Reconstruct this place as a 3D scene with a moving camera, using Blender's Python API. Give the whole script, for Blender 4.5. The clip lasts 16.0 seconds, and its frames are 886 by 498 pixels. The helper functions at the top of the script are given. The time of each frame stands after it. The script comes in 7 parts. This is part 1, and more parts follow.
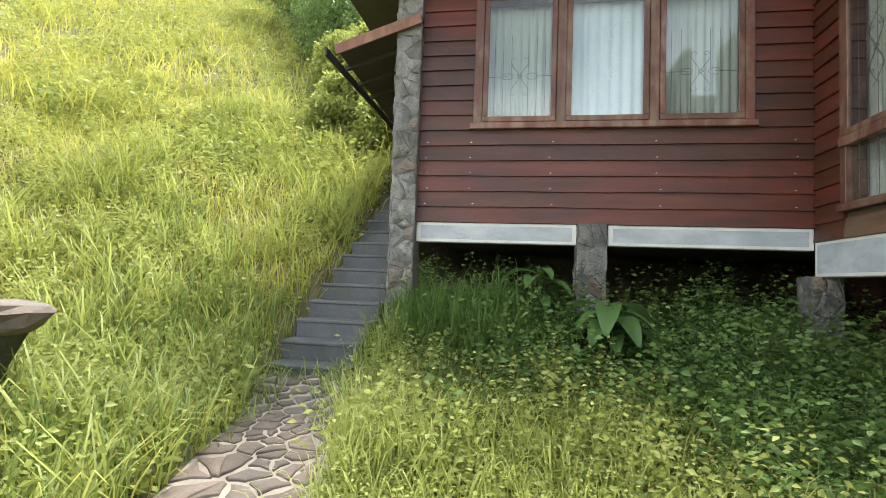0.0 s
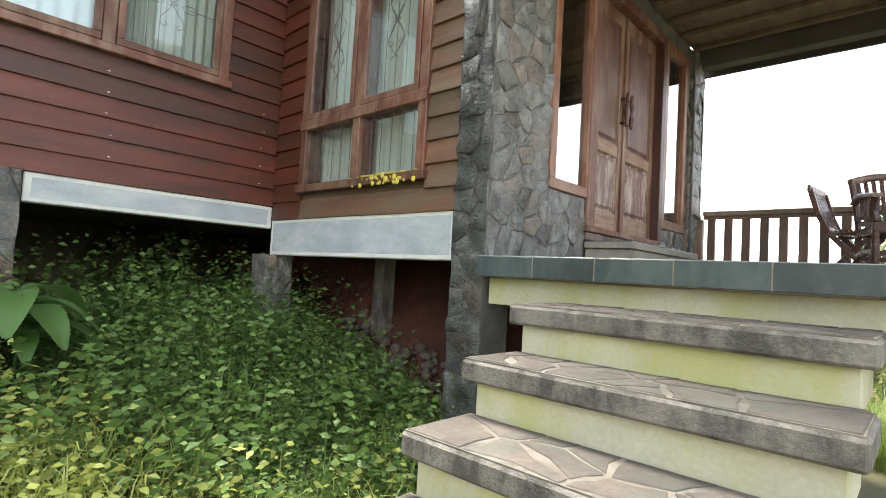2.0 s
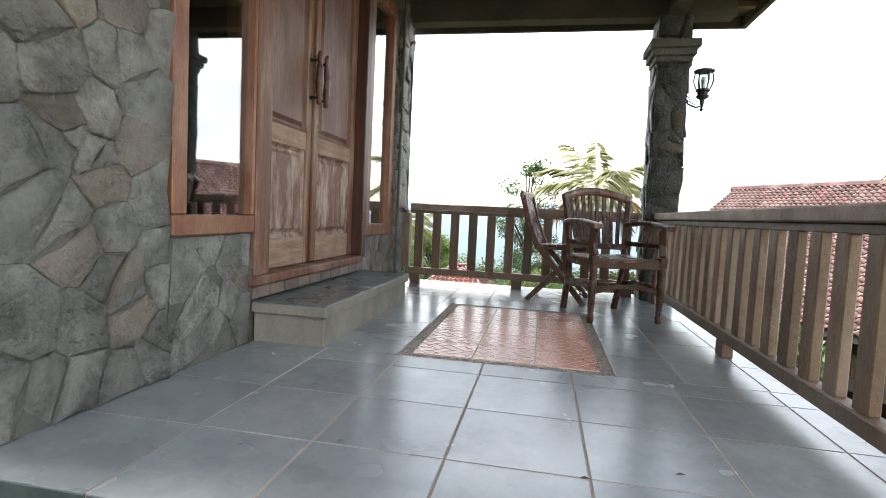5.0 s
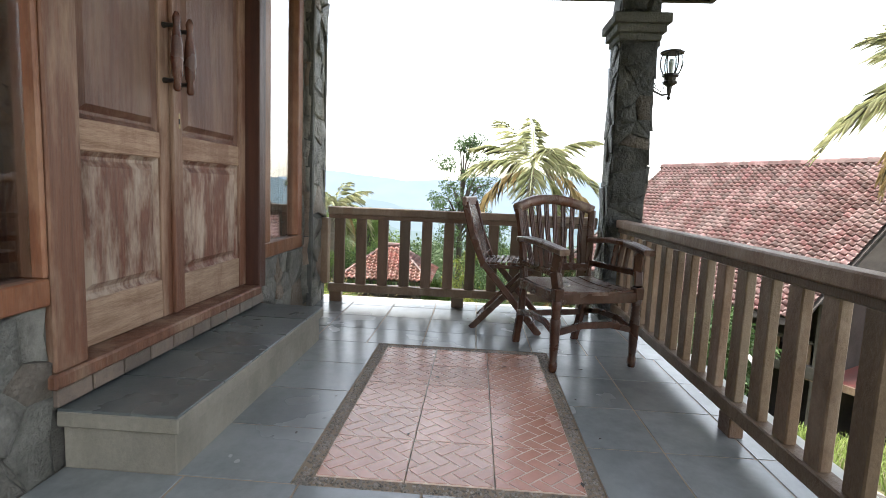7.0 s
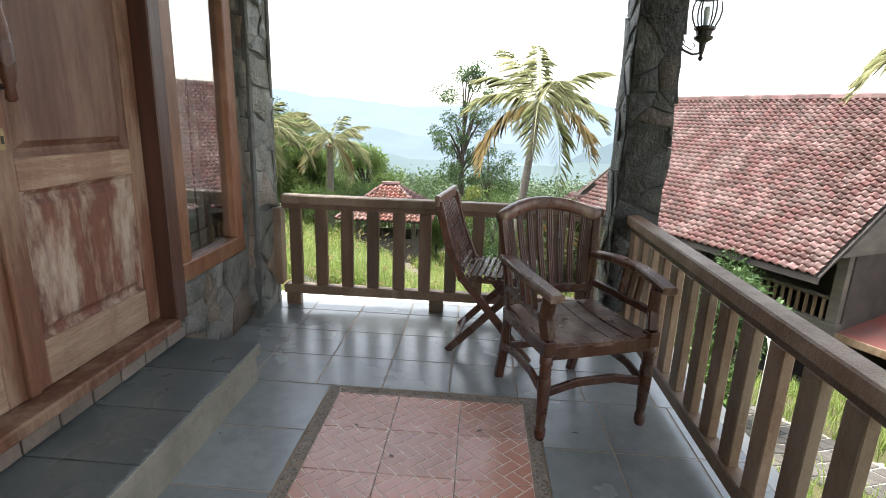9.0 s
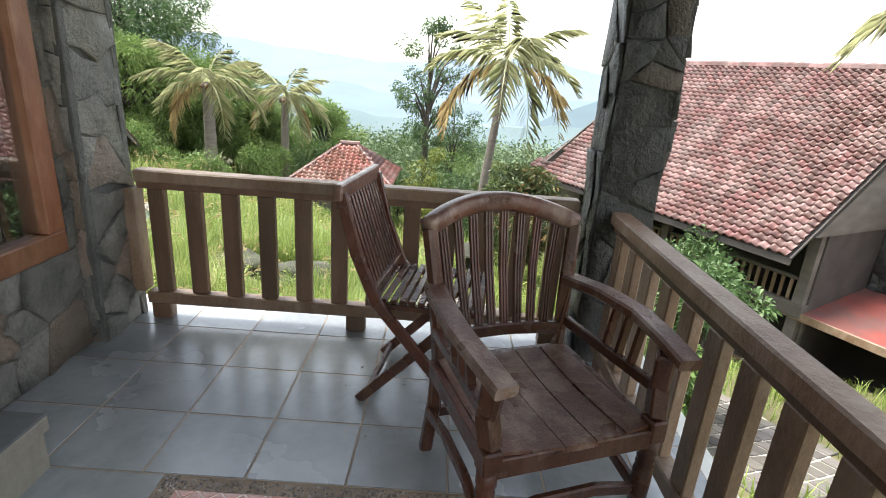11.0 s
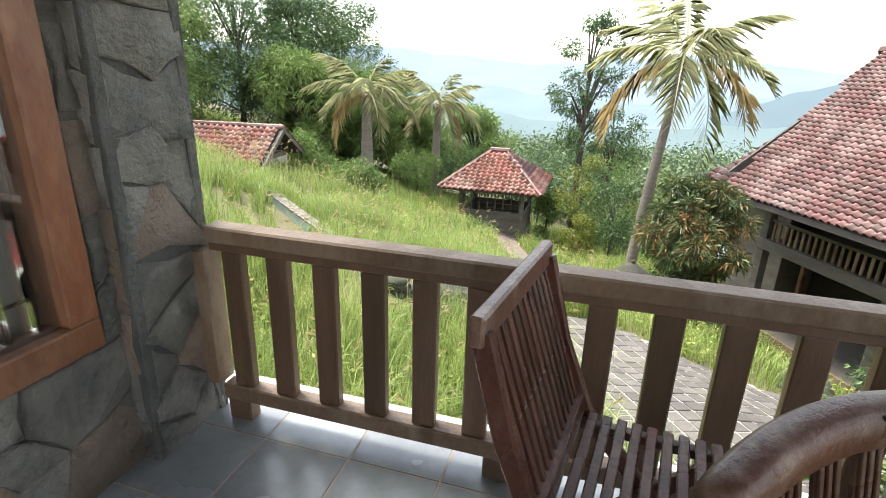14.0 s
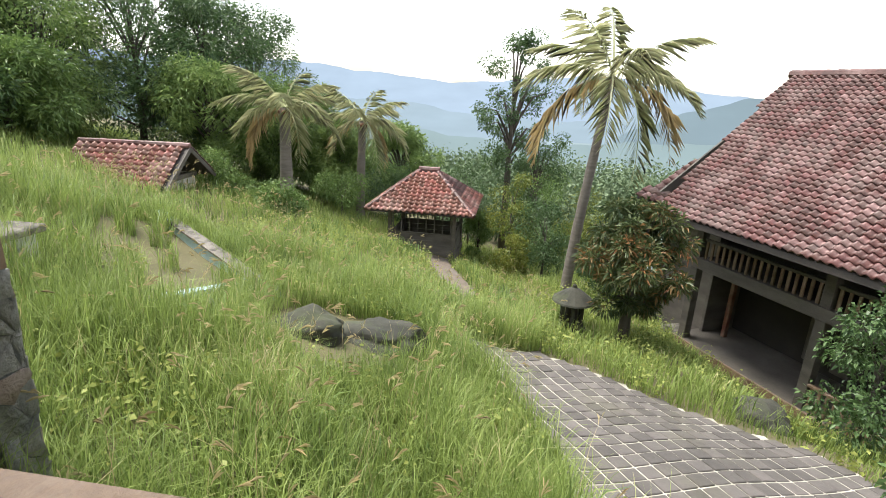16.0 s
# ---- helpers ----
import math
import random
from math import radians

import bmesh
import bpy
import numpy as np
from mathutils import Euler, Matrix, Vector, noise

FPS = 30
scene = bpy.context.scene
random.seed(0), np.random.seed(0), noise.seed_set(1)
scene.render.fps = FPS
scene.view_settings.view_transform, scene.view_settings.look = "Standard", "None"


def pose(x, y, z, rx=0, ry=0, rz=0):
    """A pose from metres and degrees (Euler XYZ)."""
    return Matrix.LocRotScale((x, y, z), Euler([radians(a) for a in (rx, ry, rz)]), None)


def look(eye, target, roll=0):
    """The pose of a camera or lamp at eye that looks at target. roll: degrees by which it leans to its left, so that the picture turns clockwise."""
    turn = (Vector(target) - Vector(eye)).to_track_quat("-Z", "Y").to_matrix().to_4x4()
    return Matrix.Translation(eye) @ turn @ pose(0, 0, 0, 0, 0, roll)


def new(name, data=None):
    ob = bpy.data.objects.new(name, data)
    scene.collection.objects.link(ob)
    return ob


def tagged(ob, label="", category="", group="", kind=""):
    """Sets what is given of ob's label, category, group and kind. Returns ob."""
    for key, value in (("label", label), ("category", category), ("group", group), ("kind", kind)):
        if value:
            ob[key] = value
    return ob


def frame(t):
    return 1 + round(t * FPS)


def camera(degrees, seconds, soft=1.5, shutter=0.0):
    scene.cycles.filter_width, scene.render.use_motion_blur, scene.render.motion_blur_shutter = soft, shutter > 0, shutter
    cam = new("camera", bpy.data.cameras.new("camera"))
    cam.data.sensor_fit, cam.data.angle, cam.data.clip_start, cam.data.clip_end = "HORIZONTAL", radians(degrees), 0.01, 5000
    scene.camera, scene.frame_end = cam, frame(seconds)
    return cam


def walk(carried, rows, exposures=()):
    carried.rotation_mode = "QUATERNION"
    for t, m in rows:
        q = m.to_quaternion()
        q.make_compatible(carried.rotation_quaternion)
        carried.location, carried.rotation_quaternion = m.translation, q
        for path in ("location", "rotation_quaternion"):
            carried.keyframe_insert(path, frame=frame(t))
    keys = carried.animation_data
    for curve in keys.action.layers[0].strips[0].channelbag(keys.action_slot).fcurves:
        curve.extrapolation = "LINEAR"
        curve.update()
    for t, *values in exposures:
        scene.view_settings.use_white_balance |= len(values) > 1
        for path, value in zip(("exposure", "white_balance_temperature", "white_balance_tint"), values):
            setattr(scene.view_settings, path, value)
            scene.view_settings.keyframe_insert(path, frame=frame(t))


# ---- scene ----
cam = camera(80.9, 16.0, 0.7)
PATH = [
    (0, (-0.083, -0.074, 1.56), (-0.418, 1.895, 1.675), 2.1),
    (0.5, (-0.066, 0.147, 1.57), (-0.188, 2.141, 1.671), 2.9),
    (1, (-0.013, 0.317, 1.617), (0.269, 2.293, 1.742), 4.4),
    (1.5, (-0.077, 0.557, 1.626), (0.902, 2.294, 1.782), 3.3),
    (2, (0.055, 0.783, 1.612), (1.517, 2.144, 1.71), 3.3),
    (2.5, (0.35, 1.088, 1.702), (1.997, 2.221, 1.747), 3.3),
    (3, (0.614, 1.214, 1.793), (2.399, 2.117, 1.807), 3.0),
    (3.5, (0.992, 1.374, 1.904), (2.882, 2.028, 1.882), 3.1),
    (4, (1.191, 1.401, 2.07), (3.142, 1.832, 1.988), 3.0),
    (4.5, (1.405, 1.424, 2.238), (3.366, 1.802, 2.12), 3.0),
    (4.7, (1.471, 1.413, 2.323), (3.429, 1.802, 2.194), 2.8),
    (6.8, (2.361, 1.499, 2.703), (4.345, 1.62, 2.479), 2.4),
    (7, (2.434, 1.523, 2.71), (4.417, 1.641, 2.479), 2.4),
    (7.5, (2.599, 1.572, 2.867), (4.571, 1.708, 2.563), 2.5),
    (8, (2.786, 1.517, 2.891), (4.744, 1.657, 2.509), 1.8),
    (8.5, (3.058, 1.434, 3.05), (5.012, 1.562, 2.642), 1.9),
    (9, (3.201, 1.38, 3.088), (5.133, 1.506, 2.587), 2.0),
    (9.5, (3.453, 1.33, 3.096), (5.374, 1.417, 2.549), 2.4),
    (9.7, (3.57, 1.286, 3.094), (5.491, 1.327, 2.538), 2.7),
    (11.8, (4.412, 1.207, 3.05), (6.293, 1.227, 2.37), 4.2),
    (12, (4.474, 1.198, 3.049), (6.356, 1.265, 2.374), 3.8),
    (12.5, (4.605, 1.174, 3.074), (6.461, 1.456, 2.385), 2.8),
    (13, (4.717, 1.175, 3.069), (6.54, 1.615, 2.375), 2.9),
    (13.5, (4.93, 1.289, 3.048), (6.734, 1.802, 2.355), 2.6),
    (14, (5.186, 1.433, 3.064), (7.0, 1.965, 2.409), 1.7),
    (14.5, (5.519, 1.565, 3.063), (7.342, 2.097, 2.435), 1.7),
    (15, (5.821, 1.718, 3.029), (7.665, 2.214, 2.435), 1.6),
    (15.5, (6.0, 1.853, 3.04), (7.872, 2.232, 2.446), 2.2),
    (16, (6.178, 1.943, 3.04), (8.073, 2.196, 2.451), 2.7),
]
walk(cam, [(t, look(eye, target, roll)) for t, eye, target, roll in PATH], [(0, 2.15), (1.5, 2.6), (2.5, 2.25), (3.5, 2.6), (4.5, 2.22), (7, 2.0), (9, 2.0), (12.5, 2.15), (14, 2.08), (15, 1.58), (16, 1.48)])

# ---- world and sun ----
world = bpy.data.worlds.new("overcast_sky")
scene.world = world
world.use_nodes = True
wn, wl = world.node_tree.nodes, world.node_tree.links
sky = wn.new("ShaderNodeTexSky")
sky.sky_type, sky.sun_disc = "NISHITA", False
sky.sun_elevation, sky.sun_rotation = radians(67), radians(16)
sky.air_density, sky.dust_density, sky.ozone_density, sky.altitude = 1.4, 0.8, 1.0, 0
sat = wn.new("ShaderNodeHueSaturation")
wl.new(sky.outputs[0], sat.inputs["Color"])
cloud_at, cloud_map, cloud = wn.new("ShaderNodeTexCoord"), wn.new("ShaderNodeMapping"), wn.new("ShaderNodeTexNoise")
cloud_map.inputs["Scale"].default_value = (1.0, 1.0, 2.6)
cloud.inputs["Scale"].default_value, cloud.inputs["Detail"].default_value, cloud.inputs["Roughness"].default_value = 2.2, 6, 0.52
wl.new(cloud_at.outputs["Generated"], cloud_map.inputs["Vector"])
wl.new(cloud_map.outputs[0], cloud.inputs["Vector"])
for socket, thin, thick in (("Saturation", 0.5, 0.12), ("Value", 0.5, 1.45)):
    bank = wn.new("ShaderNodeMapRange")
    bank.inputs["From Min"].default_value, bank.inputs["From Max"].default_value = 0.40, 0.68
    bank.inputs["To Min"].default_value, bank.inputs["To Max"].default_value = thin, thick
    wl.new(cloud.outputs["Fac"], bank.inputs["Value"])
    wl.new(bank.outputs[0], sat.inputs[socket])
wl.new(sat.outputs[0], wn["Background"].inputs["Color"])
wn["Background"].inputs["Strength"].default_value = 0.15
sun = new("sun", bpy.data.lights.new("sun", "SUN"))
sun.data.energy, sun.data.angle, sun.data.color = 2.7, radians(22), (1.0, 0.96, 0.88)
sun.matrix_world = look((7, 24, 60), (0, 0, 0))

# ---- materials ----
def mat(name, col, col2=None, rough=0.7, scale=3.0, bump=0.2, grain=(1, 1, 1), fine=40.0, metal=0.0, rand=0.0, island=False, stain=None, stain_amt=0.4, spec=0.5, blotch=0.0, depth=0.02, odd=None, odd_share=0.14, streak=(1, 1, 0.4)):
    """A surface with a broad and a fine variation of colour, fine relief, and a shift of its own for each piece."""
    m = bpy.data.materials.new(name)
    m.use_nodes = True
    n, l = m.node_tree.nodes, m.node_tree.links
    b = n["Principled BSDF"]
    b.inputs["Metallic"].default_value = metal
    b.inputs["Specular IOR Level"].default_value = spec
    tc = n.new("ShaderNodeTexCoord")
    geo = n.new("ShaderNodeNewGeometry")
    mp = n.new("ShaderNodeMapping")
    mp.inputs["Scale"].default_value = grain
    oi = n.new("ShaderNodeObjectInfo")
    l.new(geo.outputs["Position"], mp.inputs["Vector"])
    big, small = n.new("ShaderNodeTexNoise"), n.new("ShaderNodeTexNoise")
    big.inputs["Scale"].default_value, small.inputs["Scale"].default_value = scale, fine
    big.inputs["Detail"].default_value, small.inputs["Detail"].default_value = 4, 6
    small.inputs["Roughness"].default_value = 0.65
    for t in (big, small):
        l.new(mp.outputs[0], t.inputs["Vector"])
    mix = n.new("ShaderNodeMix")
    mix.data_type = "RGBA"
    c2 = col2 or tuple(c * 0.6 for c in col)
    mix.inputs["A"].default_value, mix.inputs["B"].default_value = (*col, 1), (*c2, 1)
    add = n.new("ShaderNodeMath")
    add.operation = "MULTIPLY_ADD"
    l.new(small.outputs["Fac"], add.inputs[0])
    add.inputs[1].default_value = 0.7
    l.new(big.outputs["Fac"], add.inputs[2])
    ramp = n.new("ShaderNodeMapRange")
    ramp.inputs["From Min"].default_value, ramp.inputs["From Max"].default_value = 0.55, 1.15
    l.new(add.outputs[0], ramp.inputs["Value"])
    l.new(ramp.outputs[0], mix.inputs["Factor"])
    out = mix.outputs["Result"]
    if stain:
        sn = n.new("ShaderNodeTexNoise")
        sn.inputs["Scale"].default_value, sn.inputs["Detail"].default_value = blotch or scale * 0.45, 7
        sn.inputs["Roughness"].default_value = 0.65
        bm_ = n.new("ShaderNodeMapping")
        bm_.inputs["Scale"].default_value = streak
        l.new(geo.outputs["Position"], bm_.inputs["Vector"])
        l.new(bm_.outputs[0] if blotch else mp.outputs[0], sn.inputs["Vector"])
        sr = n.new("ShaderNodeMapRange")
        sr.inputs["From Min"].default_value, sr.inputs["From Max"].default_value, sr.inputs["To Max"].default_value = 0.46 if blotch else 0.5, 0.62 if blotch else 0.68, stain_amt
        l.new(sn.outputs["Fac"], sr.inputs["Value"])
        sm = n.new("ShaderNodeMix")
        sm.data_type = "RGBA"
        l.new(sr.outputs[0], sm.inputs["Factor"])
        l.new(out, sm.inputs["A"])
        sm.inputs["B"].default_value = (*stain, 1)
        out = sm.outputs["Result"]
    if odd:
        pick, om = n.new("ShaderNodeMath"), n.new("ShaderNodeMix")
        pick.operation, om.data_type = "LESS_THAN", "RGBA"
        frac = n.new("ShaderNodeMath")
        frac.operation = "PINGPONG"
        frac.inputs[1].default_value = 0.043
        l.new(oi.outputs["Random"], frac.inputs[0])
        l.new(frac.outputs[0], pick.inputs[0])
        pick.inputs[1].default_value = 0.043 * odd_share
        soft_odd = n.new("ShaderNodeMath")
        soft_odd.operation = "MULTIPLY"
        soft_odd.inputs[1].default_value = 0.5
        l.new(pick.outputs[0], soft_odd.inputs[0])
        l.new(soft_odd.outputs[0], om.inputs["Factor"])
        l.new(out, om.inputs["A"])
        om.inputs["B"].default_value = (*odd, 1)
        out = om.outputs["Result"]
    if rand:
        hs = n.new("ShaderNodeHueSaturation")
        r = n.new("ShaderNodeMapRange")
        r.inputs["To Min"].default_value, r.inputs["To Max"].default_value = 1 - rand, 1 + rand
        l.new(geo.outputs["Random Per Island"] if island else oi.outputs["Random"], r.inputs["Value"])
        l.new(r.outputs[0], hs.inputs["Value"])
        r2 = n.new("ShaderNodeMapRange")
        r2.inputs["To Min"].default_value, r2.inputs["To Max"].default_value = 0.5 + rand * 0.025, 0.5 - rand * 0.025
        l.new(geo.outputs["Random Per Island"] if island else oi.outputs["Random"], r2.inputs["Value"])
        l.new(r2.outputs[0], hs.inputs["Hue"])
        l.new(out, hs.inputs["Color"])
        out = hs.outputs["Color"]
    l.new(out, b.inputs["Base Color"])
    rr = n.new("ShaderNodeMapRange")
    rr.inputs["To Min"].default_value, rr.inputs["To Max"].default_value = max(0.02, rough - 0.12), min(1, rough + 0.12)
    l.new(big.outputs["Fac"], rr.inputs["Value"])
    l.new(rr.outputs[0], b.inputs["Roughness"])
    bp = n.new("ShaderNodeBump")
    bp.inputs["Strength"].default_value, bp.inputs["Distance"].default_value = bump, depth
    l.new(add.outputs[0], bp.inputs["Height"])
    l.new(bp.outputs[0], b.inputs["Normal"])
    return m


def leaf_mat(name, col, col2, rough=0.5, through_light=0.35, dry=None, dry_at=0.86):
    m = bpy.data.materials.new(name)
    m.use_nodes = True
    n, l = m.node_tree.nodes, m.node_tree.links
    b = n["Principled BSDF"]
    b.inputs["Roughness"].default_value = rough
    b.inputs["Specular IOR Level"].default_value = 0.3
    geo = n.new("ShaderNodeNewGeometry")
    ns = n.new("ShaderNodeTexNoise")
    ns.inputs["Scale"].default_value, ns.inputs["Detail"].default_value = 0.8, 3
    l.new(geo.outputs["Position"], ns.inputs["Vector"])
    sm = n.new("ShaderNodeMath")
    sm.operation = "MULTIPLY_ADD"
    l.new(geo.outputs["Random Per Island"], sm.inputs[0])
    sm.inputs[1].default_value = 0.7
    mr = n.new("ShaderNodeMapRange")
    mr.inputs["From Min"].default_value, mr.inputs["From Max"].default_value = 0.3, 0.75
    mr.inputs["To Min"].default_value, mr.inputs["To Max"].default_value = -0.15, 0.45
    l.new(ns.outputs["Fac"], mr.inputs["Value"])
    l.new(mr.outputs[0], sm.inputs[2])
    cr = n.new("ShaderNodeValToRGB")
    cr.color_ramp.elements[0].color, cr.color_ramp.elements[1].color = (*col, 1), (*col2, 1)
    if dry:
        e = cr.color_ramp.elements.new(dry_at)
        e.color = (*col2, 1)
        cr.color_ramp.elements[2].color = (*dry, 1)
    l.new(sm.outputs[0], cr.inputs["Fac"])
    l.new(cr.outputs[0], b.inputs["Base Color"])
    tr = n.new("ShaderNodeBsdfTranslucent")
    l.new(cr.outputs[0], tr.inputs["Color"])
    mx = n.new("ShaderNodeMixShader")
    mx.inputs[0].default_value = through_light
    l.new(b.outputs[0], mx.inputs[1])
    l.new(tr.outputs[0], mx.inputs[2])
    l.new(mx.outputs[0], n["Material Output"].inputs["Surface"])
    return m


def glass_mat(name, tint=(0.9, 0.95, 0.95), base=0.06):
    m = bpy.data.materials.new(name)
    m.use_nodes = True
    n, l = m.node_tree.nodes, m.node_tree.links
    n.remove(n["Principled BSDF"])
    t, g, mx = n.new("ShaderNodeBsdfTransparent"), n.new("ShaderNodeBsdfGlossy"), n.new("ShaderNodeMixShader")
    t.inputs["Color"].default_value = (*tint, 1)
    g.inputs["Roughness"].default_value = 0.02
    fr, pw, ad = n.new("ShaderNodeLayerWeight"), n.new("ShaderNodeMath"), n.new("ShaderNodeMath")
    fr.inputs["Blend"].default_value = 0.5
    pw.operation, ad.operation = "POWER", "MULTIPLY_ADD"
    pw.inputs[1].default_value = 2.6
    ad.inputs[1].default_value, ad.inputs[2].default_value = 0.85, base
    ad.use_clamp = True
    l.new(fr.outputs["Facing"], pw.inputs[0])
    l.new(pw.outputs[0], ad.inputs[0])
    l.new(ad.outputs[0], mx.inputs[0])
    l.new(t.outputs[0], mx.inputs[1])
    l.new(g.outputs[0], mx.inputs[2])
    l.new(mx.outputs[0], n["Material Output"].inputs["Surface"])
    return m


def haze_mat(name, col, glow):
    """Far land as seen through moist air: the scattered light is painted on as emission."""
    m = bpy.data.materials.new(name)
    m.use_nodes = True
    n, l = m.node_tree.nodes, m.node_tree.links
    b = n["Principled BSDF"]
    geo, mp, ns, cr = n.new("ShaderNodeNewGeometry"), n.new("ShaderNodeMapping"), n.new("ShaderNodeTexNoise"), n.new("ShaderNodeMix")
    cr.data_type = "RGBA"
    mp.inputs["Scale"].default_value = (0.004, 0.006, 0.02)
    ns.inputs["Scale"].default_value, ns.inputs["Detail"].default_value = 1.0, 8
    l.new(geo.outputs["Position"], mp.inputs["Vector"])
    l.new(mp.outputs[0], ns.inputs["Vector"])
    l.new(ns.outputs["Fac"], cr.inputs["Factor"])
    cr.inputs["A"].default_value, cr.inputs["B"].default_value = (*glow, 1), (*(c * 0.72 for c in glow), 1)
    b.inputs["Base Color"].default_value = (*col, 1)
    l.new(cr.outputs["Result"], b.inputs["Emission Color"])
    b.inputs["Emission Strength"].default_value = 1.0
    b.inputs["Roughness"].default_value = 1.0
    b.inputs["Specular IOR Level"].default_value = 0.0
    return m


M_PLANK = mat("red_stained_plank", (0.125, 0.030, 0.012), (0.055, 0.015, 0.008), 0.42, 1.5, 0.3, (0.6, 0.6, 6), 30, rand=0.3, stain=(0.035, 0.017, 0.011), stain_amt=0.65, blotch=1.6, streak=(0.7, 0.7, 3))
M_PLANK_B = mat("weathered_brown_plank", (0.165, 0.08, 0.043), (0.08, 0.045, 0.027), 0.65, 2.0, 0.4, (0.8, 0.6, 6), 30, rand=0.3, stain=(0.115, 0.09, 0.055), stain_amt=0.7, blotch=2.2, streak=(0.8, 0.8, 3))
M_FRAME = mat("red_brown_window_wood", (0.165, 0.062, 0.035), (0.07, 0.027, 0.018), 0.5, 4, 0.3, (1, 1, 1), 35, rand=0.2, stain=(0.27, 0.19, 0.13), stain_amt=0.5, blotch=6)
M_FRAME_O = mat("orange_varnished_wood", (0.23, 0.088, 0.036), (0.12, 0.045, 0.02), 0.45, 3, 0.25, (5, 5, 0.7), 25, rand=0.12, stain=(0.34, 0.2, 0.12), stain_amt=0.4, blotch=6)
M_DOOR = mat("worn_teak_door", (0.20, 0.083, 0.044), (0.09, 0.036, 0.021), 0.6, 3, 0.35, (14, 14, 0.7), 22, rand=0.10, stain=(0.40, 0.285, 0.20), stain_amt=0.5, blotch=3.5, streak=(2, 2, 0.45))
M_DOORPALE = mat("bare_bleached_teak", (0.43, 0.30, 0.21), (0.20, 0.115, 0.07), 0.7, 2.5, 0.4, (1.2, 12, 14), 20, rand=0.10, stain=(0.16, 0.075, 0.045), stain_amt=0.55, blotch=5)
M_JAMB = mat("dark_red_jamb_wood", (0.085, 0.028, 0.016), (0.04, 0.014, 0.009), 0.45, 3, 0.2, (9, 9, 0.7), 25, rand=0.1)
M_PANEL = mat("worn_teak_panel", (0.185, 0.068, 0.037), (0.078, 0.03, 0.018), 0.5, 3, 0.35, (16, 16, 0.8), 24, rand=0.10, stain=(0.47, 0.38, 0.30), stain_amt=0.75, blotch=4.2, streak=(2.4, 2.4, 0.6))
M_PANEL_U = mat("faded_teak_panel", (0.14, 0.053, 0.029), (0.07, 0.027, 0.016), 0.5, 3, 0.35, (16, 16, 0.8), 24, rand=0.10, stain=(0.29, 0.19, 0.13), stain_amt=0.35, blotch=3, streak=(2, 2, 0.5))
M_RAIL = mat("weathered_rail_wood", (0.235, 0.15, 0.092), (0.115, 0.07, 0.043), 0.5, 2.0, 0.35, (1.2, 1.2, 1), 45, rand=0.18, stain=(0.33, 0.26, 0.195), stain_amt=0.45, blotch=6)
M_BALUSTER = mat("brown_baluster_wood", (0.145, 0.082, 0.047), (0.07, 0.04, 0.024), 0.42, 2.0, 0.25, (5, 5, 0.8), 35, rand=0.25, stain=(0.20, 0.135, 0.085), stain_amt=0.4)
M_CHAIR = mat("dark_teak_chair", (0.105, 0.037, 0.021), (0.036, 0.014, 0.009), 0.26, 3.0, 0.25, (2, 2, 2), 45, rand=0.2, stain=(0.17, 0.10, 0.07), stain_amt=0.35, blotch=9)
M_CHAIR_L = mat("greyed_teak_chair", (0.155, 0.072, 0.045), (0.07, 0.031, 0.02), 0.3, 3.0, 0.3, (2, 2, 2), 45, rand=0.15, stain=(0.32, 0.25, 0.195), stain_amt=0.55, blotch=11)
M_STONE = mat("grey_cladding_stone", (0.33, 0.32, 0.285), (0.10, 0.10, 0.09), 0.5, 9.0, 1.0, (1, 1, 1), 42, rand=0.25, stain=(0.40, 0.39, 0.355), stain_amt=0.5, blotch=7, depth=0.06, odd=(0.25, 0.18, 0.135))
M_MORTAR = mat("grey_stone_mortar", (0.20, 0.19, 0.165), (0.09, 0.087, 0.078), 0.8, 7, 0.9, (1, 1, 1), 60, depth=0.03)
M_STONE_D = mat("dark_cladding_stone", (0.27, 0.26, 0.23), (0.075, 0.08, 0.073), 0.42, 8.0, 1.0, (1, 1, 1), 42, rand=0.28, stain=(0.34, 0.315, 0.27), stain_amt=0.5, blotch=6, depth=0.06, odd=(0.30, 0.19, 0.125), odd_share=0.22)
M_STONE_P = mat("green_black_cladding_stone", (0.115, 0.12, 0.105), (0.035, 0.04, 0.036), 0.45, 8.0, 1.0, (1, 1, 1), 42, rand=0.28, stain=(0.17, 0.165, 0.145), stain_amt=0.5, blotch=6, depth=0.06, odd=(0.14, 0.105, 0.08))
M_STONE_B = mat("black_stone", (0.075, 0.077, 0.072), (0.022, 0.024, 0.023), 0.5, 9.0, 1.0, (1, 1, 1), 42, rand=0.28, stain=(0.13, 0.125, 0.11), stain_amt=0.4, depth=0.045, odd=(0.11, 0.08, 0.055))
M_MORTAR_D = mat("dark_mortar", (0.135, 0.135, 0.122), (0.055, 0.057, 0.053), 0.75, 7, 0.9, (1, 1, 1), 60, depth=0.03)
M_FLAG = mat("brown_flagstone", (0.20, 0.15, 0.115), (0.10, 0.08, 0.067), 0.75, 4, 0.6, (1, 1, 1), 40, rand=0.22, stain=(0.16, 0.155, 0.14), stain_amt=0.5)
M_FLAG_S = mat("dirty_step_stone", (0.145, 0.115, 0.09), (0.065, 0.055, 0.046), 0.8, 5, 0.7, (1, 1, 1), 40, rand=0.2, stain=(0.10, 0.10, 0.08), stain_amt=0.7, blotch=5)
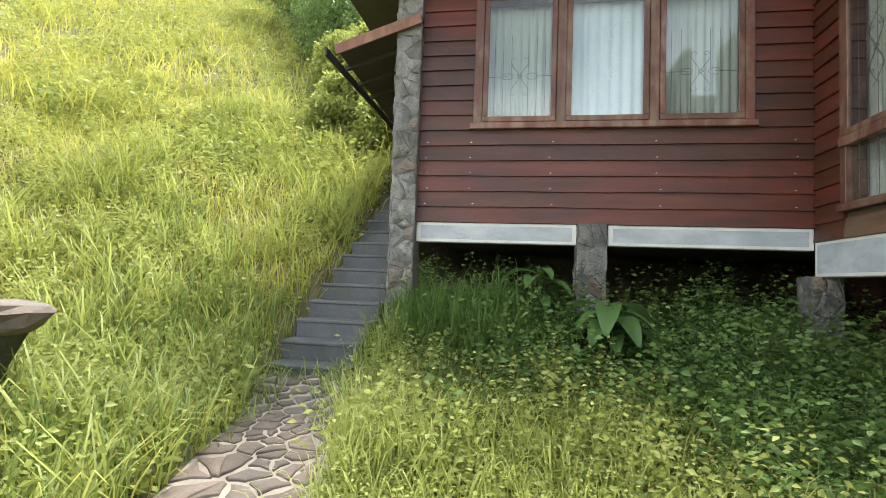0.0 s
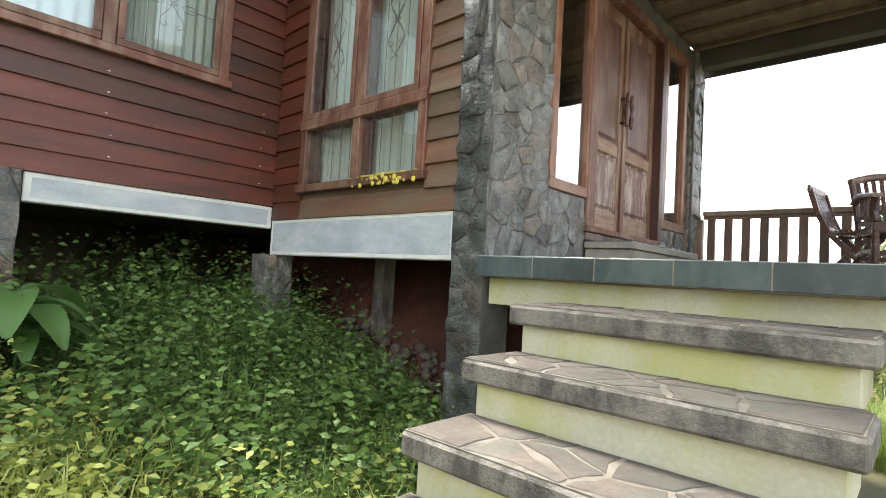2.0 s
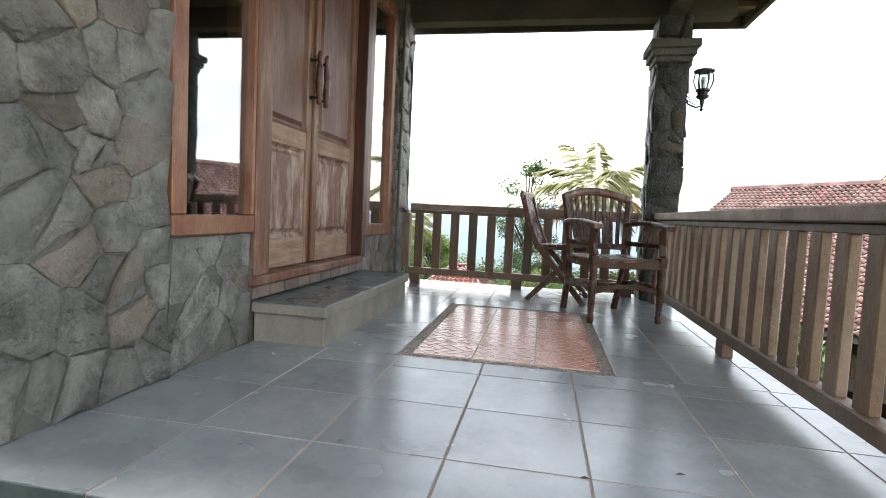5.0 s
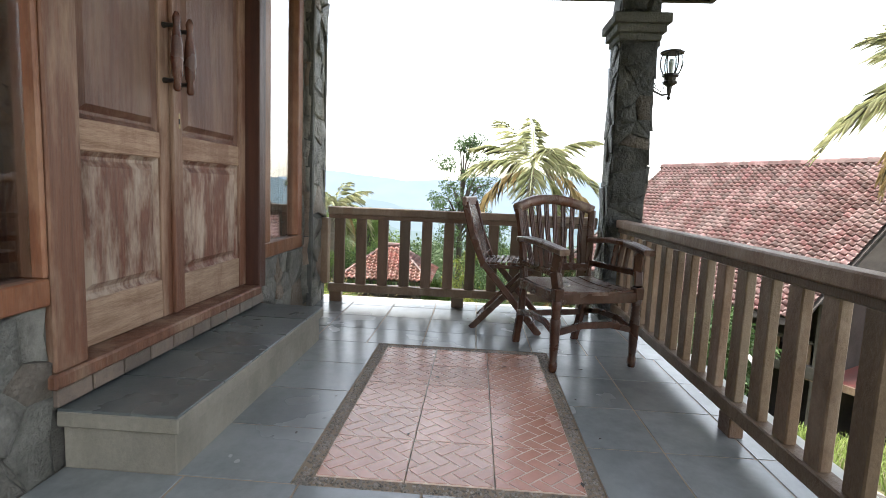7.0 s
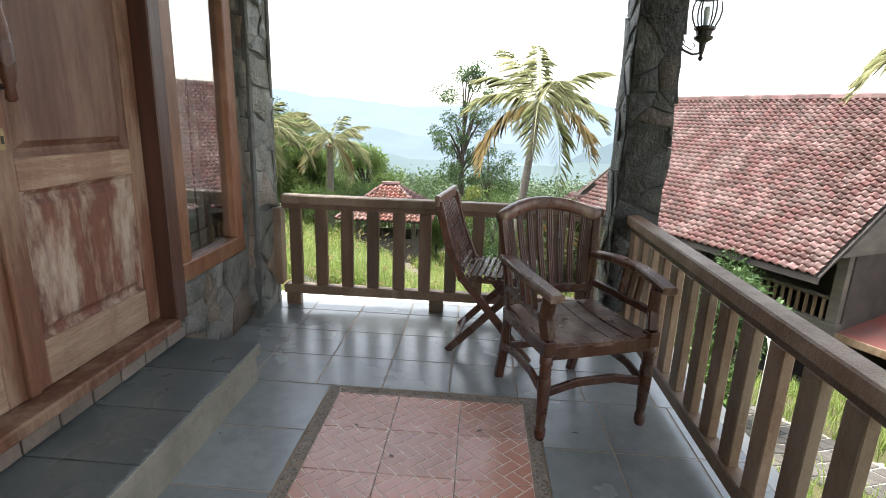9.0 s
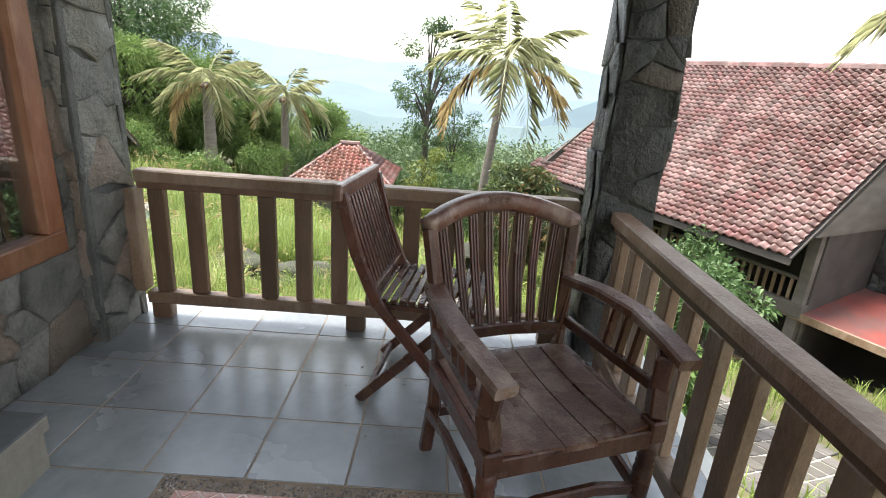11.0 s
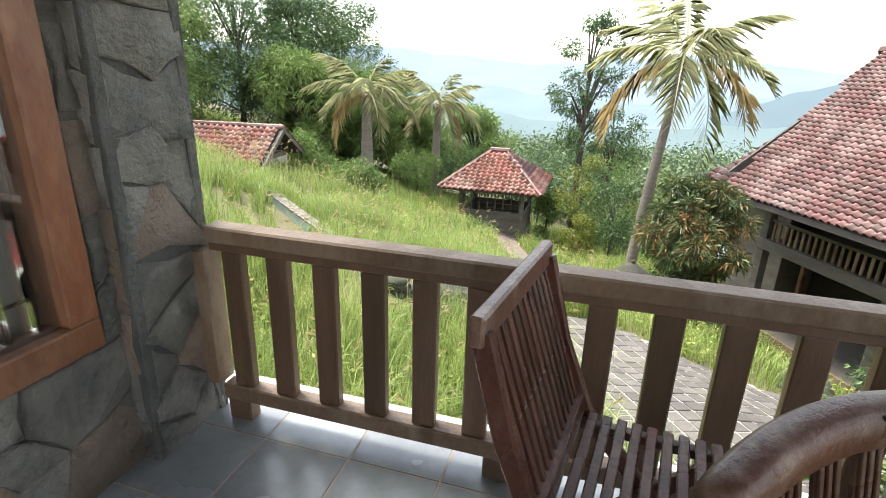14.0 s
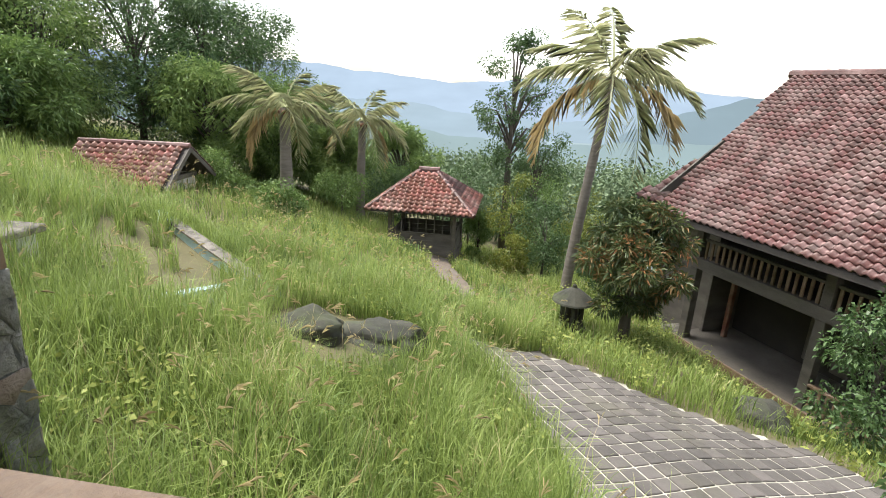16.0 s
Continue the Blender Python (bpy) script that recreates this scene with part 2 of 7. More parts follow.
M_FLAG_SM = mat("dirty_step_mortar", (0.25, 0.22, 0.175), (0.13, 0.113, 0.092), 0.9, 6, 0.5, (1, 1, 1), 60, stain=(0.07, 0.065, 0.052), stain_amt=0.85, blotch=3.5)
M_REDSHEET = mat("faded_red_roof_sheet", (0.24, 0.055, 0.045), (0.15, 0.04, 0.034), 0.6, 2, 0.2, (1, 1, 1), 30, stain=(0.10, 0.06, 0.055), stain_amt=0.8, blotch=0.9)
M_FLAG_M = mat("flagstone_mortar", (0.42, 0.37, 0.30), (0.26, 0.22, 0.18), 0.9, 6, 0.5, (1, 1, 1), 60, stain=(0.14, 0.13, 0.11), stain_amt=0.6)
M_NOSE = mat("stained_cement", (0.265, 0.24, 0.205), (0.14, 0.125, 0.107), 0.85, 3, 0.7, (1, 1, 1), 50, stain=(0.045, 0.041, 0.034), stain_amt=0.85, blotch=5, depth=0.04)
M_CEMENT = mat("khaki_cement_render", (0.30, 0.275, 0.225), (0.19, 0.175, 0.145), 0.8, 4, 0.4, (1, 1, 1), 45, stain=(0.14, 0.125, 0.1), stain_amt=0.5, blotch=3)
M_CREAM = mat("cream_painted_plaster", (0.53, 0.51, 0.38), (0.36, 0.34, 0.25), 0.8, 2.0, 0.25, (1, 1, 1), 45, stain=(0.37, 0.365, 0.10), stain_amt=0.7, blotch=1.7)
M_BEAM = mat("whitewashed_beam", (0.72, 0.72, 0.66), (0.55, 0.56, 0.52), 0.8, 2.5, 0.15, (1, 1, 1), 40, stain=(0.36, 0.40, 0.42), stain_amt=0.6)
M_BEAMPATCH = mat("grey_painted_panel", (0.46, 0.49, 0.51), (0.28, 0.31, 0.33), 0.75, 3.5, 0.15, (1, 1, 2.5), 40, stain=(0.62, 0.64, 0.62), stain_amt=0.5)
M_TILE = mat("slate_grey_floor_tile", (0.27, 0.288, 0.293), (0.165, 0.18, 0.186), 0.25, 2.2, 0.035, (1, 1, 1), 18, rand=0.14, stain=(0.33, 0.345, 0.34), stain_amt=0.4, blotch=2.6, spec=0.95)
M_GROUT = mat("tan_grout", (0.36, 0.285, 0.215), (0.25, 0.195, 0.145), 0.9, 5, 0.2, (1, 1, 1), 60)
M_TERRA = mat("terracotta_mat_tile", (0.62, 0.32, 0.235), (0.46, 0.215, 0.15), 0.24, 2.5, 0.05, (1, 1, 1), 25, rand=0.1, stain=(0.50, 0.29, 0.21), stain_amt=0.4, spec=0.9)
M_TERRA_LINE = mat("pale_terracotta_groove", (0.80, 0.64, 0.55), (0.66, 0.5, 0.42), 0.45, 4, 0.1, (1, 1, 1), 30)
M_PEBBLE = mat("small_river_pebble", (0.34, 0.30, 0.26), (0.18, 0.15, 0.125), 0.45, 30, 0.1, (1, 1, 1), 60, rand=0.45, island=True)
M_SLATE = mat("slate_step_tile", (0.105, 0.12, 0.12), (0.06, 0.07, 0.072), 0.3, 2.5, 0.12, (1, 1, 1), 30, rand=0.16, stain=(0.16, 0.165, 0.15), stain_amt=0.35, blotch=4)
M_STAIR = mat("grey_stair_tile", (0.115, 0.12, 0.13), (0.07, 0.074, 0.08), 0.6, 2.2, 0.3, (1, 1, 1), 30, rand=0.15, stain=(0.07, 0.075, 0.05), stain_amt=0.6, blotch=5)
M_SLABEDGE = mat("green_grey_edge_tile", (0.055, 0.072, 0.076), (0.03, 0.041, 0.044), 0.32, 3, 0.12, (1, 1, 1), 30, rand=0.2, stain=(0.11, 0.13, 0.13), stain_amt=0.5, blotch=3.5)
M_CEIL = mat("dark_timber_ceiling", (0.16, 0.105, 0.075), (0.08, 0.055, 0.042), 0.75, 2, 0.3, (1, 5, 1), 30, rand=0.2)
M_DARKWOOD = mat("dark_roof_timber", (0.075, 0.062, 0.055), (0.04, 0.035, 0.032), 0.8, 2, 0.3, (1, 1, 1), 30)
M_ROOF = mat("clay_roof_tile", (0.15, 0.06, 0.05), (0.062, 0.027, 0.024), 0.55, 6, 0.3, (1, 1, 1), 22, rand=0.35, island=True, stain=(0.34, 0.245, 0.225), stain_amt=0.4, blotch=1.6)
M_ROOF_P = mat("clay_roof_tile_piece", (0.15, 0.06, 0.05), (0.062, 0.027, 0.024), 0.55, 6, 0.3, (1, 1, 1), 22, rand=0.35, stain=(0.34, 0.245, 0.225), stain_amt=0.4, blotch=1.6)
M_ROOF_O = mat("orange_clay_roof_tile", (0.29, 0.105, 0.070), (0.14, 0.05, 0.036), 0.5, 6, 0.3, (1, 1, 1), 22, rand=0.4, stain=(0.44, 0.31, 0.26), stain_amt=0.5, blotch=1.3)
M_GREYWOOD = mat("grey_weathered_timber", (0.155, 0.135, 0.115), (0.08, 0.07, 0.06), 0.8, 1.5, 0.3, (1, 1, 3), 30, rand=0.15)
# Near-black in place of the shade inside rooms, holes and recesses.
M_DARK = mat("painted_interior_shade", (0.05, 0.04, 0.037), (0.03, 0.026, 0.024), 0.9, 2, 0.1)
M_WHITEWALL = mat("white_plaster", (0.66, 0.65, 0.60), (0.48, 0.47, 0.43), 0.85, 1.5, 0.2, (1, 1, 1), 30, stain=(0.3, 0.3, 0.26), stain_amt=0.6)
M_BLUE = mat("faded_blue_pool_wall", (0.40, 0.52, 0.53), (0.26, 0.37, 0.38), 0.8, 1.5, 0.2, (1, 1, 1), 20, stain=(0.2, 0.22, 0.17), stain_amt=0.7)
M_PAVE = mat("grey_paving_block", (0.125, 0.11, 0.10), (0.07, 0.063, 0.058), 0.85, 2, 0.5, (1, 1, 1), 30, rand=0.25, stain=(0.13, 0.12, 0.085), stain_amt=0.5)
M_PAVE_M = mat("pale_paving_joint", (0.46, 0.43, 0.37), (0.30, 0.275, 0.23), 0.9, 3, 0.4, (1, 1, 1), 40, stain=(0.10, 0.12, 0.05), stain_amt=0.55)
M_ROCK = mat("mossy_boulder", (0.06, 0.057, 0.042), (0.022, 0.024, 0.018), 0.9, 2.5, 1.2, (1, 1, 1), 12, stain=(0.07, 0.085, 0.03), stain_amt=0.8)
M_SOIL = mat("grassy_soil", (0.13, 0.12, 0.05), (0.08, 0.07, 0.035), 0.95, 0.7, 0.6, (1, 1, 1), 9, stain=(0.17, 0.14, 0.075), stain_amt=0.5)
M_REDSOIL = mat("red_earth_bank", (0.15, 0.05, 0.03), (0.07, 0.026, 0.018), 0.95, 4, 1.0, (1, 1, 1), 20, depth=0.06)
M_IRON = mat("black_painted_iron", (0.02, 0.02, 0.02), (0.035, 0.03, 0.028), 0.45, 8, 0.1, (1, 1, 1), 40, metal=0.4)
M_GRILLE = mat("window_grille_iron", (0.20, 0.19, 0.17), (0.12, 0.11, 0.10), 0.5, 8, 0.1, (1, 1, 1), 40)
M_BRASS = mat("aged_brass", (0.42, 0.33, 0.17), (0.25, 0.19, 0.1), 0.4, 10, 0.1, (1, 1, 1), 50, metal=0.9)
M_CURTAIN = mat("cream_curtain_cloth", (0.58, 0.56, 0.49), (0.44, 0.425, 0.37), 0.9, 2, 0.1, (1, 1, 0.3), 120)
M_CURTAIN_W = mat("white_lace_curtain", (0.82, 0.83, 0.84), (0.70, 0.71, 0.73), 0.9, 2, 0.1, (1, 1, 0.3), 120)
M_LACE = mat("white_lace_thread", (0.86, 0.87, 0.88), (0.8, 0.8, 0.8), 0.9, 8, 0.05)
M_LAMPGLASS = glass_mat("lantern_glass")
M_GLASS = glass_mat("window_glass")
M_GLASS_D = glass_mat("sidelight_glass", (0.86, 0.89, 0.9), 0.2)
M_BARK = mat("grey_palm_bark", (0.22, 0.19, 0.165), (0.12, 0.105, 0.09), 0.9, 2, 0.6, (1, 1, 6), 20)
M_BARK_D = mat("dark_tree_bark", (0.085, 0.07, 0.055), (0.05, 0.042, 0.035), 0.9, 3, 0.7, (1, 1, 1), 20)
M_GRASS = leaf_mat("tall_grass_blade", (0.098, 0.152, 0.03), (0.325, 0.405, 0.115), 0.5, 0.42, (0.52, 0.45, 0.25))
M_GRASS_Y = leaf_mat("sunlit_hill_grass", (0.20, 0.232, 0.036), (0.55, 0.525, 0.125), 0.55, 0.42, (0.56, 0.5, 0.24))
M_SEED = leaf_mat("dry_grass_plume", (0.42, 0.33, 0.17), (0.55, 0.47, 0.27), 0.8, 0.3)
# Weed leaf painted lit, then shaded; the dark green also serves sedge.
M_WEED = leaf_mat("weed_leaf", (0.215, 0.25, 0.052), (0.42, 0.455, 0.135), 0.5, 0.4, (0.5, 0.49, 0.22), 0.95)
M_WEED_D = leaf_mat("dark_sedge_shaded_weed_leaf", (0.06, 0.115, 0.026), (0.185, 0.285, 0.075), 0.45, 0.35)
M_BIGLEAF = leaf_mat("broad_plant_leaf", (0.06, 0.135, 0.035), (0.12, 0.21, 0.055), 0.4, 0.35)
M_LEAF = leaf_mat("tree_leaf", (0.08, 0.14, 0.04), (0.20, 0.29, 0.08), 0.45, 0.3)
M_LEAF_D = leaf_mat("dark_tree_leaf", (0.038, 0.078, 0.03), (0.12, 0.19, 0.065), 0.42, 0.25)
M_LEAF_Y = leaf_mat("yellow_green_leaf", (0.10, 0.15, 0.03), (0.27, 0.27, 0.05), 0.45, 0.3)
M_LEAF_R = leaf_mat("rusty_young_leaf", (0.035, 0.062, 0.025), (0.10, 0.125, 0.045), 0.4, 0.25, (0.38, 0.155, 0.07), 0.62)
M_BAMBOO = leaf_mat("bamboo_leaf", (0.10, 0.17, 0.05), (0.27, 0.36, 0.11), 0.5, 0.35)
M_PALM = leaf_mat("palm_frond", (0.31, 0.34, 0.16), (0.66, 0.65, 0.42), 0.35, 0.6)
M_PALM_Y = leaf_mat("yellowed_palm_frond", (0.42, 0.32, 0.15), (0.62, 0.49, 0.27), 0.55, 0.5)
M_LICHEN = mat("yellow_lichen", (0.62, 0.50, 0.03), (0.45, 0.40, 0.12), 0.95, 20, 0.6, (1, 1, 1), 60)
# Far leaf green is greyed to hold the distance haze in its colour.
M_FARLEAF = leaf_mat("far_leaf_haze_tint", (0.085, 0.13, 0.065), (0.16, 0.21, 0.11), 0.7, 0.2)

# ---- building helpers ----
def mesh_of(name, bm, material):
    me = bpy.data.meshes.new(name)
    bm.to_mesh(me)
    bm.free()
    me.materials.append(material)
    return me


def part(name, bm, material, parent=None, label="", smooth=False):
    """Links a bmesh as one mesh object, under a thing or a part where parent is given."""
    me = mesh_of(name, bm, material)
    if smooth:
        me.shade_smooth()
    ob = new(name, me)
    if parent:
        ob.parent = parent
    if label:
        ob["label"] = label
    return ob


def piece(name, me, parent, loc=(0, 0, 0), rot=(0, 0, 0)):
    ob = bpy.data.objects.new(name, me)
    scene.collection.objects.link(ob)
    ob.parent, ob.location, ob.rotation_euler = parent, loc, rot
    return ob


def thing(name, label, category, loc=(0, 0, 0), rz=0.0, group="", kind=""):
    e = new(name)
    e.empty_display_size = 0.1
    e.location, e.rotation_euler = loc, (0, 0, radians(rz))
    return tagged(e, label, category, group, kind)


def add_box(bm, x0, x1, y0, y1, z0, z1, bevel=0.0, m=None):
    made = bmesh.ops.create_cube(bm, size=1.0)["verts"]
    bmesh.ops.scale(bm, verts=made, vec=(x1 - x0, y1 - y0, z1 - z0))
    bmesh.ops.translate(bm, verts=made, vec=((x0 + x1) / 2, (y0 + y1) / 2, (z0 + z1) / 2))
    if m:
        bmesh.ops.transform(bm, matrix=m, verts=made)
    if bevel:
        edges = list({e for v in made for e in v.link_edges})
        bmesh.ops.bevel(bm, geom=edges, offset=bevel, segments=1, affect="EDGES", profile=0.5)
    return bm


def box(x0, x1, y0, y1, z0, z1, bevel=0.0, m=None):
    return add_box(bmesh.new(), x0, x1, y0, y1, z0, z1, bevel, m)


def add_bar(bm, a, b, w, d, bevel=0.0, up=(0, 0, 1)):
    """A bar of section w x d from a to b."""
    a, b = Vector(a), Vector(b)
    z = (b - a).normalized()
    x = Vector(up).cross(z)
    if x.length < 1e-4:
        x = Vector((1, 0, 0))
    x.normalize()
    y = z.cross(x)
    m = Matrix((x, y, z)).transposed().to_4x4()
    m.translation = (a + b) / 2
    L = (b - a).length
    return add_box(bm, -w / 2, w / 2, -d / 2, d / 2, -L / 2, L / 2, bevel, m)


def add_sweep(bm, pts, w, d, up=(0, 0, 1)):
    """One smooth bar of chamfered section w x d along a bent line."""
    pts = [Vector(p) for p in pts]
    c = min(w, d) * 0.22
    sec = [(-w / 2 + c, -d / 2), (w / 2 - c, -d / 2), (w / 2, -d / 2 + c), (w / 2, d / 2 - c), (w / 2 - c, d / 2), (-w / 2 + c, d / 2), (-w / 2, d / 2 - c), (-w / 2, -d / 2 + c)]
    rows = []
    for i, p in enumerate(pts):
        z = (pts[min(i + 1, len(pts) - 1)] - pts[max(i - 1, 0)]).normalized()
        x = Vector(up).cross(z)
        x = Vector((1, 0, 0)) if x.length < 1e-3 else x.normalized()
        y = z.cross(x)
        rows.append([bm.verts.new(p + x * a + y * b) for a, b in sec])
    for r0, r1 in zip(rows, rows[1:]):
        for k in range(8):
            bm.faces.new((r0[k], r0[(k + 1) % 8], r1[(k + 1) % 8], r1[k]))
    bm.faces.new(rows[0][::-1])
    bm.faces.new(rows[-1])
    bmesh.ops.recalc_face_normals(bm, faces=bm.faces)
    return bm


def add_tube(bm, pts, radii, sides=8, cap=True):
    """A tube through points, with a radius at each."""
    rings = []
    pts = [Vector(p) for p in pts]
    for i, p in enumerate(pts):
        d = (pts[min(i + 1, len(pts) - 1)] - pts[max(i - 1, 0)]).normalized()
        u = d.orthogonal().normalized() if i == 0 else (u - d * u.dot(d)).normalized()
        v = d.cross(u)
        r = radii[i] if hasattr(radii, "__len__") else radii
        rings.append([bm.verts.new(p + (u * math.cos(a) + v * math.sin(a)) * r) for a in (2 * math.pi * k / sides for k in range(sides))])
    for r0, r1 in zip(rings, rings[1:]):
        for k in range(sides):
            bm.faces.new((r0[k], r0[(k + 1) % sides], r1[(k + 1) % sides], r1[k]))
    if cap:
        bm.faces.new(rings[0][::-1])
        bm.faces.new(rings[-1])
    return bm


def add_lathe(bm, profile, x, y, sides=12):
    """A turned shape from (radius, height) pairs, about the upright through x, y."""
    rings = [[bm.verts.new((x + r * math.cos(2 * math.pi * k / sides), y + r * math.sin(2 * math.pi * k / sides), z)) for k in range(sides)] for r, z in profile]
    for r0, r1 in zip(rings, rings[1:]):
        for k in range(sides):
            bm.faces.new((r0[k], r0[(k + 1) % sides], r1[(k + 1) % sides], r1[k]))
    bm.faces.new(rings[0][::-1])
    bm.faces.new(rings[-1])
    return bm


def raw_mesh(name, verts, loops, sizes, material, smooth=False):
    """A mesh from arrays: corner indices and the number of corners of each face."""
    me = bpy.data.meshes.new(name)
    verts, loops, sizes = np.asarray(verts, np.float32), np.asarray(loops, np.int32).ravel(), np.asarray(sizes, np.int32)
    me.vertices.add(len(verts))
    me.vertices.foreach_set("co", verts.ravel())
    me.loops.add(len(loops))
    me.loops.foreach_set("vertex_index", loops)
    me.polygons.add(len(sizes))
    me.polygons.foreach_set("loop_start", np.concatenate(([0], np.cumsum(sizes)[:-1])).astype(np.int32))
    me.update(calc_edges=True)
    me.validate()
    me.materials.append(material)
    if smooth:
        me.shade_smooth()
    return me


def cells(w, h, size, rng, stretch=1.0):
    """Irregular polygons that fill a w x h field, each about size across: an uneven stone pattern."""
    nx, ny = max(1, round(w / size)), max(1, round(h / size / stretch))
    pts = [((i + 0.5 + rng.uniform(-0.47, 0.47) + 0.25 * (j % 2)) * w / nx, (j + 0.5 + rng.uniform(-0.47, 0.47)) * h / ny) for j in range(ny) for i in range(nx)]
    pts = [(min(max(x, 0.01 * w), 0.99 * w), y) for x, y in pts if len(pts) < 8 or rng.random() < 0.8]
    pts += [(rng.uniform(0.02, 0.98) * w, rng.uniform(0.02, 0.98) * h) for _ in range(len(pts) // 3)]
    out = []
    reach = 4.5 * max(w / nx, h / ny)
    for i, (px, py) in enumerate(pts):
        poly = [(0.0, 0.0), (w, 0.0), (w, h), (0.0, h)]
        for j, (qx, qy) in enumerate(pts):
            if i == j or abs(qx - px) > reach or abs(qy - py) > reach:
                continue
            mx, my, dx, dy = (px + qx) / 2, (py + qy) / 2, qx - px, qy - py
            side = [(x - mx) * dx + (y - my) * dy for x, y in poly]
            cut = []
            for k in range(len(poly)):
                (x0, y0), (x1, y1), s0, s1 = poly[k - 1], poly[k], side[k - 1], side[k]
                if (s0 > 0) != (s1 > 0):
                    f = s0 / (s0 - s1)
                    cut.append((x0 + (x1 - x0) * f, y0 + (y1 - y0) * f))
                if s1 <= 0:
                    cut.append((x1, y1))
            poly = cut
            if len(poly) < 3:
                break
        if len(poly) >= 3:
            out.append(poly)
    return out


def stone_mesh(poly, gap, thick, rng, name, material, slope=0.005, tilt=0.0025):
    """One flat stone: its outline drawn in by the joint, a chamfered and slightly tilted face. Local x, y in the face, z outward."""
    cx, cy = sum(p[0] for p in poly) / len(poly), sum(p[1] for p in poly) / len(poly)
    fine = []
    for k in range(len(poly)):
        (x0, y0), (x1, y1) = poly[k - 1], poly[k]
        L = math.hypot(x1 - x0, y1 - y0)
        if L > 0.045:
            j = rng.uniform(-0.09, 0.05)
            fine.append(((x0 + x1) / 2 + (y1 - y0) * j, (y0 + y1) / 2 - (x1 - x0) * j))
        fine.append((x1, y1))
    poly = fine
    def inset(d):
        res = []
        for x, y in poly:
            L = math.hypot(x - cx, y - cy) or 1
            f = max(0.25, 1 - d * 1.25 / L)
            res.append((cx + (x - cx) * f, cy + (y - cy) * f))
        return res
    base, mid, top = inset(gap), inset(gap * 1.05), inset(gap + slope)
    n = len(poly)
    tx, ty = rng.uniform(-tilt, tilt) * 8, rng.uniform(-tilt, tilt) * 8
    jit = lambda: rng.uniform(-slope, slope) * 0.35
    v = [(x - cx, y - cy, -0.01) for x, y in base] + [(x - cx + jit(), y - cy + jit(), thick * 0.62) for x, y in mid] + [(x - cx + jit(), y - cy + jit(), thick + tx * (x - cx) + ty * (y - cy)) for x, y in top]
    f, s = [], []
    for k in range(n):
        a, b = k, (k + 1) % n
        f += [a, b, n + b, n + a, n + a, n + b, 2 * n + b, 2 * n + a]
        s += [4, 4]
    f += [2 * n + k for k in range(n)]
    s.append(n)
    return raw_mesh(name, v, f, s, material), (cx, cy)


def clad(parent, name, origin, u, v, w, h, size, rng, material, thick=0.0105, gap=0.001, stretch=1.0, skip=()):
    """Covers the field origin + [0, w] u + [0, h] v with single stones. skip: rectangles (u0, u1, v0, v1) left free."""
    origin, u, v = Vector(origin), Vector(u), Vector(v)
    nrm = u.cross(v)
    m = Matrix((u, v, nrm)).transposed().to_4x4()
    rot = m.to_euler()
    for poly in cells(w, h, size, rng, stretch):
        cx, cy = sum(p[0] for p in poly) / len(poly), sum(p[1] for p in poly) / len(poly)
        if any(a < cx < b and c < cy < d for a, b, c, d in skip):
            continue
        me, (cx, cy) = stone_mesh(poly, gap, thick * rng.uniform(0.6, 1.5), rng, name, material, 0.0025, 0.0145)
        piece(name, me, parent, origin + u * cx + v * cy, rot)




def leaves(pts, dirs, sizes, width, rng, fold=0.25, droop=0.3):
    """Arrays for many small leaves: six corners and four triangles' worth of two bent quads each."""
    n = len(pts)
    dirs = dirs / np.linalg.norm(dirs, axis=1, keepdims=True)
    up = rng.normal(size=(n, 3))
    side = np.cross(dirs, up)
    side /= np.linalg.norm(side, axis=1, keepdims=True) + 1e-9
    nrm = np.cross(side, dirs)
    L, W = sizes[:, None], (sizes * width)[:, None]
    mid = pts + dirs * L * 0.5
    tip = pts + dirs * L - np.array([0, 0, 1]) * L * droop
    v = np.stack([pts, mid + side * W * 0.5 + nrm * W * fold, tip, mid - side * W * 0.5 + nrm * W * fold], 1).reshape(-1, 3)
    base = (np.arange(n) * 4)[:, None]
    f = np.concatenate([base + [0, 1, 2], base + [0, 2, 3]], 1)
    return v, f.ravel(), np.full(2 * n, 3)


def blades(pts, heights, widths, lean, rng):
    """Arrays for grass blades, bent in three lengths."""
    n = len(pts)
    a = rng.uniform(0, 2 * np.pi, n)
    d = np.stack([np.cos(a), np.sin(a), 0 * a], 1)
    s = np.stack([-np.sin(a), np.cos(a), 0 * a], 1)
    h, w, k = heights[:, None], widths[:, None], lean[:, None]
    up = np.array([0, 0, 1.0])
    p1 = pts + up * h * 0.45 + d * h * k * 0.2
    p2 = pts + up * h * 0.8 + d * h * k * 0.6
    p3 = pts + up * h * (1.0 - 0.25 * k) + d * h * k * 1.15
    v = np.stack([pts - s * w / 2, pts + s * w / 2, p1 - s * w * 0.45, p1 + s * w * 0.45, p2 - s * w * 0.28, p2 + s * w * 0.28, p3], 1).reshape(-1, 3)
    b = (np.arange(n) * 7)[:, None]
    f = np.concatenate([b + [0, 1, 3, 2], b + [2, 3, 5, 4], b + [4, 5, 6]], 1)
    return v, f.ravel(), np.tile([4, 4, 3], n)


def stuff(name, label, category, arrays, material):
    """One object for growth that nobody could count, from one or more sets of arrays."""
    vs, fs, ss, off = [], [], [], 0
    for v, f, s in arrays:
        vs.append(v), fs.append(np.asarray(f) + off), ss.append(s)
        off += len(v)
    ob = new(name, raw_mesh(name, np.concatenate(vs), np.concatenate(fs), np.concatenate(ss), material))
    return tagged(ob, label, category, kind="stuff")

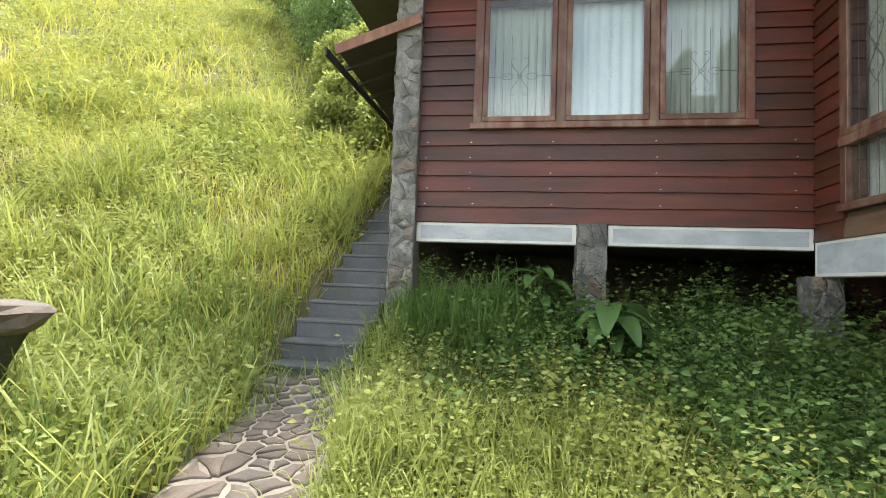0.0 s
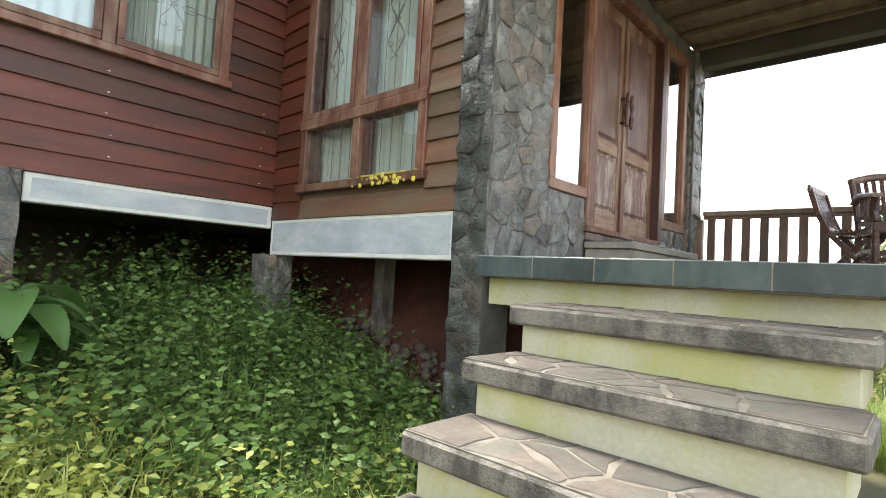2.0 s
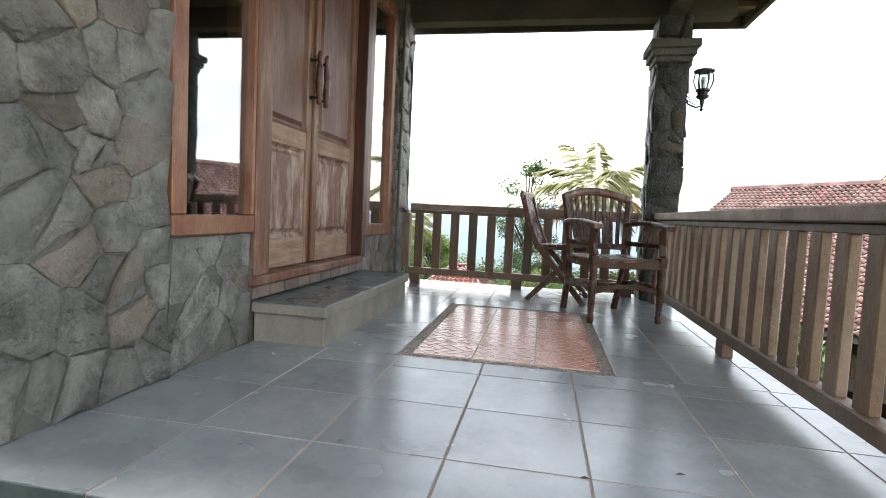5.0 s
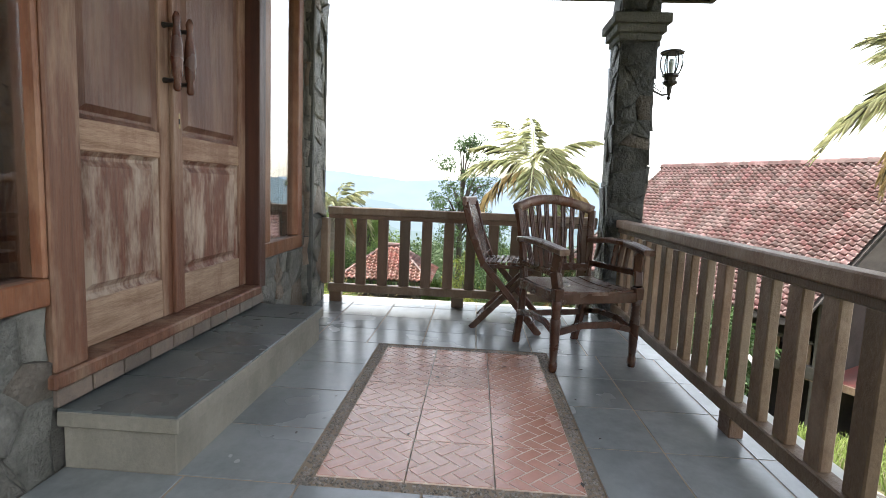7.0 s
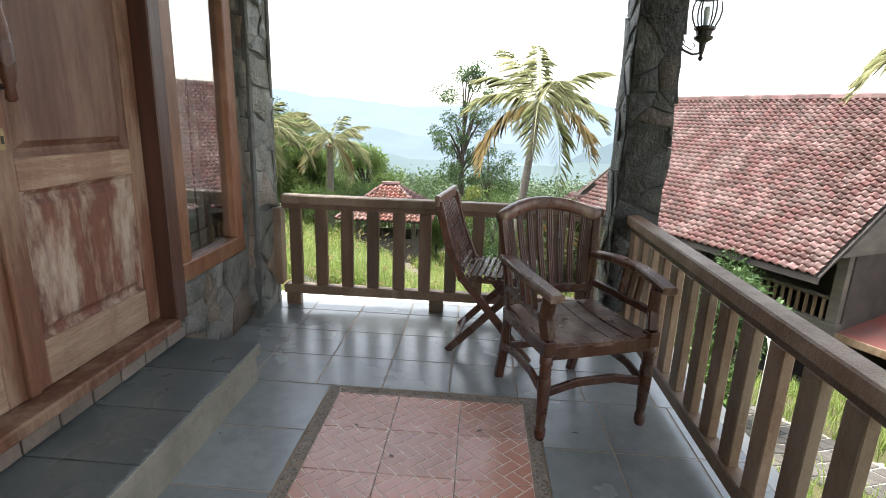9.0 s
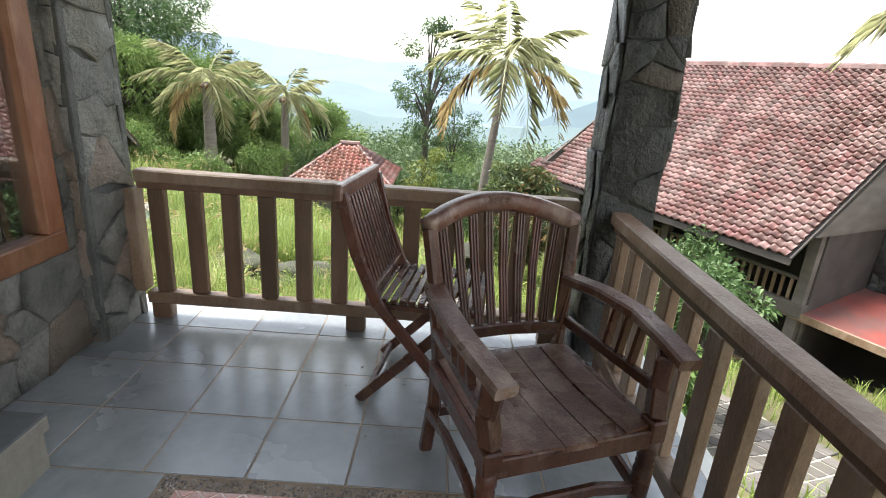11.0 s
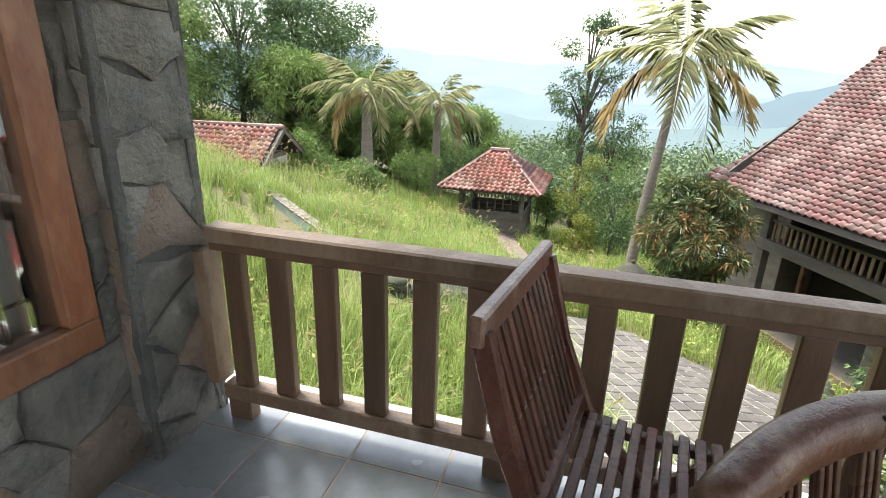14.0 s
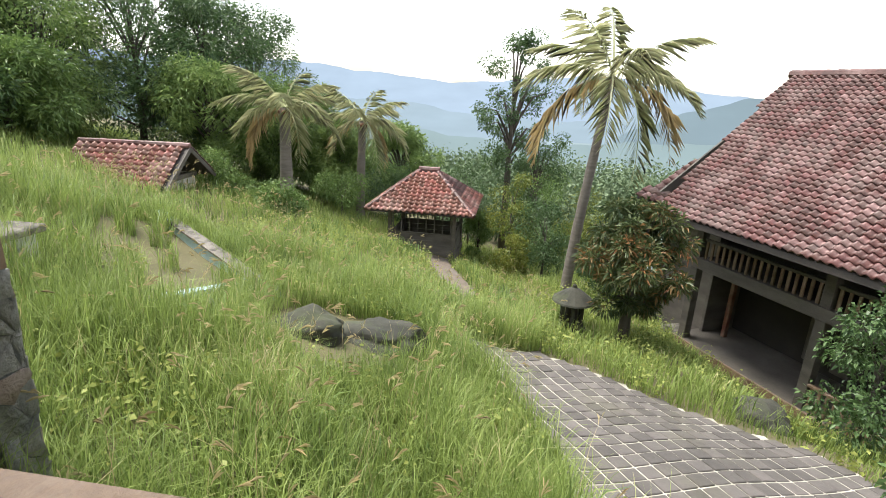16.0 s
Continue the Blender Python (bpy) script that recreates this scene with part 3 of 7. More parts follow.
# ---- ground ----
def smooth(a, b, x):
    t = np.clip((x - a) / (b - a), 0, 1)
    return t * t * (3 - 2 * t)


def ground_at(x, y):
    """Height of the ground: a level yard in the west, a steep bank behind the stair, a slope that falls to the east."""
    x, y = np.asarray(x, float), np.asarray(y, float)
    e = np.where(x < 0, 0.1, np.where(x < 7, 0.1 - 0.03 * x, -0.11 - 0.2 * (np.minimum(x, 45) - 7))) - 0.32 * np.maximum(x - 45, 0)
    west = np.where(y < 0, 0.02 * y, np.where(y < 3.7, 0.11 * y, 0.407 + 0.28 * (np.minimum(y, 9) - 3.7)))
    east = np.where(y < 2, 0.08 * (np.maximum(y, -30) - 2), 0.24 * (np.minimum(y, 30) - 2))
    k = smooth(4.5, 8.5, x)
    z = e + west * (1 - k) + east * k
    hill = 0.5 + 0.62 * (np.minimum(y, 45) - 4.4) + 0.25 * np.clip(-x - 3, 0, 40)
    bank = smooth(-1.3, -2.0, x) * np.maximum(hill - z, 0)
    bank = bank - 0.35 * smooth(-2.75, -2.6, x) * smooth(-1.55, -1.7, x) * smooth(4.3, 4.7, y)
    z = z + bank + 0.03 * np.sin(x * 1.7 + y * 0.6) + 0.03 * np.sin(y * 2.1 - x * 0.8)
    z = z - 0.9 * smooth(-1.6, -4.4, y) * smooth(12, 16.5, x)
    back = smooth(8, 14, y) * smooth(7, 3, x) * smooth(-2.0, -1.0, x) * 2.0
    return np.maximum(z + back, -190 + 0 * z)


gx = np.unique(np.concatenate([np.linspace(-60, -12, 25), np.linspace(-12, 30, 169), np.linspace(30, 80, 51), np.linspace(80, 700, 32), np.linspace(700, 4500, 20), [-400, -200, -100]]))
gy = np.unique(np.concatenate([np.linspace(-60, -12, 25), np.linspace(-12, 24, 145), np.linspace(24, 90, 34), np.linspace(90, 3000, 24), -np.linspace(60, 3000, 24)]))
GX, GY = np.meshgrid(gx, gy, indexing="ij")
GZ = ground_at(GX, GY)
ny = len(gy)
I, J = np.meshgrid(np.arange(len(gx) - 1), np.arange(ny - 1), indexing="ij")
q = (I * ny + J).ravel()
ground = new("ground", raw_mesh("ground", np.stack([GX, GY, GZ], -1).reshape(-1, 3), np.stack([q, q + ny, q + ny + 1, q + 1], 1), np.full(len(q), 4), M_SOIL, True))
tagged(ground, "grassy earth slope falling towards a wide valley", "ground", kind="structure")

# ---- the timber house on stone posts ----
ZF = 1.745
WC = 2.84
rng = random.Random(5)
house_rng = np.random.default_rng(5)


def wall_shell(name, label, boxes, material, kind="structure"):
    bm = bmesh.new()
    for b in boxes:
        add_box(bm, *b)
    ob = part(name, bm, material)
    return tagged(ob, label, "wall", kind=kind)


def planks(parent, along, fixed, lo, hi, z0, z1, pitch, material, holes=(), out=-1):
    """Overlapping weatherboards, one board a row between the openings. along: axis of the boards; out: way they face."""
    row, z = 0, z0
    while z < z1 - 0.02:
        spans = [(lo, hi)]
        for a, b, c, d in holes:
            if c < z + pitch * 0.6 and d > z + pitch * 0.4:
                spans = [s for p in spans for s in ((p[0], min(p[1], a)), (max(p[0], b), p[1])) if s[1] - s[0] > 0.02]
        for a, b in spans:
            bm = bmesh.new()
            t0, t1, top = 0.036, 0.012, min(z + pitch + 0.012, z1 + 0.01)
            sec = [(0, z), (out * t0, z + 0.006), (out * t0, z + 0.02), (out * t1, top), (0, top)]
            rows = []
            n = max(2, int((b - a) / 0.5))
            for k in range(n + 1):
                c = a + (b - a) * k / n
                w = 0.003 * math.sin(c * 3.1 + row * 1.7)
                rows.append([bm.verts.new((c, fixed + d, zz + w) if along == "x" else (fixed + d, c, zz + w)) for d, zz in sec])
            for r0, r1 in zip(rows, rows[1:]):
                for k in range(5):
                    bm.faces.new((r0[k], r0[(k + 1) % 5], r1[(k + 1) % 5], r1[k]))
            bm.faces.new(rows[0]), bm.faces.new(rows[-1][::-1])
            bmesh.ops.recalc_face_normals(bm, faces=bm.faces)
            part("plank", bm, material, parent)
        z += pitch
        row += 1


# wall with three casements, facing the yard
YA, XA0, XA1, ZA0, ZA1 = 5.62, -1.36, 2.70, 2.19, 5.2
WA = (-0.76, 2.13, 3.25, 4.75)
wall_a = wall_shell("wall_north", "red-stained timber weatherboard wall with pale nail heads", [(XA0, WA[0], YA, YA + 0.12, ZA0, ZA1), (WA[1], XA1 + 0.12, YA, YA + 0.12, ZA0, ZA1), (WA[0], WA[1], YA, YA + 0.12, ZA0, WA[2]), (WA[0], WA[1], YA, YA + 0.12, WA[3], ZA1)], M_PLANK)
planks(wall_a, "x", YA, XA0, XA1 - 0.004, ZA0, ZA1, 0.172, M_PLANK, [WA])
# wall with two tall lights, facing the stair
XB, YB0, YB1 = 2.70, 3.10, 5.62
WB = (3.44, 5.10, 2.32, 4.6)
wall_b = wall_shell("wall_west", "weathered brown and red timber weatherboard wall", [(XB, XB + 0.12, YB0, WB[0], 2.05, ZA1), (XB, XB + 0.12, WB[1], YB1 + 0.12, 2.05, ZA1), (XB, XB + 0.12, WB[0], WB[1], 2.05, WB[2]), (XB, XB + 0.12, WB[0], WB[1], WB[3], ZA1)], M_PLANK_B)
planks(wall_b, "y", XB, WB[1] - 0.02, YB1 - 0.036, 2.05, ZA1, 0.172, M_PLANK)
planks(wall_b, "y", XB, YB0, WB[1] - 0.02, 2.05, ZA1, 0.172, M_PLANK_B, [WB])
# nail heads of the red wall
nail = bmesh.new()
bmesh.ops.create_circle(nail, cap_ends=True, radius=0.013, segments=7)
nail_me = mesh_of("nail_head", nail, M_BEAM)
for row in range(1, 6):
    for xx in (-1.28, -0.75, 0.1, 1.2, 2.5):
        piece("nail_head", nail_me, wall_a, (xx + rng.uniform(-0.03, 0.03), YA - 0.0335, ZA0 + 0.172 * row + 0.03), (radians(96), 0, 0))


def frieze_beam(name, x0, x1, y0, y1, z0, z1, face):
    """A whitewashed concrete beam with a grey painted field."""
    ob = tagged(part(name, box(x0, x1, y0, y1, z0, z1, 0.008), M_BEAM), "whitewashed concrete floor beam with a faded grey field", "beam", kind="structure")
    e = 0.035
    if face == "y":
        part("painted_field", box(x0 + 0.05, x1 - 0.05, y0 - 0.003, y0 + 0.002, z0 + e, z1 - e), M_BEAMPATCH, ob)
    else:
        part("painted_field", box(x0 - 0.003, x0 + 0.002, y0 + 0.05, y1 - 0.05, z0 + e, z1 - e), M_BEAMPATCH, ob)
    return ob


frieze_beam("beam_1", XA0, 0.39, YA - 0.015, YA + 0.15, 1.97, 2.19, "y")
frieze_beam("beam_2", 0.71, 2.685, YA - 0.015, YA + 0.15, 1.97, 2.19, "y")
frieze_beam("beam_3", 2.685, 2.85, 3.12, YA - 0.02, 1.71, 2.06, "x")


def stone_pillar(name, label, x0, x1, y0, y1, z0, z1, faces, size=0.17, material=None, mortar=None, stretch=1.3):
    ob = tagged(part(name, box(x0, x1, y0, y1, z0, z1, 0.006), mortar or M_MORTAR_D), label, "pillar", kind="structure")
    st = material or M_STONE_D
    for f in faces:
        if f == "-y":
            clad(ob, "stone", (x0, y0, z0), (1, 0, 0), (0, 0, 1), x1 - x0, z1 - z0, size, rng, st, stretch=stretch)
        elif f == "+y":
            clad(ob, "stone", (x1, y1, z0), (-1, 0, 0), (0, 0, 1), x1 - x0, z1 - z0, size, rng, st, stretch=stretch)
        elif f == "-x":
            clad(ob, "stone", (x0, y1, z0), (0, -1, 0), (0, 0, 1), y1 - y0, z1 - z0, size, rng, st, stretch=stretch)
        elif f == "+x":
            clad(ob, "stone", (x1, y0, z0), (0, 1, 0), (0, 0, 1), y1 - y0, z1 - z0, size, rng, st, stretch=stretch)
    return ob


stone_pillar("pillar_1", "tall corner pillar clad in pale grey stone", -1.64, -1.36, 5.5, 5.8, 0.5, 5.2, ("-y", "-x"), 0.16, M_STONE, M_MORTAR)
stone_pillar("pillar_2", "short stone post under the floor beams", 0.4, 0.7, 5.59, 5.88, 0.7, 2.2, ("-y", "-x"), 0.14)
stone_pillar("pillar_3", "short stone post under the house corner", 2.62, 2.9, 5.51, 5.8, 0.7, 1.71, ("-y", "-x"), 0.14)
stone_pillar("pillar_4", "broad pillar clad in dark crazy stone beside the steps", 2.655, 2.95, 2.845, 3.12, 0.4, 5.2, ("-x",), 0.15, M_STONE_P, M_MORTAR_D)
stone_pillar("pillar_5", "pillar clad in dark crazy stone at the end of the veranda", 6.33, 6.66, 2.78, 3.2, 0.0, 4.4, ("-x", "-y", "+x"), 0.15, M_STONE_D, M_MORTAR_D)
for xx in (6.318, 6.632):
    part("corner_strip", box(xx, xx + 0.04, 2.764, 2.80, ZF - 0.2, 4.4, 0.004), M_MORTAR_D, bpy.data.objects["pillar_5"], "plain cement corner strip")

# rear closing walls, floor and dark crawl space
tagged(part("floor_house", box(-1.3, 6.6, 5.78, 9.5, 2.0, 2.15), M_DARKWOOD), "dark timber floor of the house", "floor", kind="structure")
tagged(part("floor_front", box(2.86, 6.6, 2.99, 5.78, 1.9, 2.03), M_DARKWOOD), "dark timber floor of the front room", "floor", kind="structure")
wall_shell("wall_back", "plain rear wall of the house", [(-1.5, 6.6, 9.5, 9.62, 0.5, 5.2), (-1.5, -1.38, 5.8, 9.5, 2.1, 5.2), (6.5, 6.62, 3.2, 9.5, 1.0, 5.2)], M_PLANK_B)
tagged(part("ceiling_house", box(-1.5, 6.6, 5.76, 9.6, 5.2, 5.28), M_DARKWOOD), "dark ceiling of the house", "ceiling", kind="structure")
tagged(part("ceiling_front", box(2.8, 6.6, 2.99, 5.76, 5.2, 5.28), M_DARKWOOD), "dark ceiling of the front room", "ceiling", kind="structure")
# earth bank under the front room
bx = np.linspace(2.95, 6.5, 30)
by = np.linspace(2.9, 9.4, 40)
BX, BY = np.meshgrid(bx, by, indexing="ij")
BZ = ground_at(BX, BY) - 0.15 + smooth(3.0, 5.2, BX) * (1.55 - 0.6 * smooth(5.5, 6.6, BX)) + 0.05 * np.sin(BX * 17) * np.sin(BY * 13)
BZ = np.minimum(BZ, 1.85)
I, J = np.meshgrid(np.arange(29), np.arange(39), indexing="ij")
q = (I * 40 + J).ravel()
tagged(new("earth_bank", raw_mesh("earth_bank", np.stack([BX, BY, BZ], -1).reshape(-1, 3), np.stack([q, q + 40, q + 41, q + 1], 1), np.full(len(q), 4), M_REDSOIL)), "bare red earth bank under the house", "soil", kind="structure")

rv, rf, rsz, off = [], [], [], 0
ico = bmesh.new()
bmesh.ops.create_icosphere(ico, subdivisions=1, radius=1)
iv = np.array([v.co[:] for v in ico.verts])
ifc = np.array([[v.index for v in f.verts] for f in ico.faces]).ravel()
ico.free()
for k in range(170):
    x, y = house_rng.uniform(2.98, 3.75), house_rng.uniform(3.2, 5.4)
    z = float(np.interp(x, [2.95, 3.75], [float(ground_at(2.95, y)) - 0.12, float(ground_at(3.75, y)) + 0.25]))
    r = house_rng.uniform(0.02, 0.075)
    rv.append(iv * (r * house_rng.uniform(0.6, 1.3, 3)) * (1 + house_rng.uniform(-0.2, 0.2, (len(iv), 1))) + [x, y, z + r * 0.3])
    rf.append(ifc + off)
    rsz.append(np.full(len(ifc) // 3, 3))
    off += len(iv)
tagged(new("rubble", raw_mesh("rubble", np.concatenate(rv), np.concatenate(rf), np.concatenate(rsz), M_FLAG)), "loose stones and broken rubble on the earth under the house", "rubble", kind="stuff")
# plain cement posts in the crawl space
for nm, x, y in (("under_post", 3.5, 3.5), ("under_post", 3.6, 4.9)):
    tagged(part(nm, box(x, x + 0.16, y, y + 0.16, 0.2, 1.9, 0.005), M_NOSE), "dim cement post in the crawl space", "post", kind="structure")

# overhanging roof of the house and its rafters
roof_house = tagged(part("roof_house", box(-2.6, 7.4, 4.7, 10, 5.30, 5.42), M_DARKWOOD), "broad dark eaves of the house roof", "roof", kind="structure")


# ---- veranda wall with the double door ----
ZT = 4.26
L0, L1, D0, D1, R0, R1 = 3.35, 3.93, 3.93, 5.56, 5.56, 6.25
wall_c = wall_shell("wall_veranda", "veranda wall clad in grey crazy stone", [(2.95, L0, WC, WC + 0.15, ZF - 0.15, 5.2), (L0, L1, WC, WC + 0.15, ZF - 0.15, 2.3), (D0, D1, WC + 0.01, WC + 0.15, ZF - 0.15, 2.04), (R0, R1, WC, WC + 0.15, ZF - 0.15, 2.23), (R1, 6.34, WC, WC + 0.15, ZF - 0.15, 5.2), (L0, R1, WC, WC + 0.15, ZT, 5.2)], M_MORTAR)
clad(wall_c, "stone", (2.66, WC, ZF), (1, 0, 0), (0, 0, 1), L0 - 2.66, 2.75, 0.15, rng, M_STONE, 0.0115, 0.001, 1.5)
clad(wall_c, "stone", (L0, WC, ZF), (1, 0, 0), (0, 0, 1), L1 - L0, 0.55, 0.14, rng, M_STONE, 0.0105, 0.001, 1.3)
clad(wall_c, "stone", (R0, WC, ZF), (1, 0, 0), (0, 0, 1), R1 - R0 + 0.07, 0.48, 0.14, rng, M_STONE_D, 0.0105, 0.001, 1.2)
clad(wall_c, "stone", (R1, WC, ZF + 0.48), (1, 0, 0), (0, 0, 1), 0.08, 2.2, 0.1, rng, M_STONE_D, 0.02, 0.01, 2.2)
part("mortar_backing", box(2.66, 2.955, WC, WC + 0.006, ZF, 5.2), M_MORTAR, wall_c)


def sash(name, label, x0, x1, z0, z1, y, fw, depth, wood, glass, last, category="window"):
    """A fixed or side light: four frame members and a pane, in a wall that faces -y."""
    e = thing(name, label, category, kind="structure")
    part("sill", box(x0, x1, y, y + depth, z0, z0 + fw, 0.006), wood, e)
    part("head", box(x0, x1, y, y + depth, z1 - fw, z1, 0.006), wood, e)
    part("stile", box(x0, x0 + fw, y + 0.002, y + depth, z0 + fw, z1 - fw, 0.006), wood, e)
    part("stile", box(x1 - last, x1, y + 0.002, y + depth, z0 + fw, z1 - fw, 0.006), wood, e)
    p = part("pane", box(x0 + fw, x1 - last, y + depth * 0.35, y + depth * 0.35 + 0.005, z0 + fw, z1 - fw), glass, e)
    p.visible_shadow = False
    return e


sash("window_1", "narrow sidelight in an orange wood frame beside the door", L0, L1, 2.3, ZT, WC - 0.025, 0.085, 0.12, M_FRAME_O, M_GLASS_D, 0.02)
sash("window_2", "narrow sidelight in an orange wood frame by the veranda corner", R0, R1, 2.23, ZT, WC - 0.025, 0.095, 0.12, M_FRAME_O, M_GLASS_D, 0.095)
side_grille = thing("window_grille", "plain dark iron bars behind the sidelight glass", "grille", kind="structure")
for xx in (R0 + 0.2, R0 + 0.345, R0 + 0.49):
    bm = bmesh.new()
    add_tube(bm, [(xx, WC + 0.075, 2.3), (xx, WC + 0.075, ZT - 0.08)], 0.006, 6)
    part("bar", bm, M_IRON, side_grille)
for zz in (2.42, 3.3):
    bm = bmesh.new()
    add_tube(bm, [(R0 + 0.06, WC + 0.078, zz), (R1 - 0.06, WC + 0.078, zz)], 0.006, 6)
    part("cross_bar", bm, M_IRON, side_grille)

door_frame = thing("door_frame", "red-brown timber door frame with a worn sill", "door frame", kind="structure")
part("jamb", box(D0, D0 + 0.14, WC - 0.03, WC + 0.15, 2.08, ZT, 0.006), M_DOOR, door_frame)
part("jamb", box(D1 - 0.09, D1, WC - 0.03, WC + 0.15, 2.06, ZT, 0.006), M_JAMB, door_frame)
part("head", box(D0 + 0.14, D1 - 0.09, WC - 0.03, WC + 0.15, ZT - 0.09, ZT, 0.006), M_FRAME, door_frame)
part("sill", box(D0 - 0.02, D1 - 0.09, WC - 0.045, WC + 0.15, 2.03, 2.08, 0.008), M_DOOR, door_frame)


def door_leaf(name, x0, x1, hinge):
    y, z0, z1, t = WC + 0.055, 2.085, ZT - 0.095, 0.045
    e = thing(name, "worn teak panelled door leaf, closed, with scuffed lower panel", "door", kind="structure", group="double door")
    w = 0.085
    rails = ((z0, z0 + 0.17), (2.79, 2.90), (z1 - 0.13, z1))
    part("stile", box(x0, x0 + w, y, y + t, z0, z1, 0.004), M_DOOR, e)
    part("stile", box(x1 - w, x1, y, y + t, z0, z1, 0.004), M_DOOR, e)
    for a, b in rails:
        part("rail", box(x0 + w, x1 - w, y + 0.002, y + t, a, b, 0.004), M_DOORPALE if b < 3 else M_DOOR, e, "bleached bare wood rail" if b < 3 else "")
    for (a, b) in ((rails[0][1], rails[1][0]), (rails[1][1], rails[2][0])):
        bm = bmesh.new()
        xa, xb = x0 + w, x1 - w
        lv = [(0.0, 0.012), (0.018, 0.024), (0.03, 0.024), (0.055, 0.006)]
        loops = [[bm.verts.new((x, y + d, z)) for x, z in ((xa + o, a + o), (xb - o, a + o), (xb - o, b - o), (xa + o, b - o))] for o, d in lv]
        for p, r in zip(loops, loops[1:]):
            for k in range(4):
                bm.faces.new((p[k], p[(k + 1) % 4], r[(k + 1) % 4], r[k]))
        bm.faces.new(loops[-1])
        back = [bm.verts.new((x, y + t * 0.8, z)) for x, z in ((xa, a), (xb, a), (xb, b), (xa, b))]
        for k in range(4):
            bm.faces.new((loops[0][k], back[k], back[(k + 1) % 4], loops[0][(k + 1) % 4]))
        bm.faces.new(back[::-1])
        bmesh.ops.recalc_face_normals(bm, faces=bm.faces)
        part("panel", bm, M_PANEL if b < 3 else M_PANEL_U, e)
    hx = x1 - 0.05 if hinge == "left" else x0 + 0.05
    bm = bmesh.new()
    add_lathe(bm, [(0.008, 3.08), (0.017, 3.09), (0.014, 3.13), (0.022, 3.15), (0.026, 3.21), (0.024, 3.27), (0.018, 3.32), (0.013, 3.35), (0.018, 3.385), (0.008, 3.41)], hx, y - 0.06)
    h = part("door_handle", bm, M_CHAIR, e, "turned dark wooden pull handle on iron mounts", True)
    for zz in (3.125, 3.355):
        bm = bmesh.new()
        add_tube(bm, [(hx, y + 0.004, zz), (hx, y - 0.03, zz), (hx, y - 0.065, zz)], [0.014, 0.009, 0.013], 8)
        part("mount", bm, M_IRON, h)
    if hinge == "right":
        k = part("lock_plate", box(x0 + 0.035, x0 + 0.06, y - 0.006, y + 0.002, 2.93, 3.0, 0.003), M_BRASS, e, "small brass lock plate")
        part("keyhole", box(x0 + 0.043, x0 + 0.052, y - 0.008, y, 2.95, 2.975), M_DARK, k)
    return e


DM = 4.72
door_leaf("door_1", D0 + 0.142, DM - 0.002, "left")
door_leaf("door_2", DM + 0.002, D1 - 0.092, "right")
part("cover_strip", box(DM - 0.02, DM + 0.025, WC + 0.035, WC + 0.055, 2.09, ZT - 0.1, 0.004), M_DOOR, door_frame)

# stone skirting and the step before the door
sk = tagged(part("trim_sill_stones", box(D0 - 0.02, D1, WC - 0.012, WC + 0.01, 1.96, 2.028), M_MORTAR), "brown stone skirting under the door sill", "trim", kind="structure")
for k in range(10):
    piece("stone", mesh_of("stone", box(0.004, 0.155, -0.016, 0.005, 0.003, 0.062, 0.004), M_FLAG), sk, (D0 + 0.0 + k * 0.16, WC - 0.012, 1.963))
step_door = thing("door_step", "low slate-tiled step in front of the double door", "step", kind="structure")
SX0, SX1, SY0, SZ = 3.95, 5.53, 2.43, 1.955
part("step_body", box(SX0 + 0.03, SX1 - 0.0, SY0 + 0.025, WC - 0.001, ZF - 0.02, SZ - 0.062, 0.004), M_CEMENT, step_door)
part("step_edge", box(SX0, SX1, SY0, WC - 0.002, SZ - 0.06, SZ - 0.008, 0.005), M_CEMENT, step_door)
for k in range(5):
    w = (SX1 - SX0) / 5
    piece("tile", mesh_of("tile", box(0.003, w - 0.003, 0.004, WC - SY0 - 0.006, 0, 0.01, 0.002), M_SLATE), step_door, (SX0 + k * w, SY0, SZ - 0.009))


# ---- veranda floor ----
PX0, PX1, PY0 = 2.585, 6.78, 0.2
slab = tagged(part("floor_veranda", box(PX0 + 0.02, PX1 + 0.0, PY0, WC - 0.0, ZF - 0.13, ZF - 0.011), M_GROUT), "raised veranda floor of glossy slate-grey tiles with tan grout", "floor", kind="structure")
MX0, MX1, MY0, MY1 = 3.98, 5.53, 1.055, 2.075
# front rows of larger tiles, and the smaller ones round the inlay and at the far end
GRIDS = [([PX0 - 0.01, 2.985, 3.39, 3.80, MX0], [PY0, 0.43, 0.84, 1.25, 1.65, 2.05, 2.43, WC]),
         ([MX0, 4.365, 4.755, 5.14, MX1], [PY0, 0.42, 0.76, MY0, 1.40, 1.74, MY1, 2.475, WC]),
         ([MX1, 5.85, 6.19, 6.533, PX1], [PY0, 0.464, 0.807, 1.14, 1.48, 1.815, 2.155, 2.495, WC])]
tile_cache = {}


def tile_mesh(w, d, material, g=0.0035):
    key = (round(w, 3), round(d, 3), material.name)
    if key not in tile_cache:
        tile_cache[key] = mesh_of("tile", box(g, w - g, g, d - g, -0.012, 0, 0.0015), material)
    return tile_cache[key]


for xs, ys in GRIDS:
    for a, b in zip(xs, xs[1:]):
        for c, d in zip(ys, ys[1:]):
            if b > MX0 + 0.01 and a < MX1 - 0.01 and d > MY0 + 0.01 and c < MY1 - 0.01:
                continue
            piece("tile", tile_mesh(b - a, d - c, M_TILE), slab, (a, c, ZF))
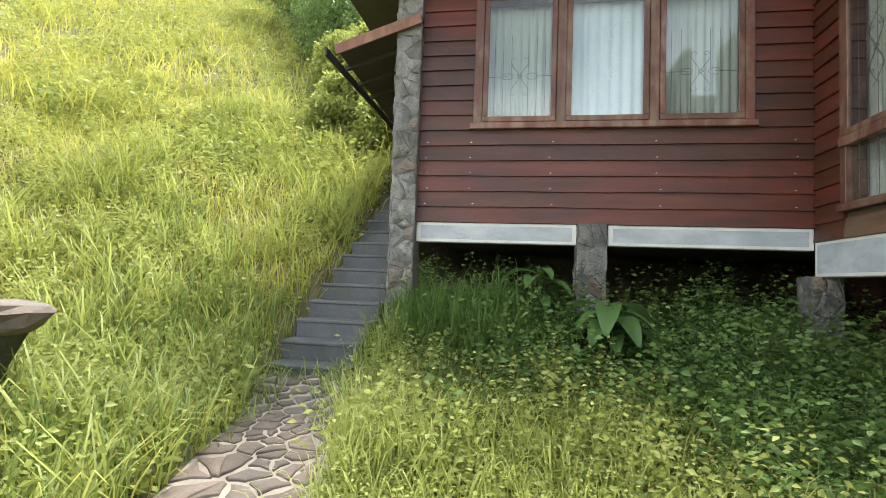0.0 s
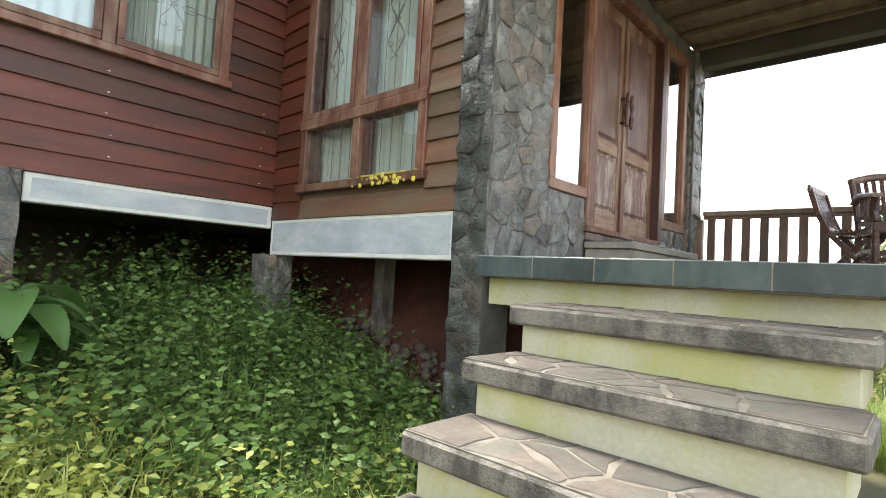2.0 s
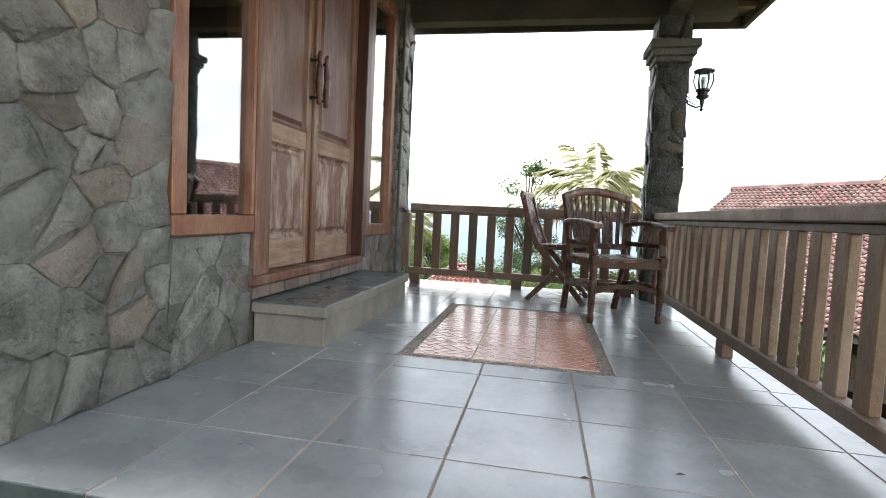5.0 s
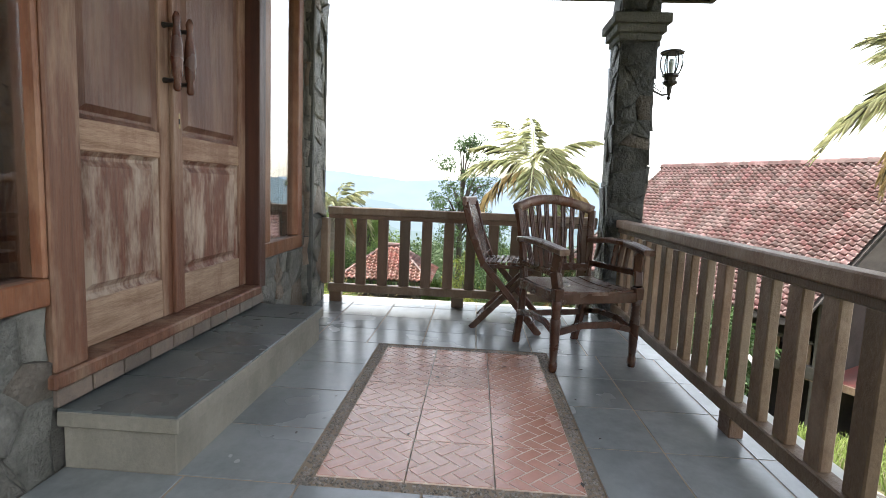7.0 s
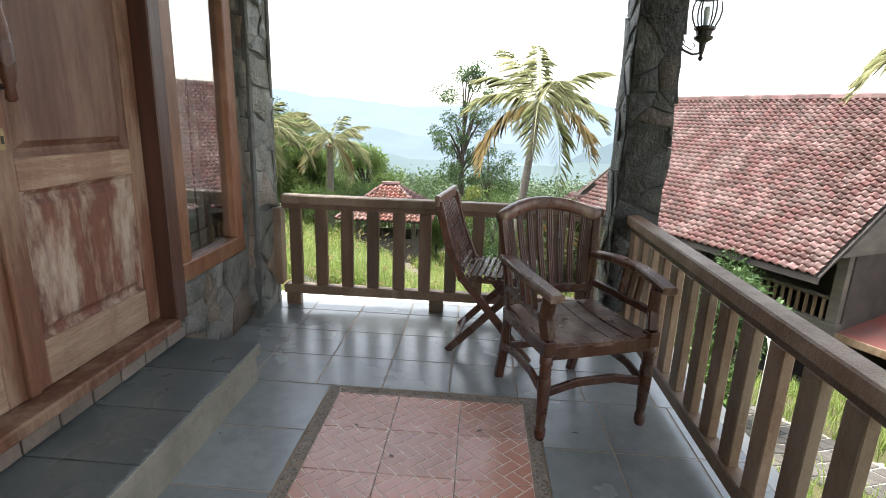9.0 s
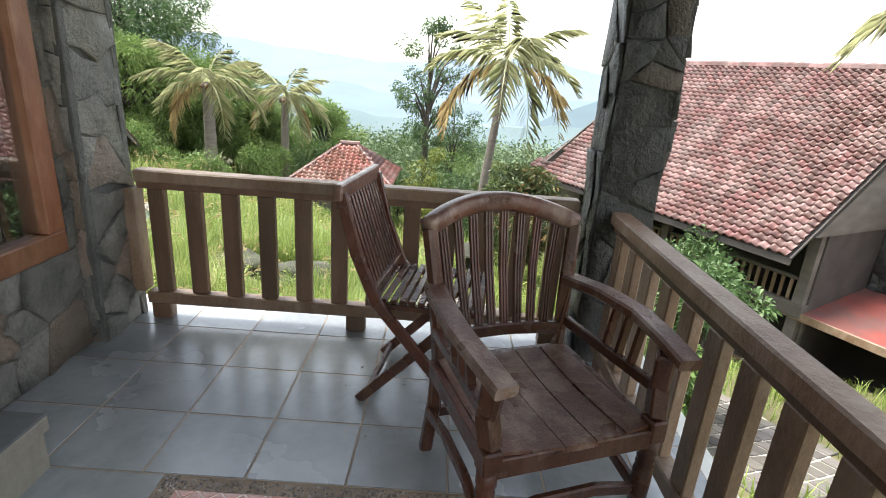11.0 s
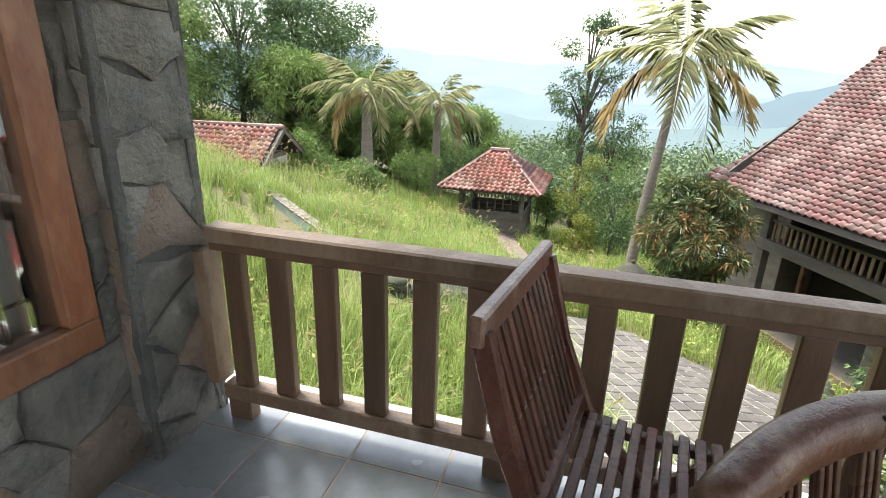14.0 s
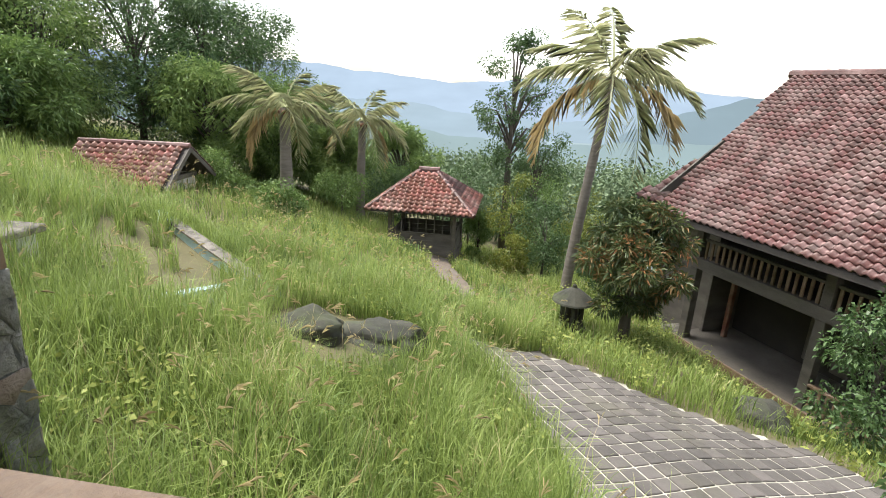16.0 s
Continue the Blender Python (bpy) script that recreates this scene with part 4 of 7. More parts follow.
for gx0, gx1, gy0, gy1 in ((PX0 - 0.002, PX1, PY0, MY0), (PX0 - 0.002, PX1, MY1, WC), (PX0 - 0.002, MX0, MY0, MY1), (MX1, PX1, MY0, MY1)):
    part("grout", box(gx0, gx1, gy0 + 0.001, gy1 - 0.001, ZF - 0.013, ZF - 0.0025), M_GROUT, slab, "tan grout between the tiles")
part("edge_grout", box(PX0 - 0.0035, PX0 + 0.02, PY0, WC - 0.001, ZF - 0.124, ZF - 0.008), M_GROUT, slab, "tan grout between the edge tiles")
# edge tiles of the slab
for c, d in zip(GRIDS[0][1], GRIDS[0][1][1:]):
    me = mesh_of("edge_tile", box(0, 0.012, 0.003, d - c - 0.003, -0.125, -0.004, 0.002), M_SLABEDGE)
    piece("edge_tile", me, slab, (PX0 - 0.008, c, ZF))
tagged(part("slab_lip", box(2.66, PX1 + 0.12, PY0 - 0.09, PY0 - 0.002, ZF - 0.13, ZF - 0.01, 0.006), M_BEAM), "whitewashed outer lip of the veranda slab", "slab", kind="structure")
tagged(part("slab_lip_east", box(PX1 + 0.002, PX1 + 0.12, PY0, WC + 0.3, ZF - 0.13, ZF - 0.01, 0.006), M_BEAM), "whitewashed outer lip at the veranda end", "slab", kind="structure")
tagged(part("veranda_beam", box(2.69, 2.86, PY0 + 0.02, WC - 0.02, ZF - 0.30, ZF - 0.132, 0.006), M_CREAM), "cream and lime painted beam under the veranda edge", "beam", kind="structure")
tagged(part("veranda_underbeam", box(2.88, 6.8, PY0 + 0.02, PY0 + 0.2, ZF - 0.36, ZF - 0.132, 0.006), M_BEAM), "whitewashed beam along the veranda", "beam", kind="structure")
tagged(part("veranda_underbeam_east", box(6.6, 6.8, PY0 + 0.22, WC + 0.3, ZF - 0.36, ZF - 0.132, 0.006), M_BEAM), "whitewashed beam across the veranda end", "beam", kind="structure")
for nm, x, y in (("veranda_post", 6.55, 0.24), ("veranda_post", 4.6, 0.24), ("veranda_post", 2.95, 0.24)):
    tagged(part(nm, box(x, x + 0.22, y, y + 0.2, -0.6, ZF - 0.362, 0.006), M_NOSE), "plain cement post under the veranda", "post", kind="structure")

# inlaid mat of terracotta tiles in a pebble border
mat_ob = thing("floor_inlay", "inlaid terracotta tiles with a herringbone relief in a pebble border", "floor inlay", kind="structure")
B = 0.06
part("bed", box(MX0, MX1, MY0, MY1, ZF - 0.0115, ZF - 0.006), M_GROUT, mat_ob)
bm = bmesh.new()
add_box(bm, 0.002, 0.298, 0.002, 0.298, -0.008, -0.0012, 0.001)
terra_base = mesh_of("terracotta_tile", bm, M_TERRA_LINE)
bm = bmesh.new()
w = 0.052
for i in range(-7, 8):
    for j in range(-5, 6):
        for flip in (0, 1):
            x0, y0 = i * w + j * 2 * w, i * w - j * 2 * w + (w if flip else 0)
            rx, ry = (2 * w, w) if not flip else (w, 2 * w)
            c = Vector((x0 + rx / 2, y0 + ry / 2))
            r = Matrix.Rotation(radians(45), 2)
            p = r @ c + Vector((0.15, 0.15))
            if not (-0.1 < p.x < 0.4 and -0.1 < p.y < 0.4):
                continue
            quad = [r @ Vector((x0 + dx, y0 + dy)) + Vector((0.15, 0.15)) for dx, dy in ((0.004, 0.004), (rx - 0.004, 0.004), (rx - 0.004, ry - 0.004), (0.004, ry - 0.004))]
            poly = [(v.x, v.y) for v in quad]
            for axis, lim, sgn in ((0, 0.004, 1), (0, 0.296, -1), (1, 0.004, 1), (1, 0.296, -1)):
                cut = []
                for k in range(len(poly)):
                    p0, p1 = poly[k - 1], poly[k]
                    s0, s1 = (p0[axis] - lim) * sgn, (p1[axis] - lim) * sgn
                    if (s0 > 0) != (s1 > 0):
                        f = s0 / (s0 - s1)
                        cut.append((p0[0] + (p1[0] - p0[0]) * f, p0[1] + (p1[1] - p0[1]) * f))
                    if s1 >= 0:
                        cut.append(p1)
                poly = cut
                if len(poly) < 3:
                    break
            if len(poly) >= 3:
                lo = [bm.verts.new((x, y, -0.002)) for x, y in poly]
                hi = [bm.verts.new((x, y, 0.0004)) for x, y in poly]
                bm.faces.new(hi)
                for k in range(len(poly)):
                    bm.faces.new((lo[k - 1], lo[k], hi[k], hi[k - 1]))
bmesh.ops.recalc_face_normals(bm, faces=bm.faces)
herring = mesh_of("herringbone_relief", bm, M_TERRA)
for i in range(5):
    for j in range(3):
        t_ob = piece("terracotta_tile", terra_base, mat_ob, (MX0 + B + (MX1 - MX0 - 2 * B) / 5 * i, MY0 + B + 0.3 * j, ZF))
        t_ob.scale = ((MX1 - MX0 - 2 * B) / 1.5, 1, 1)
        piece("relief", herring, t_ob)
pv, pf, ps, off = [], [], [], 0
for k in range(2600):
    side = house_rng.choice(4, p=[0.3, 0.3, 0.2, 0.2])
    if side < 2:
        x, y = house_rng.uniform(MX0, MX1), (MY0 if side == 0 else MY1 - B) + house_rng.uniform(0.006, B - 0.006)
    else:
        x, y = (MX0 if side == 2 else MX1 - B) + house_rng.uniform(0.006, B - 0.006), house_rng.uniform(MY0, MY1)
    r = house_rng.uniform(0.0035, 0.007)
    e = house_rng.uniform(0.7, 1.4)
    ring = [(x + r * e * math.cos(a), y + r * math.sin(a), ZF - 0.007) for a in np.arange(6) * math.pi / 3] + [(x + r * e * 0.6 * math.cos(a), y + r * 0.6 * math.sin(a), ZF - 0.0025) for a in np.arange(6) * math.pi / 3]
    pv += ring
    for m6 in range(6):
        n6 = (m6 + 1) % 6
        pf += [off + m6, off + n6, off + 6 + n6, off + 6 + m6]
    pf += [off + 6 + m6 for m6 in range(6)]
    ps += [4] * 6 + [6]
    off += 12
pebs = new("pebble_border", raw_mesh("pebble_border", pv, pf, ps, M_PEBBLE))
pebs.parent = mat_ob
pebs["kind"] = "stuff"


# ---- entrance steps ----
steps = thing("steps", "cracked cement steps with crazy-paved flagstone treads and cream risers", "steps", kind="structure")
STEPS = [(2.165, 1.495), (1.815, 1.26), (1.46, 1.015), (1.10, 0.77), (0.74, 0.53), (0.40, 0.30)]
for k, (x, z) in enumerate(STEPS):
    ya, yb = 0.88 - 0.0 * k, 2.285 - 0.012 * k
    nx = STEPS[k - 1][0] + 0.06 if k else 2.70
    part("tread_slab", box(x, nx, ya, yb, z - 0.105, z - 0.012, 0.012), M_NOSE, steps)
    part("riser", box(x + 0.055, nx + 0.05, ya + 0.05, yb - 0.05, z - 0.26, z - 0.107, 0.004), M_CREAM, steps)
    bed = part("mortar_bed", box(x + 0.012, nx - 0.008, ya + 0.012, yb - 0.012, z - 0.0125, z - 0.006), M_FLAG_SM, steps)
    for poly in cells(nx - x - 0.02, yb - ya - 0.02, 0.17, rng, 1.2):
        me, (cx, cy) = stone_mesh(poly, 0.011, 0.005, rng, "flagstone", M_FLAG_S, 0.006, 0.002)
        piece("flagstone", me, bed, (x + 0.01 + cx, ya + 0.01 + cy, z - 0.006))
part("foundation", box(0.95, 2.72, 1.0, 2.15, -0.1, 0.62), M_CREAM, steps)

# ---- ceiling, beams and roof of the veranda ----
tagged(part("ceiling_veranda", box(2.2, 7.15, -0.35, WC - 0.002, 4.46, 4.52), M_CEIL), "dark timber veranda ceiling", "ceiling", kind="structure")
tagged(part("beam_4", box(6.50, 6.66, -0.1, WC - 0.06, 4.24, 4.455, 0.006), M_DARKWOOD), "dark timber beam at the veranda end", "beam", kind="structure")
tagged(part("beam_5", box(2.3, 6.48, 0.32, 0.47, 4.24, 4.455, 0.006), M_DARKWOOD), "dark timber beam along the veranda", "beam", kind="structure")
tagged(part("roof_edge", box(7.152, 7.19, -0.4, WC + 0.4, 4.36, 4.56, 0.004), M_DARKWOOD), "dark fascia board of the veranda roof", "roof", kind="structure")
tagged(part("roof_edge_south", box(2.2, 7.15, -0.4, -0.352, 4.36, 4.56, 0.004), M_DARKWOOD), "dark fascia board along the veranda roof", "roof", kind="structure")
for k in range(12):
    part("ceiling_batten", box(2.25 + k * 0.41, 2.32 + k * 0.41, -0.34, 2.8, 4.41, 4.458, 0.004), M_CEIL, bpy.data.objects["ceiling_veranda"])
wall_shell("wall_roof_gable", "timber gable closing the veranda roof", [(2.2, 7.1, -0.3, -0.2, 4.53, 5.3), (2.2, 2.3, -0.2, 2.8, 4.53, 5.3)], M_DARKWOOD)

stone_pillar("pillar_6", "square veranda pillar clad in dark crazy stone with a stepped cap", 6.455, 6.71, 0.265, 0.52, ZF - 0.012, 4.24, ("-x", "-y", "+y", "+x"), 0.16, M_STONE_B, M_STONE_B)
cap = bpy.data.objects["pillar_6"]
for o, a, b in ((0.025, 3.84, 3.89), (0.05, 3.89, 3.95), (0.075, 3.95, 4.02)):
    part("cap_course", box(6.455 - o, 6.71 + o, 0.265 - o, 0.52 + o, a, b, 0.006), M_MORTAR_D, cap)


# ---- railings ----
def railing(name, label, a, b, n, plank):
    """A plank railing from a to b: top and bottom rail, flat balusters."""
    a, b = Vector(a), Vector(b)
    e = thing(name, label, "railing")
    d = (b - a).normalized()
    s = Vector((-d.y, d.x, 0))
    ang = math.atan2(d.y, d.x)
    L = (b - a).length
    m = Matrix.Translation(a) @ Matrix.Rotation(ang, 4, "Z")
    part("top_rail", box(0, L, -0.042, 0.042, 0.725, 0.785, 0.007, m), M_RAIL, e)
    part("bottom_rail", box(0.0, L, -0.034, 0.034, 0.085, 0.15, 0.006, m), M_RAIL, e)
    part("under_strip", box(0.0, L, -0.02, 0.02, 0.69, 0.724, 0.004, m), M_BALUSTER, e)
    me = mesh_of("baluster", box(-0.041, 0.041, -0.02, 0.02, 0.148, 0.692, 0.005), plank)
    for k in range(n):
        c = a + d * (L * (k + 0.5) / n)
        piece("baluster", me, e, c, (0, 0, ang))
    for f in (0.03, 0.5, 0.97):
        c = a + d * (L * f)
        piece("foot", mesh_of("foot", box(-0.05, 0.05, -0.03, 0.03, 0, 0.086, 0.005), M_BALUSTER), e, c, (0, 0, ang))
    return e


# Light in the plank colour: backlit dark at the end, paler along the side.
rail_far = railing("railing", "weathered brown timber plank railing across the veranda end", (6.63, 2.715, ZF), (6.63, 0.56, ZF), 12, M_BALUSTER)
part("end_post", box(6.588, 6.672, 2.716, 2.776, ZF + 0.15, ZF + 0.69, 0.005), M_RAIL, rail_far)
railing("railing", "weathered brown timber plank railing along the veranda side", (6.43, 0.42, ZF), (2.72, 0.42, ZF), 21, M_RAIL)

# ---- casements of the red wall ----
def curtain(name, label, a, b, axis, fixed, z0, z1, pleat, material, amp=0.014):
    """A hanging pleated cloth between a and b."""
    n = int((b - a) / pleat * 8)
    bm = bmesh.new()
    cols = []
    for k in range(n + 1):
        c = a + (b - a) * k / n
        d = amp * math.sin(2 * math.pi * c / pleat) + amp * 0.4 * math.sin(2 * math.pi * c / pleat / 2.3 + 1)
        cols.append([bm.verts.new((c, fixed + d * (1.0 + 0.2 * j), z) if axis == "x" else (fixed + d * (1.0 + 0.2 * j), c, z)) for j, z in enumerate((z1, (z0 + z1) / 2, z0))])
    for p, r in zip(cols, cols[1:]):
        for j in range(2):
            bm.faces.new((p[j], p[j + 1], r[j + 1], r[j]))
    ob = part(name, bm, material, smooth=True)
    return tagged(ob, label, "curtain")


def scroll(cx, cz, r, turns, start, sgn, n=26):
    """A spiral in the plane of a grille."""
    return [(cx + sgn * r * (1 - 0.75 * k / n) * math.cos(start + turns * 2 * math.pi * k / n), cz + r * (1 - 0.75 * k / n) * math.sin(start + turns * 2 * math.pi * k / n)) for k in range(n + 1)]


def grille(parent, to3, w, h, material, full):
    """Wrought scrolls, bars and a small flower before a pane; to3 lays (u, v) from the middle into the room."""
    def wire(name, pts, r=0.0035):
        bm = bmesh.new()
        add_tube(bm, [to3(u, v) for u, v in pts], r, 5)
        part(name, bm, material, parent)
    if full:
        for k in range(-3, 4):
            if k:
                wire("bar", [(k * w / 7.4, -h / 2), (k * w / 7.4, h / 2)], 0.003)
        wire("cross_bar", [(-w / 2, 0), (-0.2 * w, 0)])
        wire("cross_bar", [(0.2 * w, 0), (w / 2, 0)])
        for s in (-1, 1):
            wire("loop", [(s * (0.2 * w + 0.09 * w * (1 - math.cos(a))) - s * 0.09 * w, 0.035 * math.sin(a)) for a in np.linspace(0, 2 * math.pi, 15)])
    for s in (-1, 1):
        for t in (-1, 1):
            wire("scroll", [(s * (0.012 + u), t * v) for u, v in ((0.0, 0.02), (0.02, 0.06), (0.06, 0.11), (0.085, 0.16), (0.075, 0.2), (0.045, 0.215), (0.025, 0.195), (0.035, 0.175), (0.05, 0.18))])
            if not full:
                wire("scroll", [(s * u, t * (v + 0.2)) for u, v in ((0.0, -0.2), (0.06, -0.12), (0.09, -0.05), (0.06, 0.02), (0.0, 0.09), (-0.05, 0.12))])
    bm = bmesh.new()
    for k in range(5):
        a = 2 * math.pi * k / 5
        add_tube(bm, [to3(0.008 * math.cos(a), 0.008 * math.sin(a)), to3(0.03 * math.cos(a), 0.03 * math.sin(a))], [0.006, 0.011], 5)
    part("flower", bm, material, parent)


def casement_row():
    e = thing("window_3", "three red-brown timber casements with iron scrollwork and drawn curtains", "window", kind="structure")
    x0, x1, z0, z1 = WA
    y = YA - 0.055
    part("sill", box(x0 - 0.03, x1 + 0.03, y - 0.02, YA + 0.12, z0 - 0.02, z0 + 0.05, 0.006), M_FRAME, e)
    part("head", box(x0, x1, y, YA + 0.12, z1 - 0.06, z1, 0.006), M_FRAME, e)
    posts = (x0, 0.14, 1.10, x1 - 0.10)
    for p in posts:
        part("mullion", box(p, p + 0.10, y, YA + 0.12, z0 + 0.05, z1 - 0.06, 0.006), M_FRAME, e)
    for k in range(3):
        a, b = posts[k] + 0.10, posts[k + 1]
        s = part("casement", box(a + 0.004, b - 0.004, y - 0.012, y + 0.028, z0 + 0.055, z0 + 0.115, 0.005), M_FRAME, e)
        for xa, xb in ((a + 0.004, a + 0.06), (b - 0.06, b - 0.004)):
            part("stile", box(xa, xb, y - 0.012, y + 0.028, z0 + 0.115, z1 - 0.07, 0.005), M_FRAME, s)
        g = part("pane", box(a + 0.06, b - 0.06, y + 0.005, y + 0.009, z0 + 0.115, z1 - 0.07), M_GLASS, s)
        g.visible_shadow = False
        cx = (a + b) / 2
        gr = thing("window_grille", "thin wrought iron scroll grille with a small flower", "grille", group="window grilles", kind="structure")
        grille(gr, lambda u, v, cx=cx: (cx + u, y + 0.05, 3.83 + v), b - a - 0.12, 0.92, M_LACE if k == 1 else M_GRILLE, k != 1)
        if k == 1:
            # a monogram of two letters and loops worked in white
            for pts in ([(-0.09, 0.62), (-0.09, 0.45), (-0.16, 0.45)], [(-0.15, 0.62), (-0.09, 0.55), (-0.03, 0.62)], [(0.12, 0.62), (0.12, 0.45), (0.03, 0.46), (0.01, 0.53), (0.04, 0.61), (0.12, 0.62)]):
                bm = bmesh.new()
                add_tube(bm, [(cx + u, y + 0.05, 3.75 + v) for u, v in pts], 0.006, 5)
                part("letter_stroke", bm, M_LACE, gr)
    curtain("curtain", "pleated cream curtain drawn behind the casement", posts[0] + 0.1, posts[1] + 0.05, "x", YA + 0.15, z0 + 0.02, z1, 0.085, M_CURTAIN)
    curtain("curtain", "sheer white lace curtain behind the casement", posts[1] + 0.07, posts[2] + 0.05, "x", YA + 0.15, z0 + 0.02, z1, 0.12, M_CURTAIN_W)
    curtain("curtain", "pleated cream curtain drawn behind the casement", posts[2] + 0.07, posts[3] + 0.06, "x", YA + 0.15, z0 + 0.02, z1, 0.085, M_CURTAIN)


casement_row()


def west_window():
    e = thing("window_4", "tall two-light timber window with lower panes and iron scrollwork", "window", kind="structure")
    y0, y1, z0, z1 = WB
    x = XB - 0.055
    part("sill", box(x - 0.02, XB + 0.12, y0 - 0.02, y1 + 0.02, z0 - 0.03, z0 + 0.04, 0.006), M_FRAME, e)
    part("head", box(x, XB + 0.12, y0, y1, z1 - 0.06, z1, 0.006), M_FRAME, e)
    for p in (y0, 4.22, y1 - 0.09):
        part("mullion", box(x, XB + 0.12, p, p + 0.09, z0 + 0.04, z1 - 0.06, 0.006), M_FRAME, e)
    part("transom", box(x - 0.015, XB + 0.1, y0 + 0.0, y1 - 0.0, 2.87, 2.96, 0.006), M_FRAME, e)
    for a, b in ((y0 + 0.09, 4.22), (4.31, y1 - 0.09)):
        s = part("casement", box(x - 0.01, x + 0.03, a + 0.004, b - 0.004, 2.962, 3.02, 0.005), M_FRAME, e)
        for ya, yb in ((a + 0.004, a + 0.055), (b - 0.055, b - 0.004)):
            part("stile", box(x - 0.01, x + 0.03, ya, yb, 3.02, z1 - 0.07, 0.005), M_FRAME, s)
        g = part("pane", box(x + 0.006, x + 0.01, a + 0.055, b - 0.055, 3.02, z1 - 0.07), M_GLASS, s)
        g2 = part("pane", box(x + 0.05, x + 0.054, a, b, z0 + 0.04, 2.87), M_GLASS, e)
        g.visible_shadow = g2.visible_shadow = False
        gr = thing("window_grille", "thin wrought iron scroll grille with a small flower", "grille", group="window grilles", kind="structure")
        grille(gr, lambda u, v, c=(a + b) / 2: (x + 0.05, c - u, 3.62 + v), b - a - 0.1, 1.15, M_GRILLE, False)
        for k in range(-2, 3):
            bm = bmesh.new()
            add_tube(bm, [(x + 0.06, (a + b) / 2 + k * (b - a) / 5.5, z0 + 0.04), (x + 0.06, (a + b) / 2 + k * (b - a) / 5.5, z1 - 0.07)], 0.0035, 5)
            part("bar", bm, M_GRILLE, gr)
    curtain("curtain", "pleated cream curtain drawn behind the tall window", y0 + 0.02, y1 - 0.02, "y", XB + 0.16, z0, z1, 0.09, M_CURTAIN)
    # lichen along the sill
    lr = random.Random(3)
    bm = bmesh.new()
    for k in range(80):
        r = lr.uniform(0.006, 0.03)
        made = bmesh.ops.create_icosphere(bm, subdivisions=1, radius=r)["verts"]
        low = lr.random() < 0.45
        bmesh.ops.scale(bm, verts=made, vec=(0.35 if low else 1, 1, 1 if low else 0.35))
        at = (XB - 0.073, lr.gauss(3.92, 0.17), z0 + lr.uniform(-0.035, 0.03)) if low else (XB - 0.06 + lr.uniform(-0.012, 0.0), lr.gauss(3.92, 0.2), z0 + 0.04)
        bmesh.ops.translate(bm, verts=made, vec=at)
    tagged(part("lichen", bm, M_LICHEN), "yellow and grey lichen on the weathered window sill", "lichen", kind="stuff")


west_window()

# curtain and blind behind the sidelights
curtain("curtain", "grey sheer curtain behind the sidelight", R0 + 0.05, R1 - 0.05, "x", WC + 0.2, 2.2, 4.2, 0.1, M_CURTAIN)
wall_shell("wall_inner", "inner wall of the front room, its dimness put into a near-black colour", [(2.9, 6.5, 4.6, 4.7, 2.03, 5.2)], M_DARK)

# the side balcony of the house to the east: an open timber corner on a stone post
wall_shell("wall_bay", "timber wall behind the side balcony", [(6.62, 6.74, 4.62, 8.0, 2.2, 5.2)], M_PLANK_B)
tagged(part("balcony_slab", box(6.76, 8.36, 4.64, 7.0, 2.07, 2.19, 0.004), M_PLANK_B), "timber floor of the side balcony", "floor", kind="structure")
tagged(part("balcony_board", box(6.76, 8.42, 4.56, 4.637, 2.03, 2.215, 0.006), M_RAIL), "pale timber edge board of the side balcony", "board", kind="structure")
tagged(part("beam_6", box(6.8, 8.18, 4.60, 4.75, 1.80, 2.028, 0.006), M_BEAM), "whitewashed beam under the side balcony", "beam", kind="structure")
stone_pillar("pillar_7", "stone post under the side balcony", 8.19, 8.43, 4.58, 4.84, 0.2, 2.025, ("-y", "-x", "+x"), 0.14)
balcony = thing("balcony_railing", "brown timber railing and corner post of the side balcony", "railing", kind="structure")
part("corner_post", box(8.20, 8.32, 4.64, 4.74, 2.192, 5.2, 0.006), M_BALUSTER, balcony)
part("post_strip", box(8.322, 8.36, 4.655, 4.72, 2.192, 5.2, 0.004), M_RAIL, balcony)
part("top_rail", box(6.76, 8.198, 4.64, 4.74, 2.66, 2.72, 0.006), M_RAIL, balcony)
part("bottom_rail", box(6.76, 8.198, 4.66, 4.73, 2.25, 2.31, 0.006), M_RAIL, balcony)
for k in range(8):
    part("baluster", box(6.82 + k * 0.17, 6.91 + k * 0.17, 4.675, 4.715, 2.311, 2.659, 0.004), M_BALUSTER, balcony)

# ---- side stair up the bank, with the roof corner over it ----
stair = thing("stair", "steep outdoor stair of grey tiled treads overgrown at the sides", "stair", kind="structure")
tread = mesh_of("tread", box(-0.42, 0.42, 0, 0.40, -0.035, 0, 0.006), M_STAIR)
riser_me = mesh_of("riser", box(-0.41, 0.41, 0.012, 0.06, -0.26, -0.036, 0.004), M_STAIR)
for k in range(16):
    t_ob = piece("tread", tread, stair, (-2.13, 4.53 + 0.326 * k, 0.70 + 0.19 * k))
    piece("riser", riser_me, t_ob)
sr = random.Random(17)
